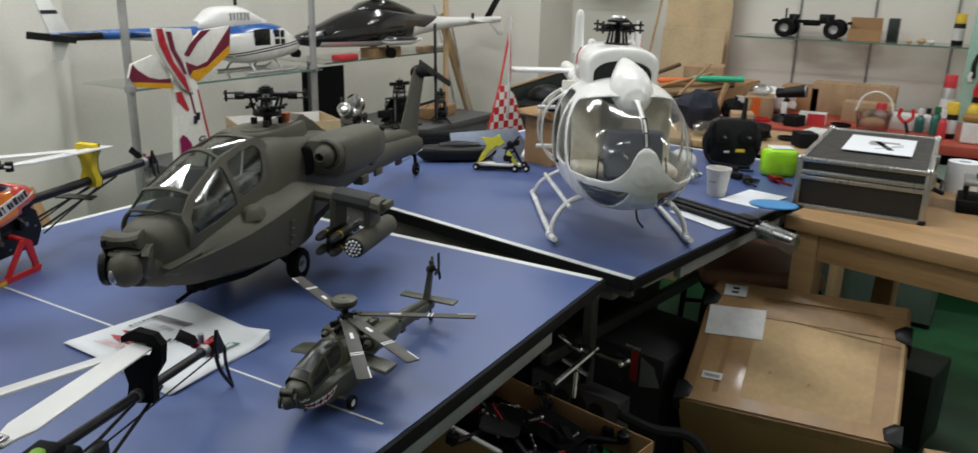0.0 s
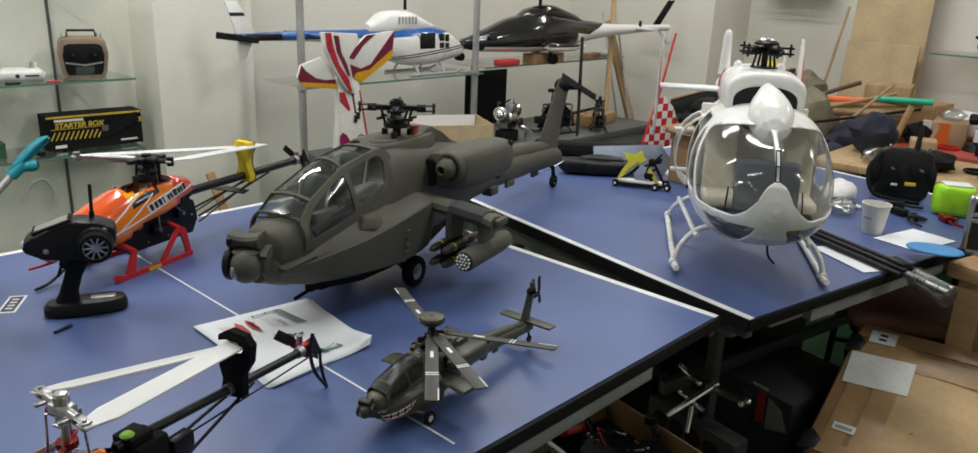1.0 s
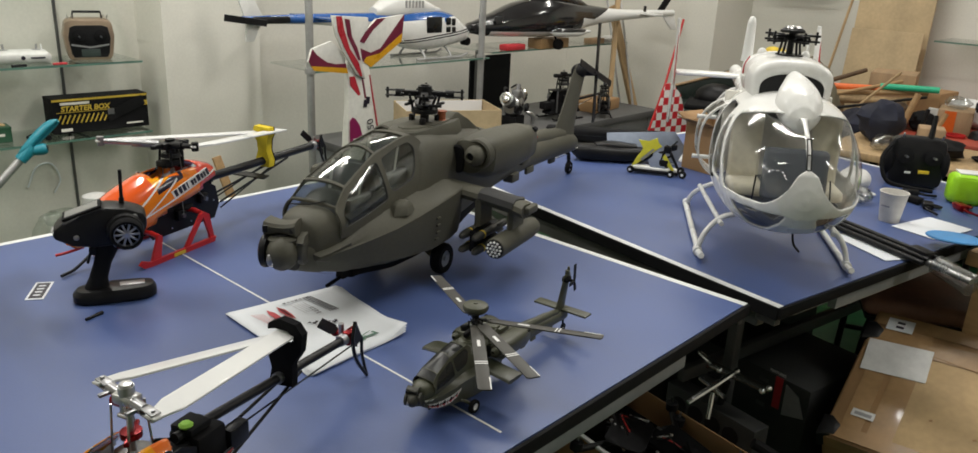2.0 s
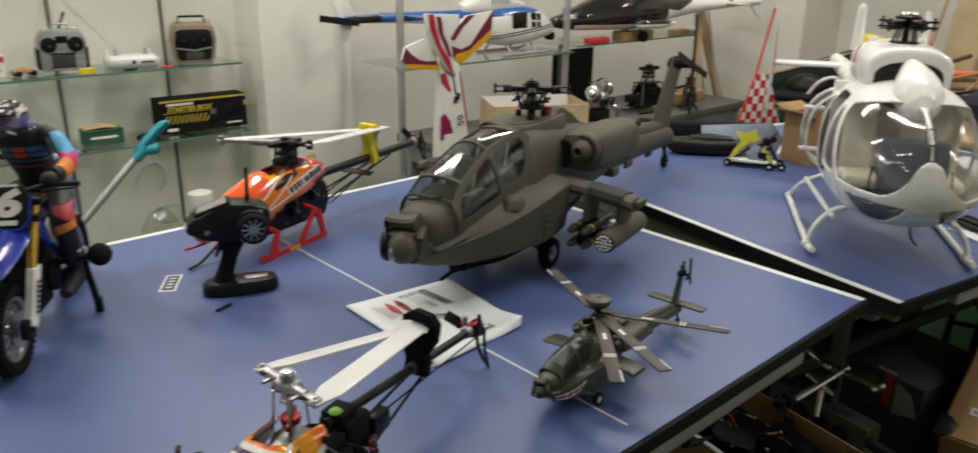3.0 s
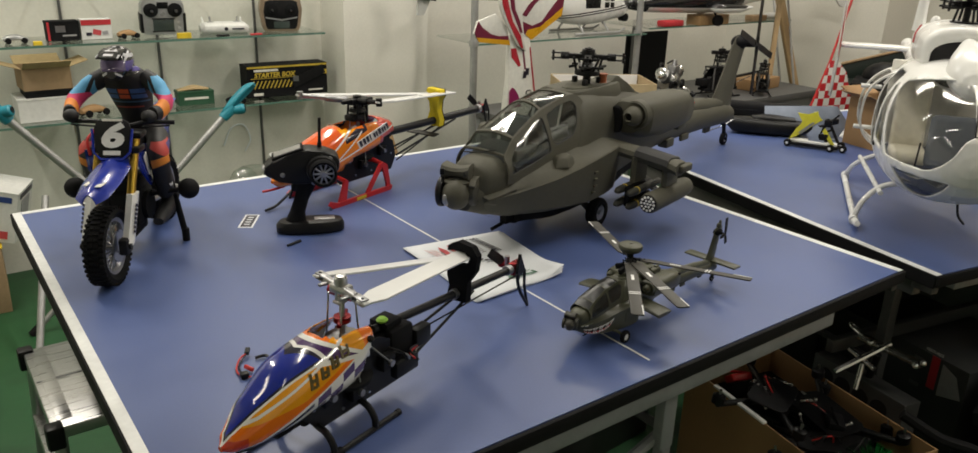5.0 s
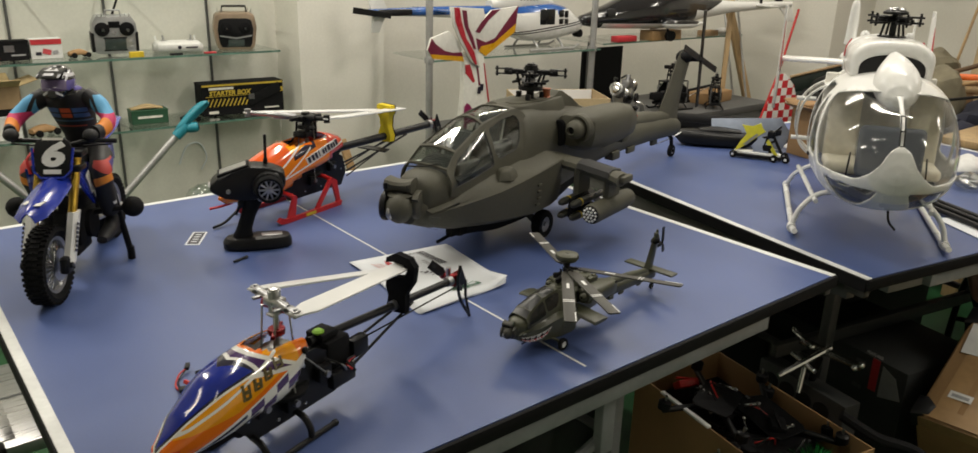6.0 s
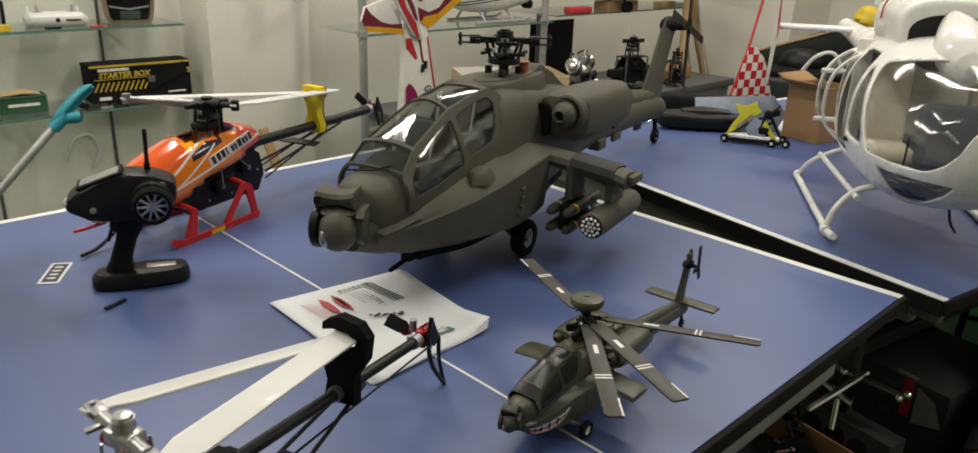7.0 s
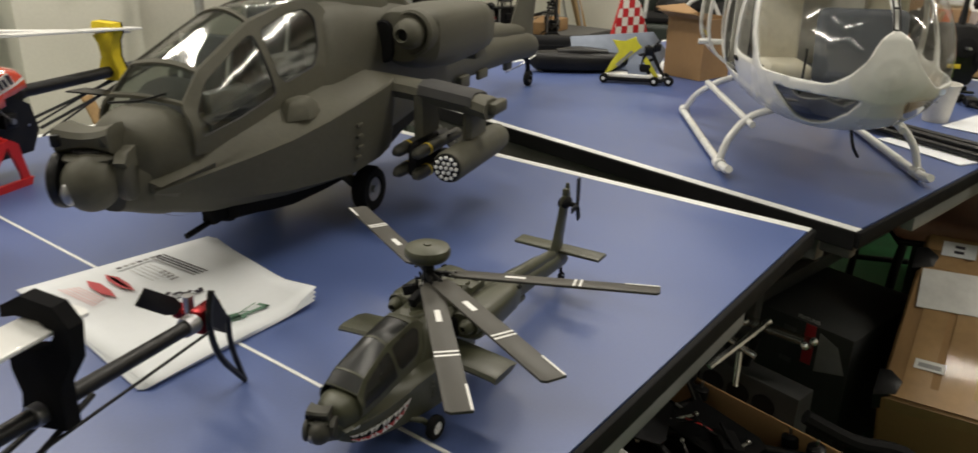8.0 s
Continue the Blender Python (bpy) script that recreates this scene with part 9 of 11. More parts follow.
def stripped_frame(c, turn, label, k=1.0):
    """A bare helicopter chassis: plates, rods, gears and a mast."""
    root = thing("helicopter_chassis", label, "model chassis", pose(*c, 0, 0, turn), "bare helicopter frames")
    S = Matrix.Scale(k, 4)
    def put(n, bm, m):
        part(n, place(bm, S), m, root)
    put("base_plate", box((0, 0, 0.05), (0.3, 0.08, 0.02), 0.004), BLACKMAT)
    for sy in (1, -1):
        put("side_plate", place(sheet([(-0.14, 0.05), (0.14, 0.05), (0.12, 0.12), (0.05, 0.2), (-0.04, 0.2), (-0.13, 0.13)], 0.004), Matrix.Translation((0, sy * 0.035, 0)) @ Matrix.Rotation(radians(90), 4, "X")), CARBON)
        put("skid", tube([(0.16, sy * 0.08, 0.02), (0.14, sy * 0.08, 0.006), (-0.14, sy * 0.08, 0.006)], 0.006, 8), BLACK)
        for x in (0.08, -0.08):
            put("skid_leg", tube([(x, sy * 0.08, 0.008), (x, sy * 0.06, 0.03), (x, sy * 0.02, 0.045)], 0.006, 8), BLACK)
    put("main_gear", lathe([(0.01, 0), (0.06, 0), (0.06, 0.012), (0.01, 0.012)], (0, 0, 0.12), (0, 0, 1), 24), BLACKMAT)
    put("mast", rod((0, 0, 0.05), (0, 0, 0.34), 0.006), STEEL)
    put("rotor_hub", join(box((0, 0, 0.31), (0.05, 0.03, 0.03), 0.006), rod((0, 0, 0.26), (0, 0, 0.275), 0.034, None, 16), rod((0, -0.05, 0.285), (0, 0.05, 0.285), 0.006)), BLACK)
    put("motor", rod((0.07, 0, 0.07), (0.07, 0, 0.13), 0.03, None, 16), GREYMET)
    put("tail_rod", rod((-0.13, 0, 0.12), (-0.42, 0, 0.15), 0.01), CARBON)
    put("strut", rod((-0.1, 0.02, 0.07), (-0.36, 0.01, 0.14), 0.003), STEEL)
    put("servo", box((0.02, 0.05, 0.15), (0.04, 0.02, 0.035), 0.002), BLACK)
    put("servo", box((-0.07, 0.05, 0.1), (0.04, 0.02, 0.035), 0.002), BLACK)
    put("battery_pack", box((0.13, 0, 0.1), (0.12, 0.06, 0.05), 0.006), BLACKMAT)
    put("gear_case", join(box((-0.02, -0.05, 0.11), (0.08, 0.03, 0.08), 0.006), rod((0.02, -0.06, 0.1), (0.02, -0.07, 0.1), 0.03, None, 16)), BLACK)
    put("swashplate", lathe([(0.008, 0), (0.045, 0), (0.05, 0.006), (0.045, 0.012), (0.008, 0.012)], (0, 0, 0.235), (0, 0, 1), 20), BLACK)
    put("blade_holder", join(rod((-0.06, 0.01, 0.3), (0.06, -0.01, 0.3), 0.012, None, 10), box((0.06, -0.01, 0.3), (0.04, 0.026, 0.024), 0.003), box((-0.06, 0.01, 0.3), (0.04, 0.026, 0.024), 0.003)), BLACK)
    for a in (0.3, 1.6, 2.9, 4.4, 5.5):
        put("link_rod", rod((0.055 * math.cos(a), 0.045 * math.sin(a), 0.15), (0.04 * math.cos(a + 0.4), 0.04 * math.sin(a + 0.4), 0.295), 0.005, None, 6), BLACK)
    for x, y in ((-0.1, -0.045), (-0.1, 0.045), (0.09, -0.045), (0.09, 0.045)):
        put("frame_post", rod((x, y, 0.05), (x, y, 0.2), 0.006, None, 8), GREYMET)
    put("top_plate", box((0.0, 0, 0.2), (0.2, 0.09, 0.008), 0.002), CARBON)
    put("collar", lathe([(0.016, 0), (0.028, 0), (0.028, 0.014), (0.016, 0.014)], (0.06, -0.052, 0.15), (0, -1, 0), 16, True), STEEL)


stripped_frame((2.03, 2.08, 0.602), 172, "bare black helicopter chassis on the workbench", 0.8)
stripped_frame((2.3, 1.98, 0.602), 40, "bare black helicopter chassis on the workbench", 0.6)

carton("storage_box", "flat brown carton on the low workbench", (2.45, 2.15, 0.602), (0.3, 0.2, 0.06), 8, CARDDARK)


def stick(label, a, b, s, mat):
    a, b = Vector(a), Vector(b)
    ob = part("wooden_stick", box((0, 0, (b - a).length / 2), (s[0], s[1], (b - a).length), 0.003), mat)
    ob.matrix_basis = Matrix.Translation(a) @ (b - a).to_track_quat("Z", "X").to_matrix().to_4x4()
    tagged(ob, label, "stick", "leaning wooden sticks")


stick("long pale wooden batten leaning in the corner", (3.165, 2.12, 0.01), (2.7, 2.25, 1.2), (0.05, 0.03), WOODX)
stick("brown wooden batten leaning in the corner", (2.58, 2.12, 0.01), (2.7, 2.215, 1.36), (0.055, 0.03), WOODX)
for k, (x, y) in enumerate(((2.95, 2.2), (3.02, 2.35))):
    stick("thin grey metal rod leaning in the corner", (x - 0.2, y - 0.3, 0.01), (x - 0.1, y + 0.1, 1.25), (0.012, 0.012), POLE)

# checked wing panel
chk = thing("aeroplane_wing", "white wing panel with red checked tip standing upright", "aeroplane wing", pose(1.98, 1.47, 0.0, 0, 0, -14))
CHECK = bpy.data.materials.new("red_white_check")
CHECK.use_nodes = True
_b = CHECK.node_tree.nodes["Principled BSDF"]
_c = CHECK.node_tree.nodes.new("ShaderNodeTexChecker")
_c.inputs["Color1"].default_value, _c.inputs["Color2"].default_value, _c.inputs["Scale"].default_value = (0.5, 0.02, 0.03, 1), (0.72, 0.7, 0.68, 1), 26
_o = CHECK.node_tree.nodes.new("ShaderNodeTexCoord")
CHECK.node_tree.links.new(_o.outputs["Object"], _c.inputs["Vector"])
CHECK.node_tree.links.new(_c.outputs["Color"], _b.inputs["Base Color"])
_b.inputs["Roughness"].default_value = 0.35
part("checked_tip", sheet([(-0.01, 0.6), (0.3, 0.6), (0.2, 0.82), (0.13, 0.88), (0.08, 0.88)], 0.014, Matrix.Rotation(radians(90), 4, "X"), 0.003), CHECK, chk, "red and white checked wing tip")
part("root_panel", sheet([(-0.06, 0.0), (0.34, 0.0), (0.3, 0.598), (-0.01, 0.598)], 0.016, Matrix.Rotation(radians(90), 4, "X"), 0.003), WHITE, chk)
part("red_edge", tube([(-0.06, 0, 0.008), (-0.012, 0, 0.6), (0.085, 0, 0.885), (0.16, 0, 1.2)], 0.006, 8), REDSKID, chk)


# ---- on the askew table ----
GREYFOAM = paint("grey_foam_board", (0.24, 0.28, 0.36), 0.7, vary=0.06, scale=8)
YELLOWPL = paint("yellow_plastic", (0.6, 0.56, 0.04), 0.4, vary=0.06, scale=14)
NEON = paint("neon_green_film", (0.36, 0.72, 0.02), 0.35, vary=0.12, scale=18, bump=0.4, fine=30)
ALU = paint("brushed_aluminium", (0.46, 0.46, 0.46), 0.32, 0.9, vary=0.06, scale=8, grain=(1, 30, 1))
CASEBLACK = paint("case_black", (0.022, 0.021, 0.02), 0.55, vary=0.15, scale=30, fine=250, bump=0.15)
CUPPAPER = paint("paper_cup", (0.7, 0.68, 0.64), 0.6, vary=0.05, scale=14)
SKYBLUE = paint("sky_blue_plastic", (0.06, 0.25, 0.55), 0.4, vary=0.06, scale=14)
REDTOP = paint("red_bench_top", (0.36, 0.06, 0.035), 0.5, vary=0.15, scale=6)
KHAKI = paint("khaki_canvas", (0.17, 0.15, 0.1), 0.9, vary=0.15, scale=12, bump=0.25)
DARKGREEN = paint("dark_green_case", (0.008, 0.016, 0.012), 0.5, vary=0.15, scale=10)
LABELW = paint("white_label", (0.7, 0.7, 0.69), 0.6, vary=0.05, scale=14)
CLEARBIN = glassy("clear_bin", (0.8, 0.82, 0.82), 0.15, 0.8)
VINYL = paint("brown_vinyl", (0.36, 0.2, 0.14), 0.5, vary=0.15, scale=10, bump=0.08)
CABGREEN = paint("cabinet_green", (0.1, 0.14, 0.115), 0.45, vary=0.1, scale=5)

boat = thing("model_boat", "long black model boat hull lying on blue table", "model boat", pose(0.85, 0.94, TZ, 0, 0, 135) @ Matrix.Scale(0.85, 4))
part("shell", hull([(0.19, 0.05, 0.006, 0.01, 0.01, 2.2), (0.15, 0.042, 0.04, 0.028, 0.036, 2.6), (0.02, 0.04, 0.06, 0.03, 0.038, 3), (-0.12, 0.04, 0.056, 0.025, 0.038, 3), (-0.17, 0.04, 0.03, 0.014, 0.02, 2.6)], 24, 4), BLACK, boat)
part("deck_hatch", hull([(0.08, 0.066, 0.02, 0.012, 0.01, 2.6), (0.0, 0.068, 0.036, 0.018, 0.01, 2.8), (-0.1, 0.064, 0.03, 0.012, 0.01, 2.6)], 18, 3), CARBON, boat)
part("wire", tube([(0.16, 0.03, 0.06), (0.22, 0.06, 0.03), (0.26, 0.03, 0.004), (0.23, -0.02, 0.004)], 0.0025, 6, 5), STEEL, boat)
bx = thing("blade_case", "long dark grey blade case lying behind a boat hull", "case", pose(1.08, 1.12, TZ, 0, 0, 128))
part("shell", box((0, 0, 0.03), (0.5, 0.07, 0.06), 0.016, 3), BLACKMAT, bx)
part("seam", box((0, 0, 0.034), (0.502, 0.072, 0.004), 0.001), CARBON, bx)


def trike():
    root = thing("toy_trike", "small yellow, black and white toy wing trike", "toy", pose(0.815, 0.73, TZ, 0, 0, -62))
    up = Matrix.Translation((0, -0.02, 0)) @ Matrix.Rotation(radians(78), 4, "X")
    part("wing", place(sheet([(-0.088, 0.022), (-0.07, 0.06), (-0.05, 0.088), (-0.073, 0.118), (-0.035, 0.114), (-0.008, 0.13), (-0.004, 0.112), (0.012, 0.1), (-0.012, 0.086), (-0.035, 0.06), (-0.066, 0.036)], 0.008, None, 0.002), up), YELLOWPL, root, "yellow wing with pointed tips")
    part("wing_stripe", place(sheet([(-0.06, 0.05), (-0.02, 0.09), (-0.012, 0.088), (-0.05, 0.046)], 0.0095, None), up), GREYMET, root)
    part("side_panel", place(sheet([(-0.02, 0.02), (-0.03, 0.05), (-0.004, 0.082), (0.018, 0.07), (0.03, 0.024)], 0.004, None, 0.001), up), GREYFOAM, root, "grey side panel")
    part("tail_flap", place(sheet([(0.018, 0.082), (0.028, 0.07), (0.062, 0.022), (0.05, 0.02), (0.014, 0.066)], 0.006, None, 0.001), up), YELLOWPL, root)
    part("frame", join(rod((-0.085, 0, 0.016), (0.09, 0, 0.012), 0.006), rod((0.0, -0.01, 0.02), (0.03, 0.0, 0.105), 0.005), rod((0.075, 0, 0.02), (0.03, 0, 0.1), 0.005), rod((0.0, 0, 0.075), (0.06, 0, 0.095), 0.004), rod((-0.02, 0.01, 0.03), (0.05, 0.01, 0.07), 0.004)), BLACK, root)
    part("engine", join(box((0.03, 0.004, 0.09), (0.026, 0.026, 0.026), 0.005), box((0.052, 0.004, 0.1), (0.02, 0.02, 0.018), 0.003), rod((0.04, 0, 0.1), (0.06, 0, 0.122), 0.003)), BLACK, root)
    part("seat", box((0.022, 0, 0.04), (0.034, 0.03, 0.03), 0.006), BLACKMAT, root)
    part("deck", hull([(-0.088, 0.018, 0.008, 0.006, 0.008, 2.6), (-0.05, 0.02, 0.02, 0.008, 0.012, 2.8), (0.01, 0.02, 0.022, 0.008, 0.012, 2.8), (0.07, 0.02, 0.014, 0.007, 0.01, 2.6)], 14, 3), WHITE, root)
    part("skirt", box((-0.005, -0.022, 0.012), (0.16, 0.008, 0.012), 0.003), BLACK, root)
    for x, y in ((-0.088, -0.02), (0.09, -0.025), (0.082, 0.03), (0.05, -0.034)):
        wheel = part("wheel", lathe([(0, -0.007), (0.011, -0.007), (0.013, -0.003), (0.013, 0.003), (0.011, 0.007), (0, 0.007)], (x, y, 0.013), (0.3, 1, 0), 14), RUBBER, root)
        part("wheel_hub", lathe([(0, -0.0078), (0.005, -0.0078), (0.005, 0.0078), (0, 0.0078)], (x, y, 0.013), (0.3, 1, 0), 10), WHITEMARK, wheel)


trike()
ob = tagged(part("foam_board", sheet([(-0.15, 0), (0.1, 0), (0.13, 0.06), (0.09, 0.12), (-0.16, 0.1)], 0.01, Matrix.Rotation(radians(62), 4, "X"), 0.002), GREYFOAM), "grey blue foam board leaning on the table", "board")
ob.matrix_basis = pose(0.93, 0.83, TZ + 0.006, 0, 0, -52)
for x, y, a in ((1.06, 0.86, 20), (1.16, 0.76, -30)):
    ob = tagged(part("loose_sheet", box((0, 0, 0.001), (0.2, 0.14, 0.002)), PAPER), "loose white paper sheet lying on blue table", "paper")
    ob.matrix_basis = pose(x, y, TZ, 0, 0, a)
sb = open_carton("open_box", "small open brown carton with orange label on table", (1.04, 0.65, TZ + 0.0005), (0.14, 0.13, 0.17), -12, CARDDARK, (0, 1, 1, 0), 160)
part("label", box((-0.052, 0, 0.05), (0.002, 0.05, 0.04)), YELLOWMARK, sb)
part("label", box((-0.052, 0.0, 0.1), (0.002, 0.06, 0.012)), INK_MAT, sb)

cup = thing("paper_cup", "white paper cup standing on the blue table", "cup", pose(0.913, -0.012, TZ))
part("cup", lathe([(0.0, 0.002), (0.027, 0.002), (0.027, 0.0), (0.028, 0.0), (0.039, 0.086), (0.041, 0.087), (0.041, 0.09), (0.038, 0.09), (0.027, 0.006), (0, 0.006)], (0, 0, 0), (0, 0, 1), 28), CUPPAPER, cup)
part("print_bar", join(*[box((-0.0335 * math.cos(a), 0.0335 * math.sin(a), 0.05), (0.002, 0.012, 0.005), 0, 1, (0, 7, -math.degrees(a))) for a in (0.1, 0.5)]), GREYINK, cup)

dark_tx = thing("radio_transmitter", "black two-stick radio transmitter standing on table edge", "radio transmitter", pose(1.42, 0.07, TZ, 0, 0, -62))
part("body", place(sheet([(-0.085, 0.01), (-0.07, 0.0), (0.07, 0.0), (0.085, 0.01), (0.095, 0.09), (0.085, 0.16), (0.06, 0.175), (-0.06, 0.175), (-0.085, 0.16), (-0.095, 0.09)], 0.06, None, 0.012), Matrix.Rotation(radians(84), 4, "X")), BLACK, dark_tx)
part("aerial", rod((0.03, 0.0, 0.17), (0.035, 0.01, 0.25), 0.011, 0.006), BLACK, dark_tx)
for sx in (1, -1):
    part("stick_gate", lathe([(0, 0), (0.026, 0), (0.028, 0.004), (0.02, 0.006), (0, 0.006)], (sx * 0.045, -0.028, 0.11), (0, -1, 0.1), 18), BLACKMAT, dark_tx)
    part("stick", rod((sx * 0.045, -0.03, 0.11), (sx * 0.045, -0.062, 0.113), 0.004), GREYMET, dark_tx)
part("badge", box((0.02, -0.04, 0.06), (0.035, 0.003, 0.012), 0.001), YELLOWMARK, dark_tx)
part("badge", box((-0.03, -0.04, 0.055), (0.02, 0.003, 0.008), 0.001), LABELW, dark_tx)

pouch = thing("battery_pouch", "neon green wrapped pack with white top", "pack", pose(1.33, -0.12, TZ, 0, 0, -62))
_p = box((0, 0, 0.05), (0.12, 0.08, 0.1), 0.02, 3)
for v in _p.verts:
    v.co += 0.006 * noise.noise_vector(v.co * 30)
part("wrap", _p, NEON, pouch)
part("top_label", box((0.0, 0.0, 0.1025), (0.08, 0.06, 0.004), 0.001), LABELW, pouch)


def rod_bundle():
    root = thing("rod_bundle", "bundle of black carbon rods with silver ends across table edge", "rods", None)
    a, b = Vector((0.73, 0.1, TZ + 0.012)), Vector((0.53, -0.32, TZ + 0.012))
    side = Vector((0.9, -0.43, 0))
    for k in range(5):
        off = side * (0.014 * (k - 2)) + Vector((0, 0, 0.008 * (k % 2)))
        part("rod", rod(a + off, b.lerp(a, 0.25) + off * 1.1, 0.007, None, 10), CARBON, root)
    part("tube_end", rod(b.lerp(a, 0.25) + side * 0.02, b + side * 0.01, 0.012, 0.01, 12), STEEL, root)
    part("tube_end", rod(b.lerp(a, 0.28) - side * 0.01, b + side * -0.02 + (b - a) * 0.02, 0.01, 0.008, 12), ALU, root)
    part("clamp", box(b.lerp(a, 0.33) + Vector((0, 0, 0.012)), (0.06, 0.035, 0.026), 0.006, 2, (0, 0, 60)), BLACK, root)
    part("plastic_sleeve", tube([b.lerp(a, 0.22), b.lerp(a, 0.1) - Vector((0, 0, 0.01)), b - Vector((0, 0, 0.02))], 0.026, 10, 4), CLEARBIN, root)


rod_bundle()
disc = thing("plastic_disc", "flat sky blue plastic paddle lying on bench", "paddle", pose(0.775, -0.215, 0.79, 0, 0, -72))
part("blade", place(lathe([(0, 0), (0.05, 0), (0.052, 0.003), (0.05, 0.006), (0, 0.007)], (0, 0, 0), (0, 0, 1), 32), Matrix.Diagonal((1.35, 0.95, 1, 1))), SKYBLUE, disc)
ob = tagged(part("loose_sheet", box((0, 0, 0.001), (0.13, 0.2, 0.002)), PAPER), "loose white paper sheet lying on blue table", "paper")
ob.matrix_basis = pose(0.935, -0.125, TZ + 0.001, 0, 0, 75)
ob = tagged(part("loose_sheet", box((0, 0, 0.001), (0.2, 0.1, 0.002)), PAPER), "loose white paper sheet under a rod bundle", "paper")
ob.matrix_basis = pose(0.62, -0.06, TZ + 0.001, 0, 0, 60)
for k, (x, y, a) in enumerate(((1.14, -0.08, 20), (1.2, -0.03, 70), (1.22, -0.16, 40), (1.3, 0.02, 110), (1.12, 0.12, 10))):
    ob = tagged(part("cable_clutter", join(tube([(-0.06, 0, 0.006), (-0.02, 0.03, 0.012), (0.03, -0.02, 0.008), (0.07, 0.02, 0.006)], 0.004, 6, 4), box((0.02, 0.02, 0.012), (0.05, 0.03, 0.02), 0.004)), (BLACK, BLACKMAT, REDANO, BLACK, LABELW)[k]), "small loose cable and electronic part on table", "electronics", "loose parts on table")
    ob.matrix_basis = pose(x, y, TZ, 0, 0, a)
for k, (x, y, z, s) in enumerate(((1.2, 0.2, TZ, 0.07), (1.05, 0.13, TZ, 0.05), (1.55, 0.12, TZ, 0.09))):
    ob = tagged(part("plastic_bag", place(ball((0, 0, s * 0.5), s, 11, 8, (1.3, 0.8, 0.5)), Matrix()), CLEARBIN if k else LABELW), "crumpled pale plastic bag lying on table", "bag", "plastic bags")
    for v in ob.data.vertices:
        v.co += Vector((0.5, 0.5, 0.25)) * 0.03 * noise.noise(v.co * 25 + Vector((k, 0, 0))) * (1 if v.co.z > 0.01 else 0)
    ob.matrix_basis = pose(x, y, z)

# ---- wooden bench with metal case ----
wb = thing("workbench", "pale wooden workbench with square legs", "workbench", pose(0.79, -0.25, 0, 0, 0, -14.7))
part("top", box((0.45, -0.75, 0.7445), (0.9, 1.5, 0.041), 0.004), WOOD, wb)
part("apron", box((0.05, -0.75, 0.68), (0.03, 1.38, 0.085), 0.002), WOOD, wb)
part("apron", box((0.45, -0.05, 0.68), (0.74, 0.03, 0.085), 0.002), WOOD, wb)
for x, y in ((0.06, -0.06), (0.84, -0.06), (0.06, -1.44), (0.84, -1.44)):
    part("leg", box((x, y, 0.361), (0.07, 0.07, 0.722), 0.004), WOOD, wb)
part("stretcher", box((0.45, -0.06, 0.2), (0.72, 0.03, 0.06), 0.002), WOOD, wb)


def metal_case():
    root = thing("tool_case", "black aluminium-edged case with printed paper on lid", "case", pose(0.905, -0.25, 0.765, 0, 0, 0))
    w, d, h = 0.352, 0.64, 0.155
    part("body", box((d / 2, -w / 2, h / 2), (d - 0.012, w - 0.012, h - 0.01)), CASEBLACK, root)
    lid = h * 0.72
    for z in (0.006, h - 0.006, lid, lid - 0.016):
        for (cx, cy, sx, sy) in ((d / 2, -0.004, d, 0.016), (d / 2, -w + 0.004, d, 0.016), (0.004, -w / 2, 0.016, w), (d - 0.004, -w / 2, 0.016, w)):
            part("edge_profile", box((cx, cy, z), (sx, sy, 0.014), 0.004), ALU, root)
    for x in (0.004, d - 0.004):
        for y in (-0.004, -w + 0.004):
            part("edge_profile", box((x, y, h / 2), (0.017, 0.017, h), 0.004), ALU, root)
            for z in (0.004, h - 0.004):
                part("corner_ball", ball((x, y, z), 0.013, 12, 8), ALU if z > 0.1 else BLACK, root)
    for x in (0.16, 0.48):
        lt = part("latch", box((x, -w - 0.004, lid - 0.012), (0.04, 0.012, 0.05), 0.003), STEEL, root)
        part("latch_lever", box((x, -w - 0.012, lid - 0.005), (0.024, 0.005, 0.03), 0.002), ALU, lt)
    part("handle", tube([(0.24, -w - 0.006, 0.06), (0.24, -w - 0.035, 0.05), (0.4, -w - 0.035, 0.05), (0.4, -w - 0.006, 0.06)], 0.008, 10), BLACK, root)
    part("lid_paper", box((0.355, -0.19, h + 0.0015), (0.31, 0.2, 0.002)), PAPER, root)
    for (x, y, sx, sy, a) in ((0.34, -0.2, 0.16, 0.02, 20), (0.36, -0.18, 0.05, 0.05, 10), (0.31, -0.22, 0.12, 0.006, -40), (0.4, -0.2, 0.03, 0.09, 5), (0.36, -0.24, 0.004, 0.06, 60)):
        part("print_bar", box((x, y, h + 0.0028), (sx, sy, 0.0008), 0, 1, (0, 0, a)), GREYINK if a != 20 else INK_MAT, root)


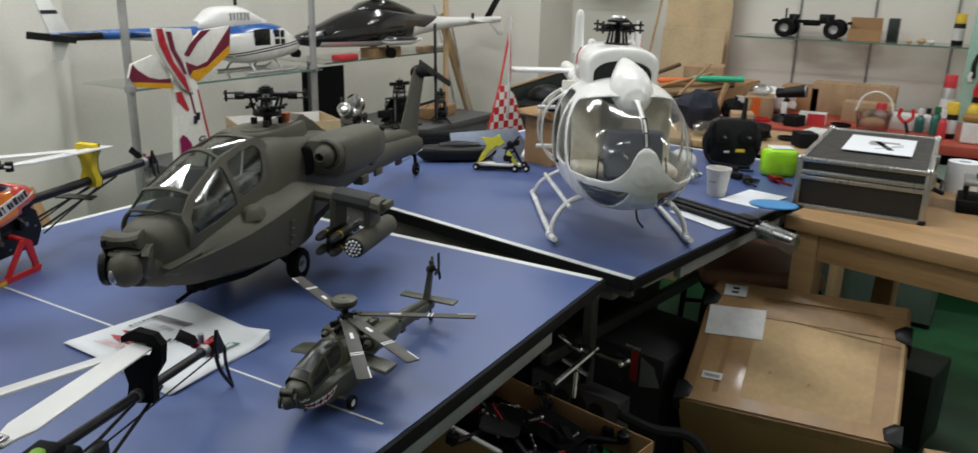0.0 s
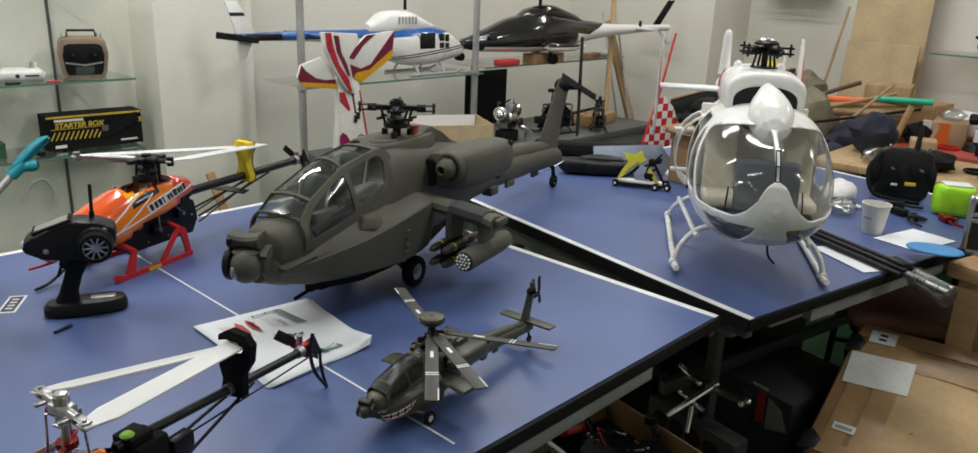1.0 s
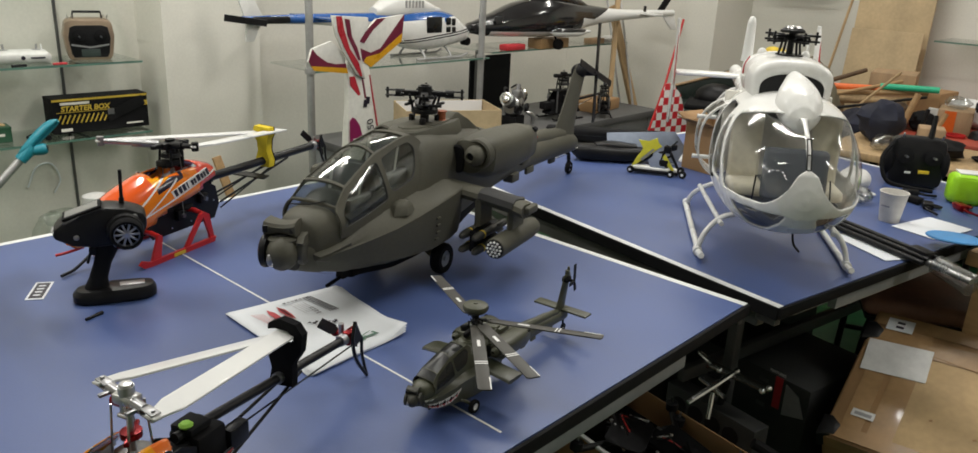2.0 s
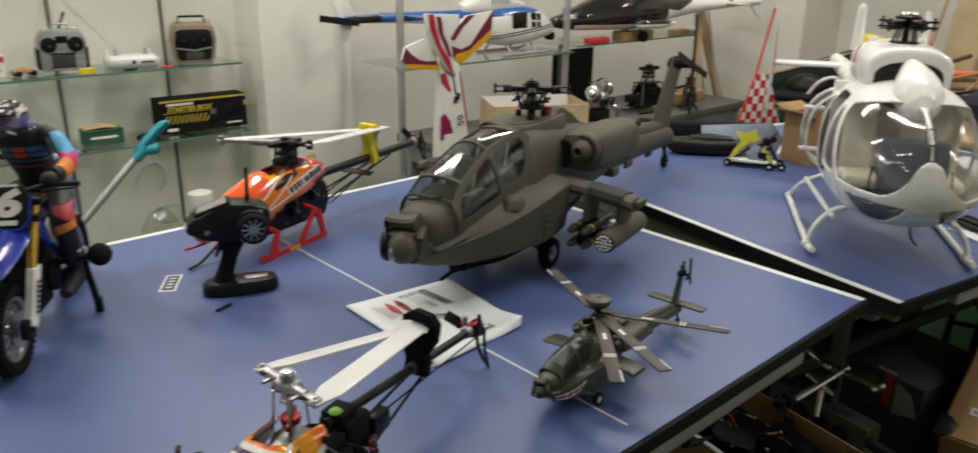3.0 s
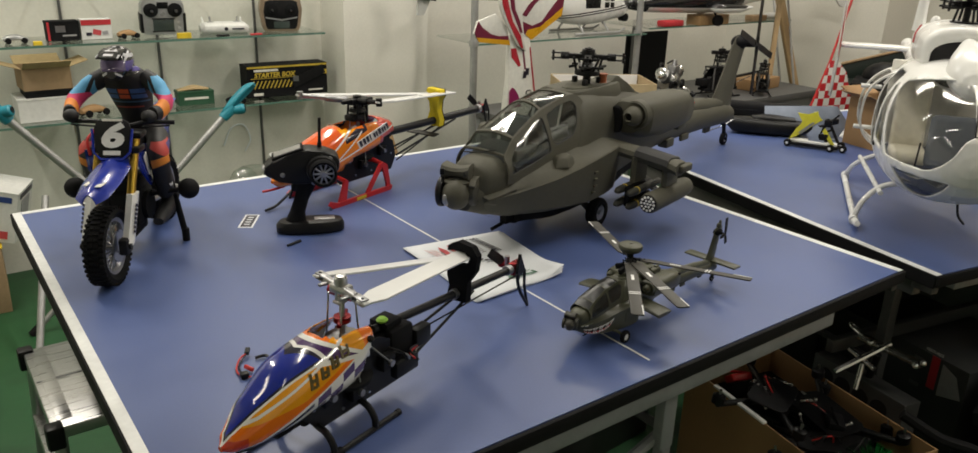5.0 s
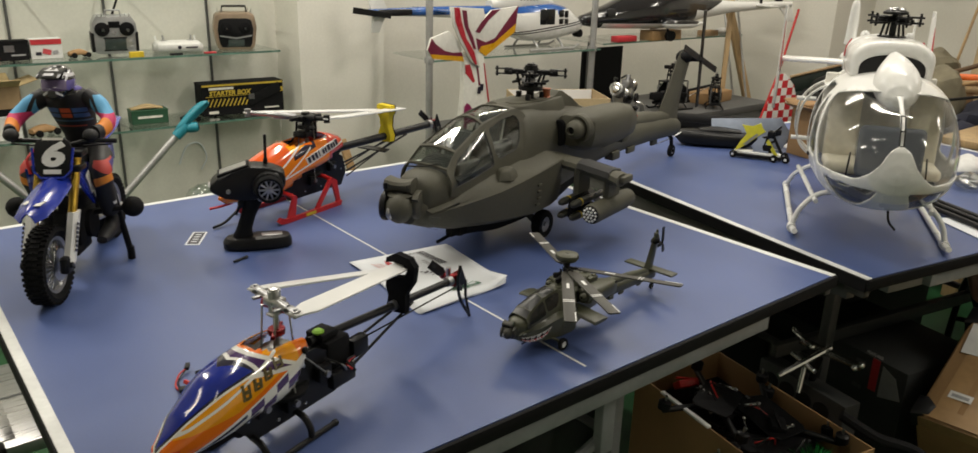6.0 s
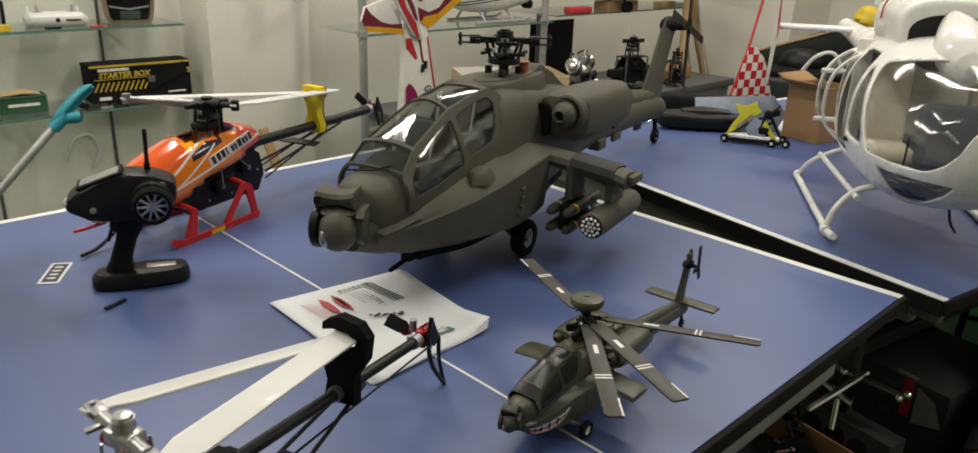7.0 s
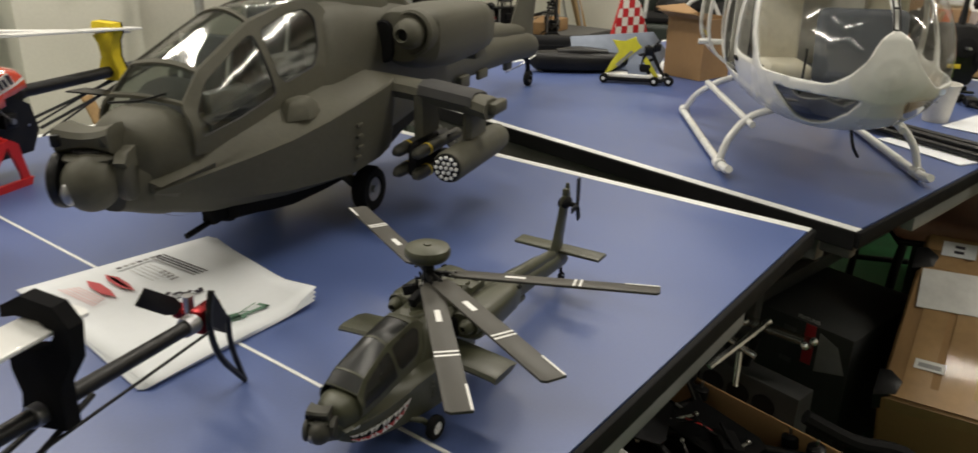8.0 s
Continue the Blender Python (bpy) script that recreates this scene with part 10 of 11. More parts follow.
metal_case()
roll = thing("paper_roll", "white paper roll standing on the wooden bench", "paper roll", pose(1.45, -0.69, 0.765))
part("roll", lathe([(0.02, 0), (0.05, 0), (0.05, 0.1), (0.02, 0.1)], (0, 0, 0), (0, 0, 1), 26, True), PAPER, roll)
clamp = thing("bench_tool", "small black bench machine on the wooden top", "tool", pose(1.2, -0.74, 0.765))
part("base", box((0, 0, 0.02), (0.16, 0.12, 0.04), 0.006), BLACKMAT, clamp)
part("plate", box((0, 0, 0.09), (0.14, 0.1, 0.012), 0.003), GREYMET, clamp)
for sx in (1, -1):
    for sy in (1, -1):
        part("post", rod((sx * 0.055, sy * 0.04, 0.035), (sx * 0.055, sy * 0.04, 0.086), 0.007), BLACK, clamp)
part("knob", lathe([(0, 0), (0.018, 0), (0.018, 0.014), (0, 0.016)], (0.02, 0, 0.096), (0, 0, 1), 14), BLACK, clamp)

# chair and cabinet under the benches
chair = thing("chair", "black metal frame chair with brown vinyl seat", "chair", pose(1.26, -0.08, 0, 0, 0, 25))
part("seat", box((0, 0, 0.445), (0.42, 0.42, 0.06), 0.028, 4), VINYL, chair)
part("seat_pan", box((0, 0, 0.41), (0.4, 0.4, 0.014), 0.004), BLACK, chair)
for sx in (1, -1):
    for sy in (1, -1):
        part("leg", tube([(sx * 0.16, sy * 0.17, 0.41), (sx * 0.19, sy * 0.19, 0.3), (sx * 0.21, sy * 0.2, 0.012)], 0.012, 10, 3), BLACK, chair)
    part("stretcher", rod((sx * 0.2, -0.19, 0.2), (sx * 0.2, 0.19, 0.2), 0.009), BLACK, chair)
part("back_post", tube([(0.2, -0.17, 0.4), (0.25, -0.17, 0.55), (0.26, -0.17, 0.7)], 0.012, 10, 3), BLACK, chair)
part("back_post", tube([(0.2, 0.17, 0.4), (0.25, 0.17, 0.55), (0.26, 0.17, 0.7)], 0.012, 10, 3), BLACK, chair)
part("backrest", box((0.262, 0, 0.66), (0.035, 0.36, 0.12), 0.014, 3), VINYL, chair)
cab = thing("cabinet", "dark green metal cabinet beneath the wooden bench", "cabinet", pose(2.31, -0.45, 0, 0, 0, -3))
part("body", box((0, 0, 0.33), (0.37, 0.52, 0.66), 0.006), CABGREEN, cab)
part("door", box((-0.191, 0, 0.335), (0.012, 0.5, 0.62), 0.003), CABGREEN, cab)
part("knob", lathe([(0, 0), (0.006, 0), (0.006, 0.01), (0.011, 0.014), (0.01, 0.02), (0, 0.021)], (-0.197, -0.2, 0.4), (-1, 0, 0), 14), STEEL, cab)
part("plinth", box((0.0, 0, 0.0105), (0.374, 0.524, 0.02), 0.002), BLACKMAT, cab)

# ---- east wall ----
RY = (0.27, -0.15, -0.57, -0.99, -1.41)
for y in RY:
    tagged(part("shelf_rail", box((X1 - 0.006, y, 1.2), (0.012, 0.011, 2.2), 0.002, 1), GREYFRAME), "grey slotted metal shelf rail on the wall", "shelf rail", "shelf rails")
glass_shelf("clear glass wall shelf with model car chassis", -1.6, 0.56, 1.135, X1, 0.38, "y", RY, "east wall shelves")
glass_shelf("short glass wall shelf high on the wall", 1.2, 1.7, 1.42, X1, 0.3, "y", (1.3, 1.6), "east wall shelves")


def crawler(c, turn, label, shell=None, k=1.0):
    root = thing("model_car", label, "model car", pose(*c, 0, 0, turn), "model car chassis")
    S = Matrix.Scale(k, 4)
    for x in (0.15, -0.15):
        for sy in (1, -1):
            w = part("tyre", place(lathe([(0.028, -0.03), (0.05, -0.032), (0.06, -0.022), (0.06, 0.022), (0.05, 0.032), (0.028, 0.03)], (x, sy * 0.1, 0.06), (0, 1, 0), 24, True), S), RUBBER, root)
            part("rim", place(lathe([(0, -0.01), (0.024, -0.012), (0.029, -0.028), (0.029, 0.028), (0.024, 0.012), (0, 0.01)], (x, sy * 0.1, 0.06), (0, 1, 0), 20), S), STEEL, w)
            part("shock", place(rod((x * 0.85, sy * 0.07, 0.07), (x * 0.6, sy * 0.04, 0.14), 0.009), S), BLACK, root)
        part("axle", place(rod((x, -0.1, 0.06), (x, 0.1, 0.06), 0.014), S), BLACK, root)
        part("bumper", place(box((x * 1.55, 0, 0.1), (0.02, 0.12, 0.016), 0.003), S), BLACKMAT, root)
    part("frame", place(join(box((0, 0.035, 0.1), (0.36, 0.01, 0.02), 0.002), box((0, -0.035, 0.1), (0.36, 0.01, 0.02), 0.002), box((0, 0, 0.09), (0.1, 0.07, 0.03), 0.004)), S), BLACKMAT, root)
    part("gearbox", place(box((0.09, 0, 0.125), (0.09, 0.06, 0.05), 0.006), S), BLACK, root)
    part("servo", place(box((-0.12, 0.0, 0.13), (0.05, 0.03, 0.03), 0.003), S), BLACK, root)
    part("body_post", place(rod((-0.17, 0.02, 0.1), (-0.17, 0.02, 0.18), 0.006), S), BLACK, root)
    if shell:
        part("body_shell", place(hull([(0.2, 0.14, 0.06, 0.02, 0.03, 3), (0.1, 0.15, 0.08, 0.03, 0.03, 3.2), (0.0, 0.16, 0.08, 0.07, 0.04, 3.2), (-0.1, 0.16, 0.08, 0.07, 0.04, 3.2), (-0.2, 0.15, 0.07, 0.02, 0.03, 3)], 20, 3), S), shell, root)


crawler((3.52, 0.17, 1.1355), -90, "black model car chassis with chrome wheels on shelf", None, 0.9)
crawler((3.55, 1.44, 1.4205), -90, "yellow model car with black wheels on high shelf", YELLOWPL, 0.8)
open_carton("open_box", "small open brown carton on the glass shelf", (3.46, -0.13, 1.1355), (0.15, 0.17, 0.062), 4, CARDDARK, (1, 0, 0, 0), 82)
carton("parts_box", "dark green parts box on the glass shelf", (3.5, -0.27, 1.1355), (0.1, 0.055, 0.125), 0, DARKGREEN)


def bottle(label, c, r, h, body, cap, cap_h=0.04, neck=0.5, spray=False):
    root = thing("bottle" if not spray else "spray_can", label, "bottle" if not spray else "spray can", pose(*c) @ Matrix.Scale(0.85, 4), "bottles and cans")
    if spray:
        part("can", lathe([(0, 0), (r * 0.94, 0), (r, 0.006), (r, h - 0.02), (r * 0.7, h), (0, h)], (0, 0, 0), (0, 0, 1), 22), body, root)
        part("cap", lathe([(0, h - 0.016), (r * 0.92, h - 0.016), (r * 0.92, h + cap_h - 0.004), (r * 0.86, h + cap_h), (0, h + cap_h)], (0, 0, 0), (0, 0, 1), 22), cap, root)
        part("label", lathe([(r + 0.0008, h * 0.2), (r + 0.0008, h * 0.7)], (0, 0, 0), (0, 0, 1), 22), LABELW if body is not LABELW else GREYINK, root)
    else:
        part("vessel", lathe([(0, 0), (r * 0.95, 0), (r, 0.008), (r, h * 0.72), (r * 0.8, h * 0.85), (r * neck, h * 0.92), (r * neck, h), (0, h)], (0, 0, 0), (0, 0, 1), 20), body, root)
        part("cap", lathe([(0, h - 0.002), (r * neck * 1.2, h - 0.002), (r * neck * 1.1, h + cap_h), (0, h + cap_h)], (0, 0, 0), (0, 0, 1), 18), cap, root)
    return root


GREENPL = paint("green_plastic", (0.02, 0.16, 0.06), 0.4)
TEALGLASS = paint("teal_bottle", (0.03, 0.13, 0.11), 0.2)
bottle("black spray can with yellow cap on the glass shelf", (3.5, -0.59, 1.1355), 0.034, 0.15, BLACK, YELLOWMARK, 0.045, spray=True)
for k, (y, s) in enumerate(((-0.42, 0.05), (-0.47, 0.04), (-0.36, 0.03))):
    tagged(part("small_part", ball((3.45, y, 1.1355 + s * 0.3), s * 0.5, 9, 6, (1.4, 1, 0.6)), CARDEDGE if k != 1 else LABELW), "small loose tan part on the glass shelf", "part", "loose parts on shelf")

eb = thing("workbench", "long workbench with worn red top against the wall", "workbench", pose(2.5, 0, 0))
part("top", box((0.55, -0.55, 0.722), (1.1, 2.5, 0.046), 0.004), REDTOP, eb)
for y in (0.6, -0.5, -1.7):
    part("support", box((0.5, y, 0.349), (0.9, 0.06, 0.698), 0.004), BLACKMAT, eb)
part("back_board", box((0.95, -0.55, 0.349), (0.02, 2.3, 0.69)), BLACKMAT, eb)
RT = 0.7455
for (label, c, s, a, m) in (("brown carton on the red bench with orange tape", (2.82, 0.27, RT), (0.2, 0.15, 0.11), 10, CARD), ("brown carton standing on the red bench", (3.0, 0.45, RT), (0.22, 0.2, 0.16), -8, CARDDARK), ("tall brown carton standing on the red bench", (3.1, 0.66, RT), (0.25, 0.22, 0.22), 12, CARD), ("white and red small box on the red bench", (2.72, -0.02, RT), (0.07, 0.13, 0.06), 4, WHITEBOX), ("flat white plastic box on the red bench", (2.9, -0.45, RT), (0.14, 0.16, 0.07), 0, WHITEBOX), ("long brown carton at the back of the red bench", (3.2, -0.15, RT), (0.16, 0.42, 0.17), 0, CARD), ("brown carton at the back of the red bench", (3.2, 0.12, RT), (0.16, 0.2, 0.14), 0, CARDDARK), ("brown carton standing on the red bench", (3.0, -0.25, RT), (0.14, 0.24, 0.1), 0, CARD)):
    o = carton("storage_box", label, c, s, a, m, group="boxes on the red bench")
    if "orange" in label:
        part("tape_band", box((-0.1015, 0.02, 0.055), (0.002, 0.05, 0.108)), paint("orange_tape", (0.65, 0.12, 0.01), 0.5), o)
    if "red small" in label:
        part("red_label", box((-0.0365, -0.02, 0.03), (0.002, 0.085, 0.056)), REDCARD, o)


def desk_light():
    root = thing("action_camera", "black camera lamp on a short tripod", "camera", pose(2.72, 0.12, RT))
    part("base", lathe([(0, 0), (0.06, 0), (0.05, 0.03), (0.02, 0.04), (0, 0.04)], (0, 0, 0), (0, 0, 1), 18), BLACK, root)
    part("stem", tube([(0, 0, 0.03), (0.0, 0.01, 0.08), (0.0, -0.01, 0.12)], 0.014, 8, 3), BLACK, root)
    part("head", join(rod((0, 0.05, 0.14), (0, -0.09, 0.165), 0.022, 0.034, 16), box((0, 0.03, 0.15), (0.04, 0.05, 0.04), 0.008)), BLACK, root)
    part("label", box((-0.03, 0.0, 0.075), (0.004, 0.03, 0.06), 0.001), LABELW, root)
    part("lens_ring", lathe([(0.026, 0), (0.034, 0), (0.034, 0.006), (0.026, 0.006)], (0, -0.09, 0.165), (0, -1, 0.18), 18, True), GREYMET, root)


desk_light()
for (label, c, r, h, b, cp, ch, sp) in (
    ("white spray can with red cap on the red bench", (2.85, -0.32, RT), 0.032, 0.1, LABELW, REDMARK, 0.045, True),
    ("tall grey spray can with red cap on the red bench", (3.0, -0.6, RT), 0.036, 0.26, SILVERPL, REDMARK, 0.06, True),
    ("dark spray can with yellow cap on the red bench", (2.72, -0.63, RT), 0.034, 0.15, BLACK, YELLOWMARK, 0.05, True),
    ("teal green bottle on the red bench", (2.78, -0.57, RT), 0.03, 0.13, TEALGLASS, GREENPL, 0.03, False),
    ("dark green bottle with pale cap on bench", (2.82, -0.5, RT), 0.026, 0.1, TEALGLASS, LABELW, 0.035, False),
    ("small black capped bottle on the red bench", (2.9, -0.53, RT), 0.024, 0.1, LABELW, BLACK, 0.03, False),
    ("red bottle with clear nozzle on the red bench", (2.66, -0.6, RT), 0.022, 0.12, REDCARD, LABELW, 0.04, False),
    ("yellow bottle on the red bench", (2.95, -0.72, RT), 0.035, 0.18, YELLOWMARK, BLACK, 0.03, False),
):
    bottle(label, c, r, h, b, cp, ch, spray=sp)
tub = thing("plastic_tub", "clear plastic tub with pale parts on bench", "tub", pose(2.72, -0.3, RT))
part("tub", lathe([(0.07, 0.002), (0.085, 0.09), (0.088, 0.09), (0.088, 0.094), (0.083, 0.094), (0.068, 0.004)], (0, 0, 0), (0, 0, 1), 24, True), CLEARBIN, tub)
part("handle", tube([(0, -0.085, 0.09), (0, -0.06, 0.16), (0, 0, 0.19), (0, 0.06, 0.16), (0, 0.085, 0.09)], 0.005, 8, 4), LABELW, tub)
part("contents", ball((0, 0, 0.035), 0.06, 10, 7, (1, 1, 0.5)), CARDEDGE, tub)
tub2 = thing("storage_tub", "white storage tub with brown lid on bench", "tub", pose(2.66, -0.76, RT))
part("tub", box((0, 0, 0.05), (0.12, 0.16, 0.1), 0.012, 3), LABELW, tub2)
part("lid", box((0, 0, 0.113), (0.13, 0.17, 0.025), 0.006), paint("ochre_lid", (0.3, 0.16, 0.03), 0.5), tub2)
pr = thing("pliers", "red handled pliers leaning on a tub", "pliers", pose(2.72, -0.46, RT))
part("jaw", tube([(0, 0, 0.004), (0.01, 0.02, 0.06)], 0.008, 8), BLACK, pr)
for s in (1, -1):
    part("grip", tube([(0.01, 0.02, 0.05), (0.01, 0.02 + s * 0.03, 0.08), (0.01, 0.02 + s * 0.025, 0.12)], 0.008, 8, 3), REDSKID, pr)

# mint panel with tools at the end of the red bench
mint = thing("pegboard", "mint green upright pegboard with hanging tools", "pegboard", pose(3.3, -0.86, RT))
part("board", box((0, 0, 0.4), (0.016, 0.42, 0.8), 0.002), paint("mint_paint", (0.33, 0.55, 0.45), 0.5, vary=0.08, scale=6), mint)
for dy, z, m, ln in ((0.16, 0.36, BLACK, 0.12), (0.13, 0.22, REDSKID, 0.09), (0.1, 0.3, BLACK, 0.16), (0.17, 0.27, LABELW, 0.05), (0.05, 0.26, REDSKID, 0.12)):
    tool = part("tool_handle", tube([(-0.02, dy, z), (-0.022, dy + 0.012, z - ln * 0.5), (-0.02, dy + 0.004, z - ln)], 0.011, 8, 3), m, mint)
    part("tool_shank", rod((-0.018, dy, z - 0.002), (-0.016, dy - 0.006, z + 0.06), 0.004), STEEL, tool)
# cardboard sheets and clutter in the corner
for (label, c, w, h, rx, rz, m) in (("large tan cardboard sheet leaning on the wall", (3.5, 0.86, 0.0), 0.42, 1.75, 3, 90, PALECARD), ("folded brown cardboard sheet leaning on the wall", (3.38, 0.86, 0.0), 0.4, 1.16, 6, 90, PALECARD)):
    ob = tagged(part("cardboard_sheet", box((0, 0, h / 2), (w, 0.01, h), 0.001, 1), m), label, "cardboard", "leaning cardboard")
    ob.matrix_basis = pose(*c, -rx, 0, rz + 180)
for (label, a, b, r, m) in (("orange and white tube lying across the clutter", (2.6, 0.98, 0.9), (2.75, 0.62, 0.91), 0.018, paint("orange_tube", (0.75, 0.15, 0.03), 0.4)), ("bright green tube lying across the clutter", (2.75, 0.62, 0.925), (2.8, 0.36, 0.935), 0.016, paint("mint_tube", (0.03, 0.45, 0.25), 0.4)), ("long brown wooden strip lying across clutter", (2.5, 1.05, 0.86), (2.85, 0.42, 0.91), 0.014, WOOD), ("grey cardboard tube lying across the clutter", (2.55, 0.95, 0.84), (2.8, 0.5, 0.86), 0.02, WOODX)):
    tagged(part("tube", rod(a, b, r, None, 14), m), label, "tube", "tubes in the corner")
for (label, a, b, r, m) in (("dark wooden strip leaning on the red bench", (2.45, 0.62, 0.0), (2.6, 0.4, 0.93), 0.016, WOOD), ("brown wooden strip leaning on the red bench", (2.42, 0.5, 0.0), (2.58, 0.26, 0.86), 0.012, WOOD), ("black rod with white top leaning on the bench", (2.4, 0.45, 0.0), (2.5, 0.32, 0.88), 0.01, BLACK), ("thin pale stick leaning by cardboard", (3.2, 1.2, 0.0), (3.4, 1.05, 1.35), 0.008, WOODX)):
    tagged(part("pole", rod(a, b, r, None, 10), m), label, "pole", "poles in the corner")


def lumpy(name, label, c, s, m, cat, seed=0, amp=0.25):
    bm = ball((0, 0, 0), 1, 18, 12)
    for v in bm.verts:
        v.co *= 1 + amp * noise.noise(v.co * 1.6 + Vector((seed, 0, 0)))
        v.co = Vector((v.co.x * s[0], v.co.y * s[1], max(-0.96, v.co.z) * s[2]))
    ob = tagged(part(name, bm, m), label, cat)
    ob.matrix_basis = pose(c[0], c[1], c[2] + s[2] * 0.96)
    return ob


lumpy("canvas_bag", "khaki canvas bag slumped on a carton", (2.55, 0.86, 0.62), (0.16, 0.13, 0.17), KHAKI, "bag", 3)
carton("storage_box", "large brown carton standing on the floor", (2.62, 0.82, 0.0), (0.5, 0.42, 0.618), 8, CARDDARK)
carton("storage_box", "tall brown carton standing in the corner", (3.1, 1.15, 0.0), (0.4, 0.36, 0.75), -6, CARD)
gc = thing("equipment_case", "large dark green equipment case with open lid", "case", pose(2.6, 1.32, 0.0, 0, 0, 24))
part("body", box((0, 0, 0.36), (0.5, 0.6, 0.72), 0.02, 3), DARKGREEN, gc)
part("lid", sheet([(-0.32, 0.7), (0.34, 0.7), (0.34, 0.79), (-0.18, 1.0), (-0.32, 1.02)], 0.05, Matrix(((0, 0, 1, 0.18), (1, 0, 0, 0), (0, 1, 0, 0), (0, 0, 0, 1))), 0.008), DARKGREEN, gc)
part("lid_trim", rod((0.15, -0.3, 1.02), (0.15, 0.34, 0.795), 0.008), CARD, gc)
part("white_cable", tube([(-0.1, 0.1, 0.73), (-0.12, 0.04, 0.82), (-0.1, -0.04, 0.84), (-0.08, -0.1, 0.75)], 0.01, 8, 5), LABELW, gc)
part("black_gear", join(ball((0.05, 0.1, 0.76), 0.1, 14, 10, (1, 1.2, 0.8)), ball((0.02, -0.14, 0.75), 0.09, 14, 10, (1, 1, 0.8))), BLACK, gc)
part("padding", box((-0.06, 0, 0.735), (0.3, 0.5, 0.03), 0.01), BLACKMAT, gc)
lumpy("dark_bag", "dark blue fabric bag behind the white helicopter", (2.25, 0.62, 0.0), (0.2, 0.22, 0.37), paint("navy_fabric", (0.02, 0.022, 0.04), 0.9, bump=0.3), "bag", 7)
lumpy("yellow_bag", "yellow padded bag on the dark case", (2.68, 1.16, 0.952), (0.09, 0.07, 0.06), YELLOWMARK, "bag", 9)
tagged(part("wooden_board", box((2.1, 0.05, 0.74), (0.5, 1.0, 0.03), 0.003), WOODX), "pale wooden board bridging the two benches", "board")
for y in (0.45, -0.3):
    tagged(part("trestle_post", box((2.1, y, 0.3625), (0.06, 0.06, 0.725), 0.003), WOODX), "square wooden post under a board", "post", "board posts")
lumpy("plastic_bag", "crumpled white plastic bag on a board", (1.98, 0.33, 0.7555), (0.07, 0.06, 0.035), CLEARBIN, "bag", 12)
lumpy("plastic_bag", "crumpled white and blue plastic bag on bench", (3.02, 0.24, RT), (0.08, 0.12, 0.075), LABELW, "bag", 17, 0.4)
lumpy("plastic_bag", "crumpled clear plastic bag on red bench", (2.82, 0.27, RT + 0.1125), (0.05, 0.06, 0.03), CLEARBIN, "bag", 15)


# ---- clutter between the benches ----
NAVY = paint("navy_cloth", (0.014, 0.016, 0.03), 0.9, vary=0.2, scale=14, bump=0.3)
BROWNCLOTH = paint("brown_cloth", (0.09, 0.055, 0.03), 0.9, vary=0.2, scale=14, bump=0.3)
for label, c, s, m, seed in (
    ("dark navy cloth bag heaped on the board", (2.2, 0.42, 0.7555), (0.13, 0.1, 0.09), NAVY, 21),
    ("dark cloth bundle heaped beside a carton", (2.5, 0.62, 0.6215), (0.12, 0.12, 0.1), NAVY, 22),
    ("brown cloth bundle lying on the red bench", (2.68, 0.52, RT), (0.1, 0.09, 0.06), BROWNCLOTH, 23),
    ("black cloth pouch lying on the red bench", (2.7, 0.38, RT), (0.08, 0.06, 0.05), BLACKMAT, 24),
    ("black padded pouch lying on the board", (2.05, 0.12, 0.7555), (0.1, 0.07, 0.04), BLACKMAT, 25),
    ("khaki cloth bundle heaped on a tall carton", (3.08, 1.12, 0.753), (0.16, 0.14, 0.12), KHAKI, 26),
):
    lumpy("cloth_bag", label, c, s, m, "bag", seed, 0.4)
for label, c, s, a, m in (
    ("small brown carton on the pale board", (2.2, 0.22, 0.7555), (0.12, 0.1, 0.09), 18, CARD),
    ("flat white box on the pale board", (2.22, -0.12, 0.7555), (0.14, 0.1, 0.04), -12, WHITEBOX),
    ("small black box on the pale board", (2.0, -0.1, 0.7555), (0.1, 0.08, 0.06), 30, BLACKMAT),
    ("small brown carton on a large carton", (2.72, 0.92, 0.6215), (0.2, 0.16, 0.14), 25, CARD),
    ("small orange and white box on the red bench", (2.9, 0.36, RT), (0.1, 0.1, 0.09), 8, WHITEBOX),
    ("small dark box on the red bench", (2.62, 0.05, RT), (0.09, 0.07, 0.05), -20, BLACKMAT),
):
    carton("storage_box", label, c, s, a, m, group="boxes between the benches")
for label, a, b, r, m in (
    ("thin black rod lying across clutter", (2.3, 0.75, 0.83), (2.75, 0.4, 0.9), 0.007, BLACK),
    ("thin brown strip lying across clutter", (2.35, 0.9, 0.84), (2.85, 0.55, 0.95), 0.009, WOOD),
    ("dark wooden strip lying across clutter", (2.4, 1.0, 0.85), (2.9, 0.75, 0.98), 0.012, paint("dark_wood", (0.1, 0.06, 0.03), 0.6, vary=0.2, grain=(1, 14, 14))),
    ("thin pale strip leaning over the clutter", (2.55, 0.7, 0.78), (2.62, 0.5, 1.02), 0.007, WOODX),
):
    tagged(part("tube", rod(a, b, r, None, 10), m), label, "tube", "tubes in the corner")
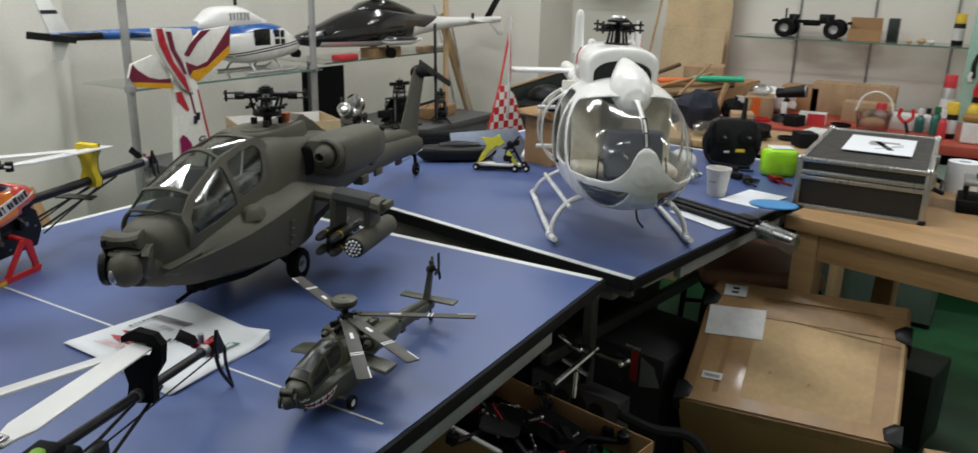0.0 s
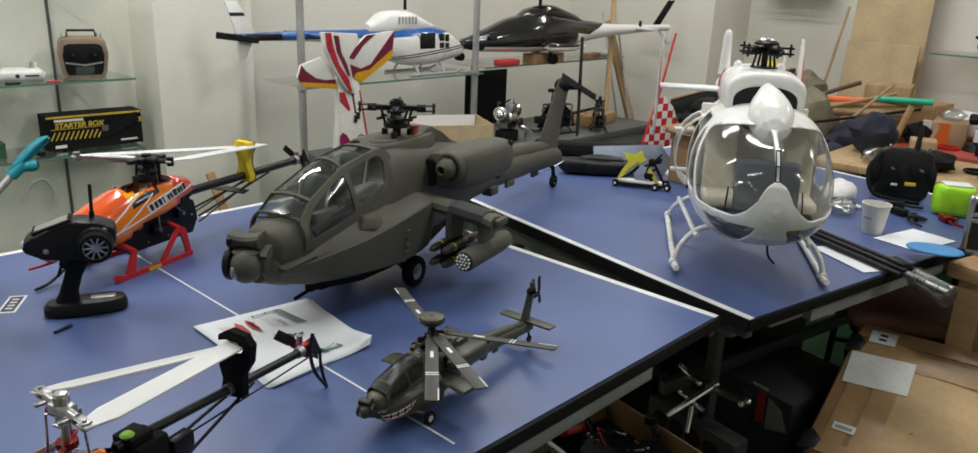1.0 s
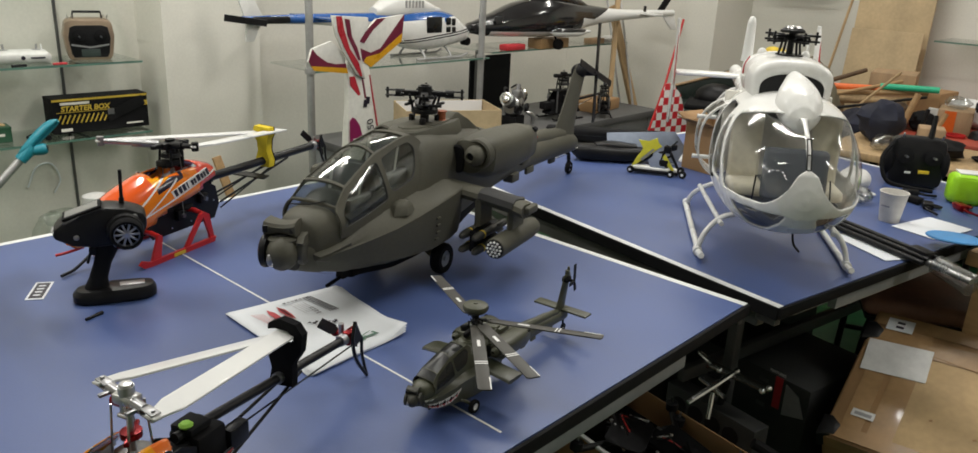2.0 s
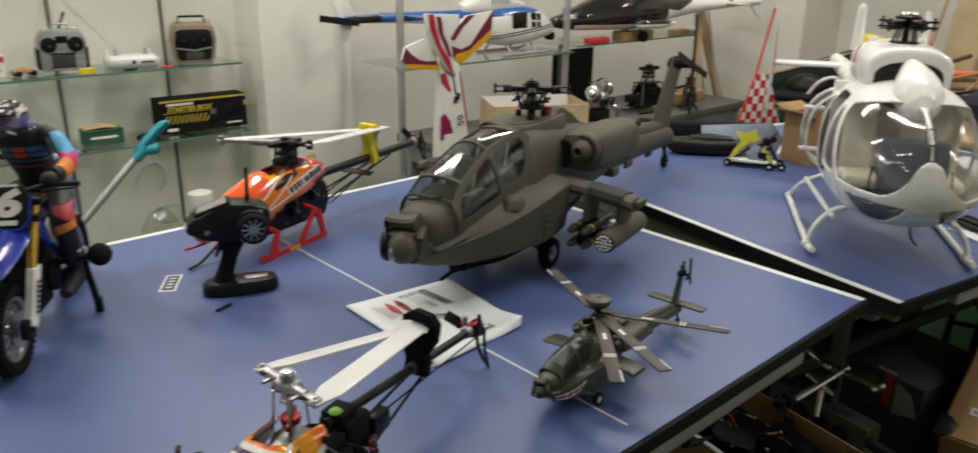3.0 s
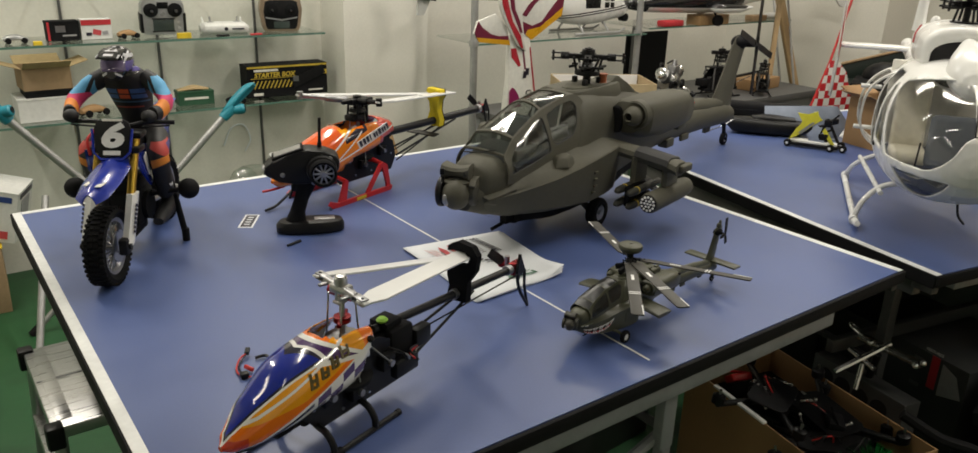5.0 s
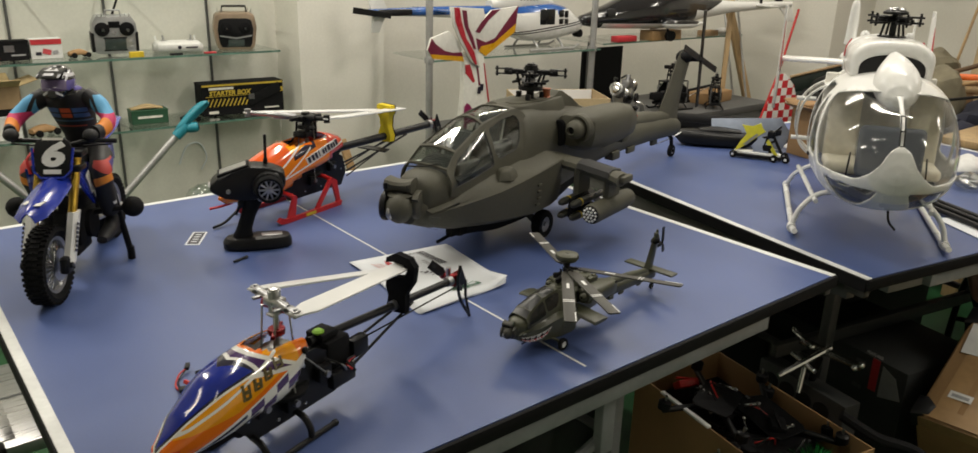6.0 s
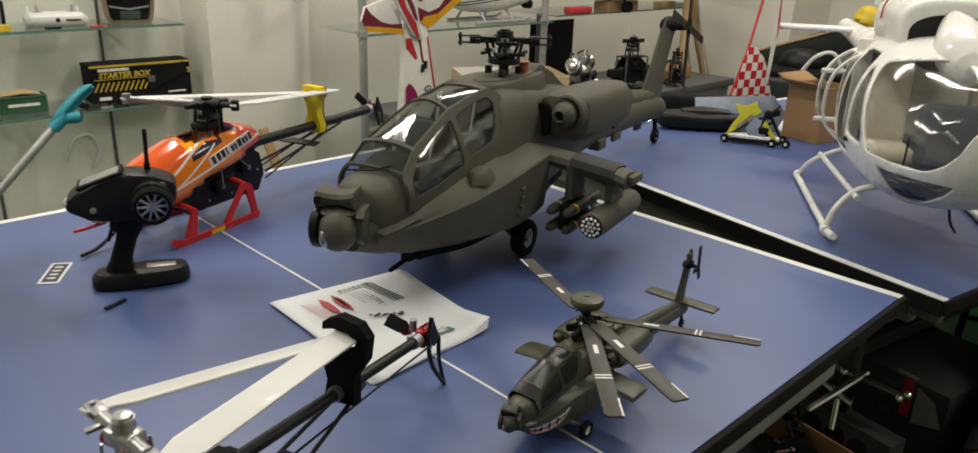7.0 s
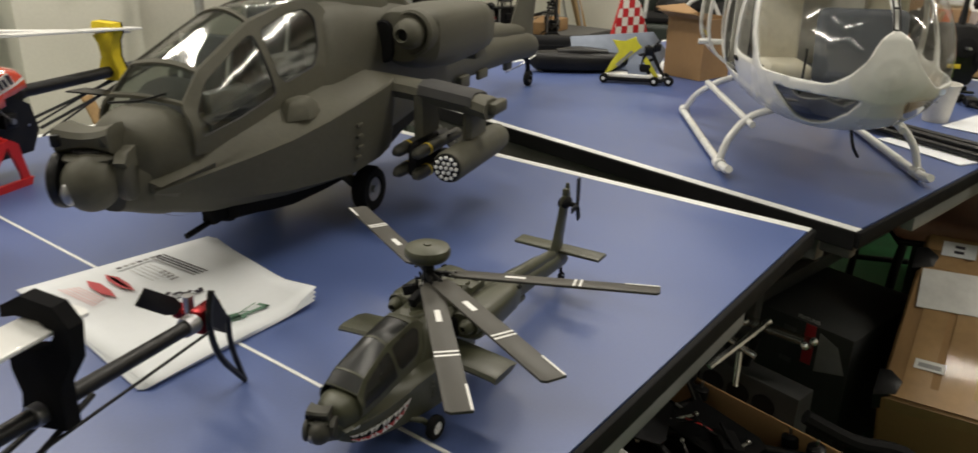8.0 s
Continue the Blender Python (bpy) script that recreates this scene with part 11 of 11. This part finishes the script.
for k, (x, y, z) in enumerate(((2.12, -0.02, 0.7555), (2.66, 0.22, RT), (2.75, -0.16, RT), (1.2, 0.3, TZ))):
    ob = tagged(part("cable_coil", join(*[lathe([(0.036 + 0.004 * j, 0.004 * j), (0.041 + 0.004 * j, 0.004 * j), (0.041 + 0.004 * j, 0.005 + 0.004 * j), (0.036 + 0.004 * j, 0.005 + 0.004 * j)], (0.004 * (j % 2), 0.003 * j, 0.001), (0, 0, 1), 22, True) for j in range(3)]), (BLACK, REDWIRE, BLACKMAT, BLACK)[k]), "small coil of thin cable lying flat", "cable", "cable coils")
    ob.matrix_basis = pose(x, y, z)
part("neck_strap", tube([(-0.08, -0.02, 0.16), (-0.12, -0.05, 0.1), (-0.1, -0.07, 0.03), (-0.04, -0.075, 0.012), (0.05, -0.08, 0.006)], 0.007, 8, 5), BLACKMAT, dark_tx)
for sx in (1, -1):
    part("side_grip", ball((sx * 0.085, 0.01, 0.08), 0.035, 14, 10, (0.7, 1.1, 1.5)), BLACKMAT, dark_tx)
    part("toggle_switch", rod((sx * 0.06, -0.02, 0.172), (sx * 0.062, -0.035, 0.19), 0.003), STEEL, dark_tx)


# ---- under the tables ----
# Near-black card tone that carries the shade under the tables
SHADECARD = paint("shade_card", (0.034, 0.036, 0.036), 0.5, vary=0.2, scale=9, fine=60, bump=0.04)
TAPE = paint("clear_brown_tape", (0.35, 0.215, 0.1), 0.42, vary=0.12, scale=12, coat=0.12)


def big_carton():
    """A heavy carton with corner protectors, tipped against a box behind it."""
    root = thing("shipping_carton", "big taped brown shipping carton with black corner guards", "box", pose(0.6, -0.356, 0.421, -2.25, -28.3, 3.7))
    x, y, z = 0.466, 0.553, 0.33
    part("body", box((0, 0, -z / 2), (x, y, z), 0.008, 3), CARDDARK, root)
    part("flap", box((0.0, 0, 0.0015), (x - 0.012, y - 0.012, 0.003), 0.001), CARDDARK, root)
    # Lighter tan rectangle: bare card between tapes, with its gloss put into colour
    part("top_sheet", box((-0.045, -0.075, 0.0035), (0.3, 0.39, 0.002), 0.001), CARDEDGE, root)
    for yy, w in ((0.145, 0.06), (-0.235, 0.05), (0.215, 0.05)):
        part("tape_strip", box((-0.02, yy, 0.0052), (x - 0.06, w, 0.0008)), TAPE, root)
    for xx, w in ((0.135, 0.06), (0.205, 0.045), (-0.208, 0.04)):
        part("tape_strip", box((xx, 0, 0.0062), (w, y - 0.02, 0.0008)), TAPE, root)
    part("tape_strip", box((-x / 2 - 0.0005, 0, -0.02), (0.001, y - 0.03, 0.04)), TAPE, root)
    part("crease", box((0.105, 0.0, 0.0068), (0.002, y - 0.03, 0.0008), 0, 1, (0, 0, -6)), CARDDARK, root)
    for gx, gy in ((0.125, -1), (0.15, 1), (-x / 2 + 0.03, 1), (-x / 2 + 0.03, -1)):
        part("corner_guard", skin([[Vector((gx + dx * k, gy * (y / 2 + 0.008 - b * k), zz)) for dx, b in ((-0.036, 0.0), (-0.02, 0.04), (0.012, 0.046), (0.034, 0.02), (0.03, 0.0))] for zz, k in ((0.013, 0.8), (0.008, 1.0), (-0.045, 1.0), (-0.055, 0.7))]), BLACK, root)
    part("paper_label", box((0.07, 0.178, 0.0076), (0.112, 0.162, 0.0008), 0, 1, (0, 0, 4)), LABELW, root)
    lab = part("printed_label", box((0.192, 0.203, 0.0082), (0.044, 0.068, 0.0008), 0, 1, (0, 0, 2)), PAPER, root)
    for k in range(2):
        part("print_bar", box((0.2 - 0.016 * k, 0.203, 0.009), (0.008, 0.02, 0.0005)), INK_MAT, lab)
    bc = part("barcode_label", box((-0.136, 0.2, 0.0072), (0.024, 0.056, 0.0008)), LABELW, root)
    part("print_bar", box((-0.137, 0.2, 0.008), (0.01, 0.042, 0.0005)), GREYINK, bc)
    for px, py in ((-0.088, 0.052), (-0.104, -0.05), (0.03, 0.13)):
        part("scuff", box((px, py, 0.0066), (0.005, 0.009, 0.0005), 0, 1, (0, 0, 30)), CARDDARK, root)


big_carton()
carton("storage_box", "dark box propping up a shipping carton", (0.86, -0.36, 0.0), (0.14, 0.36, 0.155), 4, SHADECARD)
carton("storage_box", "dark grey plastic crate beside the shipping carton", (1.14, -0.62, 0.0), (0.2, 0.24, 0.26), -14, DARKGREEN)
carton("storage_box", "small grey brown carton on the floor", (0.36, -0.86, 0.0), (0.3, 0.26, 0.3), 12, CARD)

spk = thing("speaker_box", "black product carton with red label", "box", pose(0.74, 0.2, 0.0, 0, 0, -12), "black cartons under the table")
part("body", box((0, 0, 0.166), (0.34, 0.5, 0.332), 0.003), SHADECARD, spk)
part("red_label", box((-0.171, -0.15, 0.28), (0.002, 0.024, 0.1)), REDCARD, spk)
part("white_picture", sheet([(-0.035, -0.05), (0.035, -0.03), (0.01, 0.03), (-0.035, 0.05)], 0.002, Matrix.Translation((-0.1715, -0.208, 0.27)) @ Matrix.Rotation(radians(-90), 4, "Z") @ Matrix.Rotation(radians(90), 4, "X")), GREYINK, spk)
words("FEATURES", 0.012, Matrix.Translation((-0.172, -0.142, 0.342)) @ Matrix.Rotation(radians(-90), 4, "Z") @ Matrix.Rotation(radians(90), 4, "X"), LABELW, spk)
for yy, zz in ((-0.1, 0.3), (-0.1, 0.22)):
    part("picture_bar", box((-0.1705, yy, zz), (0.002, 0.03, 0.012)), SHADEGREY, spk)
# Cartons added to fill the shaded space beneath both tables
carton("storage_box", "plain dark carton added to fill shade under table", (0.6, 0.75, 0.0), (0.5, 0.5, 0.5), -12, SHADECARD, group="black cartons under the table")
carton("storage_box", "plain dark carton added to fill shade under table", (-0.4, 0.9, 0.0), (0.7, 0.6, 0.4), 4, SHADECARD, group="black cartons under the table")
carton("storage_box", "plain dark carton added to fill shade under the askew table", (1.1, 0.6, 0.0), (0.5, 0.6, 0.5), -12, SHADECARD, group="black cartons under the table")
gb3 = thing("display_carton", "grey display carton with black wheel pictures", "box", pose(0.29, 0.16, 0.0, 0, 0, -12))
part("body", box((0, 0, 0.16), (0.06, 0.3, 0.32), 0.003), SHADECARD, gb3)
for yy in (0.1, 0.04, -0.02, -0.08):
    part("picture_disc", lathe([(0, 0), (0.026, 0), (0.026, 0.002), (0, 0.002)], (-0.0305, yy, 0.27), (-1, 0, 0), 18), BLACK, gb3)

oc = open_carton("open_box", "open brown carton full of black drone parts", (-0.03, 0.15, 0.0), (0.3, 0.52, 0.35), -12, CARDDARK, (0, 0, 0, 0))
part("tape_strip", box((-0.15, 0.06, 0.352), (0.012, 0.18, 0.006), 0.001), LABELW, oc)


def drone(c, turn, tilt, label):
    root = thing("quadcopter", label, "drone", pose(*c, tilt, tilt * 0.6, turn), "drone frames in the carton")
    for z in (0, 0.03):
        part("plate", sheet([(-0.08, -0.04), (-0.06, -0.05), (0.06, -0.05), (0.08, -0.04), (0.08, 0.04), (0.06, 0.05), (-0.06, 0.05), (-0.08, 0.04)], 0.003, Matrix.Translation((0, 0, z))), CARBON, root)
    for a in (35, 145, 215, 325):
        d = Vector((math.cos(radians(a)), math.sin(radians(a)), 0))
        part("arm", rod(d * 0.05 + V(0, 0, 0.015), d * 0.17 + V(0, 0, 0.015), 0.008), CARBON, root)
        m = part("motor", lathe([(0, 0), (0.016, 0), (0.016, 0.02), (0.01, 0.024), (0, 0.024)], d * 0.17 + V(0, 0, 0.02), (0, 0, 1), 14), BLACK, root)
        part("shaft", rod(d * 0.17 + V(0, 0, 0.04), d * 0.17 + V(0, 0, 0.056), 0.003), STEEL, m)
    part("camera_mount", box((0.09, 0, 0.01), (0.03, 0.04, 0.03), 0.006), BLACK, root)
    for k in range(3):
        part("wire", tube([(-0.02 + 0.02 * k, 0.0, 0.03), (0.01 * k, 0.03, 0.06), (0.05, 0.02 * k, 0.04)], 0.002, 6, 4), REDWIRE if k == 1 else BLACK, root)


drone((-0.06, 0.22, 0.325), 20, 6, "black carbon drone frame lying in the carton")
drone((0.0, 0.1, 0.31), 75, -6, "black carbon drone frame lying in the carton")
drone((-0.08, 0.03, 0.295), 130, 8, "black carbon drone frame lying in the carton")
for k in range(5):
    ob = tagged(part("electronic_part", join(box((0, 0, 0.01), (0.06, 0.04, 0.02), 0.003), rod((-0.03, 0, 0.02), (0.03, 0.01, 0.03), 0.003)), (BLACK, BLACKMAT, GREYMET, BLACK, REDSKID)[k]), "small loose electronic part inside the carton", "electronics", "loose parts in the carton")
    ob.matrix_basis = pose(-0.06 + 0.04 * (k % 3), -0.02 + 0.09 * k, 0.315 + 0.015 * (k % 2), 10 * k, 0, 40 * k)
for k, (x, y, z, a) in enumerate(((-0.1, 0.2, 0.345, 20), (-0.05, 0.26, 0.35, 70), (0.0, 0.16, 0.34, 130), (-0.08, 0.12, 0.335, 40), (0.02, 0.24, 0.345, 95), (-0.02, 0.05, 0.335, 150))):
    ob = tagged(part("metal_link", join(rod((-0.022, 0, 0.004), (0.022, 0, 0.004), 0.003, None, 8), ball((-0.024, 0, 0.005), 0.005, 8, 6), ball((0.024, 0, 0.005), 0.005, 8, 6)), STEEL), "small shiny metal link on the drone parts", "link", "metal links in the carton")
    ob.matrix_basis = pose(x, y, z, 0, 8 * (k % 3), a)
# Black block added under the drones, darkening the carton's inside like shade
carton("storage_box", "added black block filling and darkening the open carton", (-0.03, 0.15, 0.0045), (0.285, 0.5, 0.27), -12, BLACKMAT)


SATIN = paint("satin_chrome", (0.8, 0.8, 0.8), 0.2, 0.95, vary=0.04, scale=20, wear=0.02)


def shiny_bracket():
    root = thing("chrome_gimbal", "shiny chrome bracket with rods above the carton", "bracket", pose(0.26, 0.14, 0.36, 0, 0, -15))
    part("arm", tube([(-0.1, 0.02, 0.0), (0.0, 0.0, 0.05), (0.05, -0.005, 0.07)], 0.0075, 8), SATIN, root)
    part("arm", rod((0.02, 0.07, 0.06), (0.06, -0.1, 0.055), 0.012), CLEARBIN, root)
    part("cross_bar", rod((-0.03, 0.05, 0.04), (-0.02, -0.03, 0.02), 0.007), SATIN, root)
    part("leg", rod((-0.03, 0.0, 0.02), (-0.06, -0.02, -0.04), 0.006), SATIN, root)
    part("claw", tube([(0.03, 0.07, 0.06), (0.02, 0.1, 0.075), (0.04, 0.12, 0.07), (0.05, 0.1, 0.06)], 0.005, 8, 4), SATIN, root)
    for c in ((0.062, -0.1, 0.06), (0.05, -0.09, 0.05), (-0.025, 0.01, 0.03), (0.02, 0.03, 0.06)):
        part("bolt", ball(c, 0.009, 10, 7), SATIN, root)
    part("post", rod((0.02, 0, 0.04), (0.03, 0.02, -0.04), 0.01), BLACK, root)


shiny_bracket()
bm = bmesh.new()
rnd = random.Random(4)
for k in range(420):
    a, e = rnd.uniform(0, 6.28), rnd.uniform(0.05, 1.35)
    d = Vector((math.cos(a) * math.cos(e), math.sin(a) * math.cos(e), math.sin(e)))
    s = d.orthogonal().normalized() * 0.0022
    ln = rnd.uniform(0.05, 0.085)
    p = d * 0.01
    bend = Vector((0, 0, -0.012))
    v = [bm.verts.new(q) for q in (p - s, p + s, p + d * ln * 0.6 + s, p + d * ln + bend, p + d * ln * 0.6 - s)]
    bm.faces.new(v)
tin = tagged(part("tinsel_pompom", bm, paint("green_tinsel", (0.02, 0.3, 0.07), 0.3, vary=0.3, scale=40)), "bright green tinsel pompom lying in the carton", "pompom", kind="stuff")
tin.matrix_basis = pose(-0.07, -0.06, 0.29)
tin2 = tagged(new("tinsel_pompom", tin.data.copy()), "yellow green tinsel pompom lying in the carton", "pompom", kind="stuff")
tin2.data.materials[0] = paint("yellow_tinsel", (0.45, 0.4, 0.03), 0.3, vary=0.3, scale=40)
tin2.matrix_basis = pose(-0.13, -0.02, 0.275) @ Matrix.Scale(0.75, 4)
ob = tagged(part("dark_strap", tube([(0.12, -0.02, 0.36), (0.16, -0.1, 0.32), (0.2, -0.2, 0.3), (0.15, -0.3, 0.2)], 0.014, 8, 5), BLACKMAT), "black strap draped over the cartons", "strap")

# aluminium platform beside the table
plat = thing("step_platform", "folding aluminium step platform with black corner caps", "platform", pose(-1.36, 1.13, 0))
part("deck", box((0, 0, 0.405), (0.4, 0.4, 0.03), 0.004), ALU, plat)
part("deck_seam", box((-0.1, 0.02, 0.4205), (0.19, 0.004, 0.002)), GREYFRAME, plat)
part("edge_strip", box((-0.17, 0, 0.4208), (0.03, 0.34, 0.003), 0.001), ALU, plat)
for sx in (1, -1):
    for sy in (1, -1):
        part("corner_cap", box((sx * 0.195, sy * 0.195, 0.4), (0.035, 0.035, 0.055), 0.006), BLACK, plat)
        part("leg", rod((sx * 0.185, sy * 0.185, 0.39), (sx * 0.2, sy * 0.24, 0.012), 0.014), ALU, plat)
        part("foot", rod((sx * 0.2, sy * 0.24, 0.03), (sx * 0.2, sy * 0.24, 0.0), 0.02), RUBBER, plat)
    part("rung", box((sx * 0.19, 0, 0.22), (0.03, 0.4, 0.03), 0.003), ALU, plat)
    part("rung", box((0, sx * 0.212, 0.3), (0.36, 0.025, 0.03), 0.003), ALU, plat)
st2 = thing("camera_stand", "grey metal stand leg with black rubber foot", "stand", pose(-1.48, 2.0, 0))
part("leg", rod((0, 0, 0.03), (0.14, 0.34, 0.5), 0.012), POLE, st2)
part("foot", ball((0, 0, 0.03), 0.032, 14, 10, (1, 1, 0.93)), RUBBER, st2)
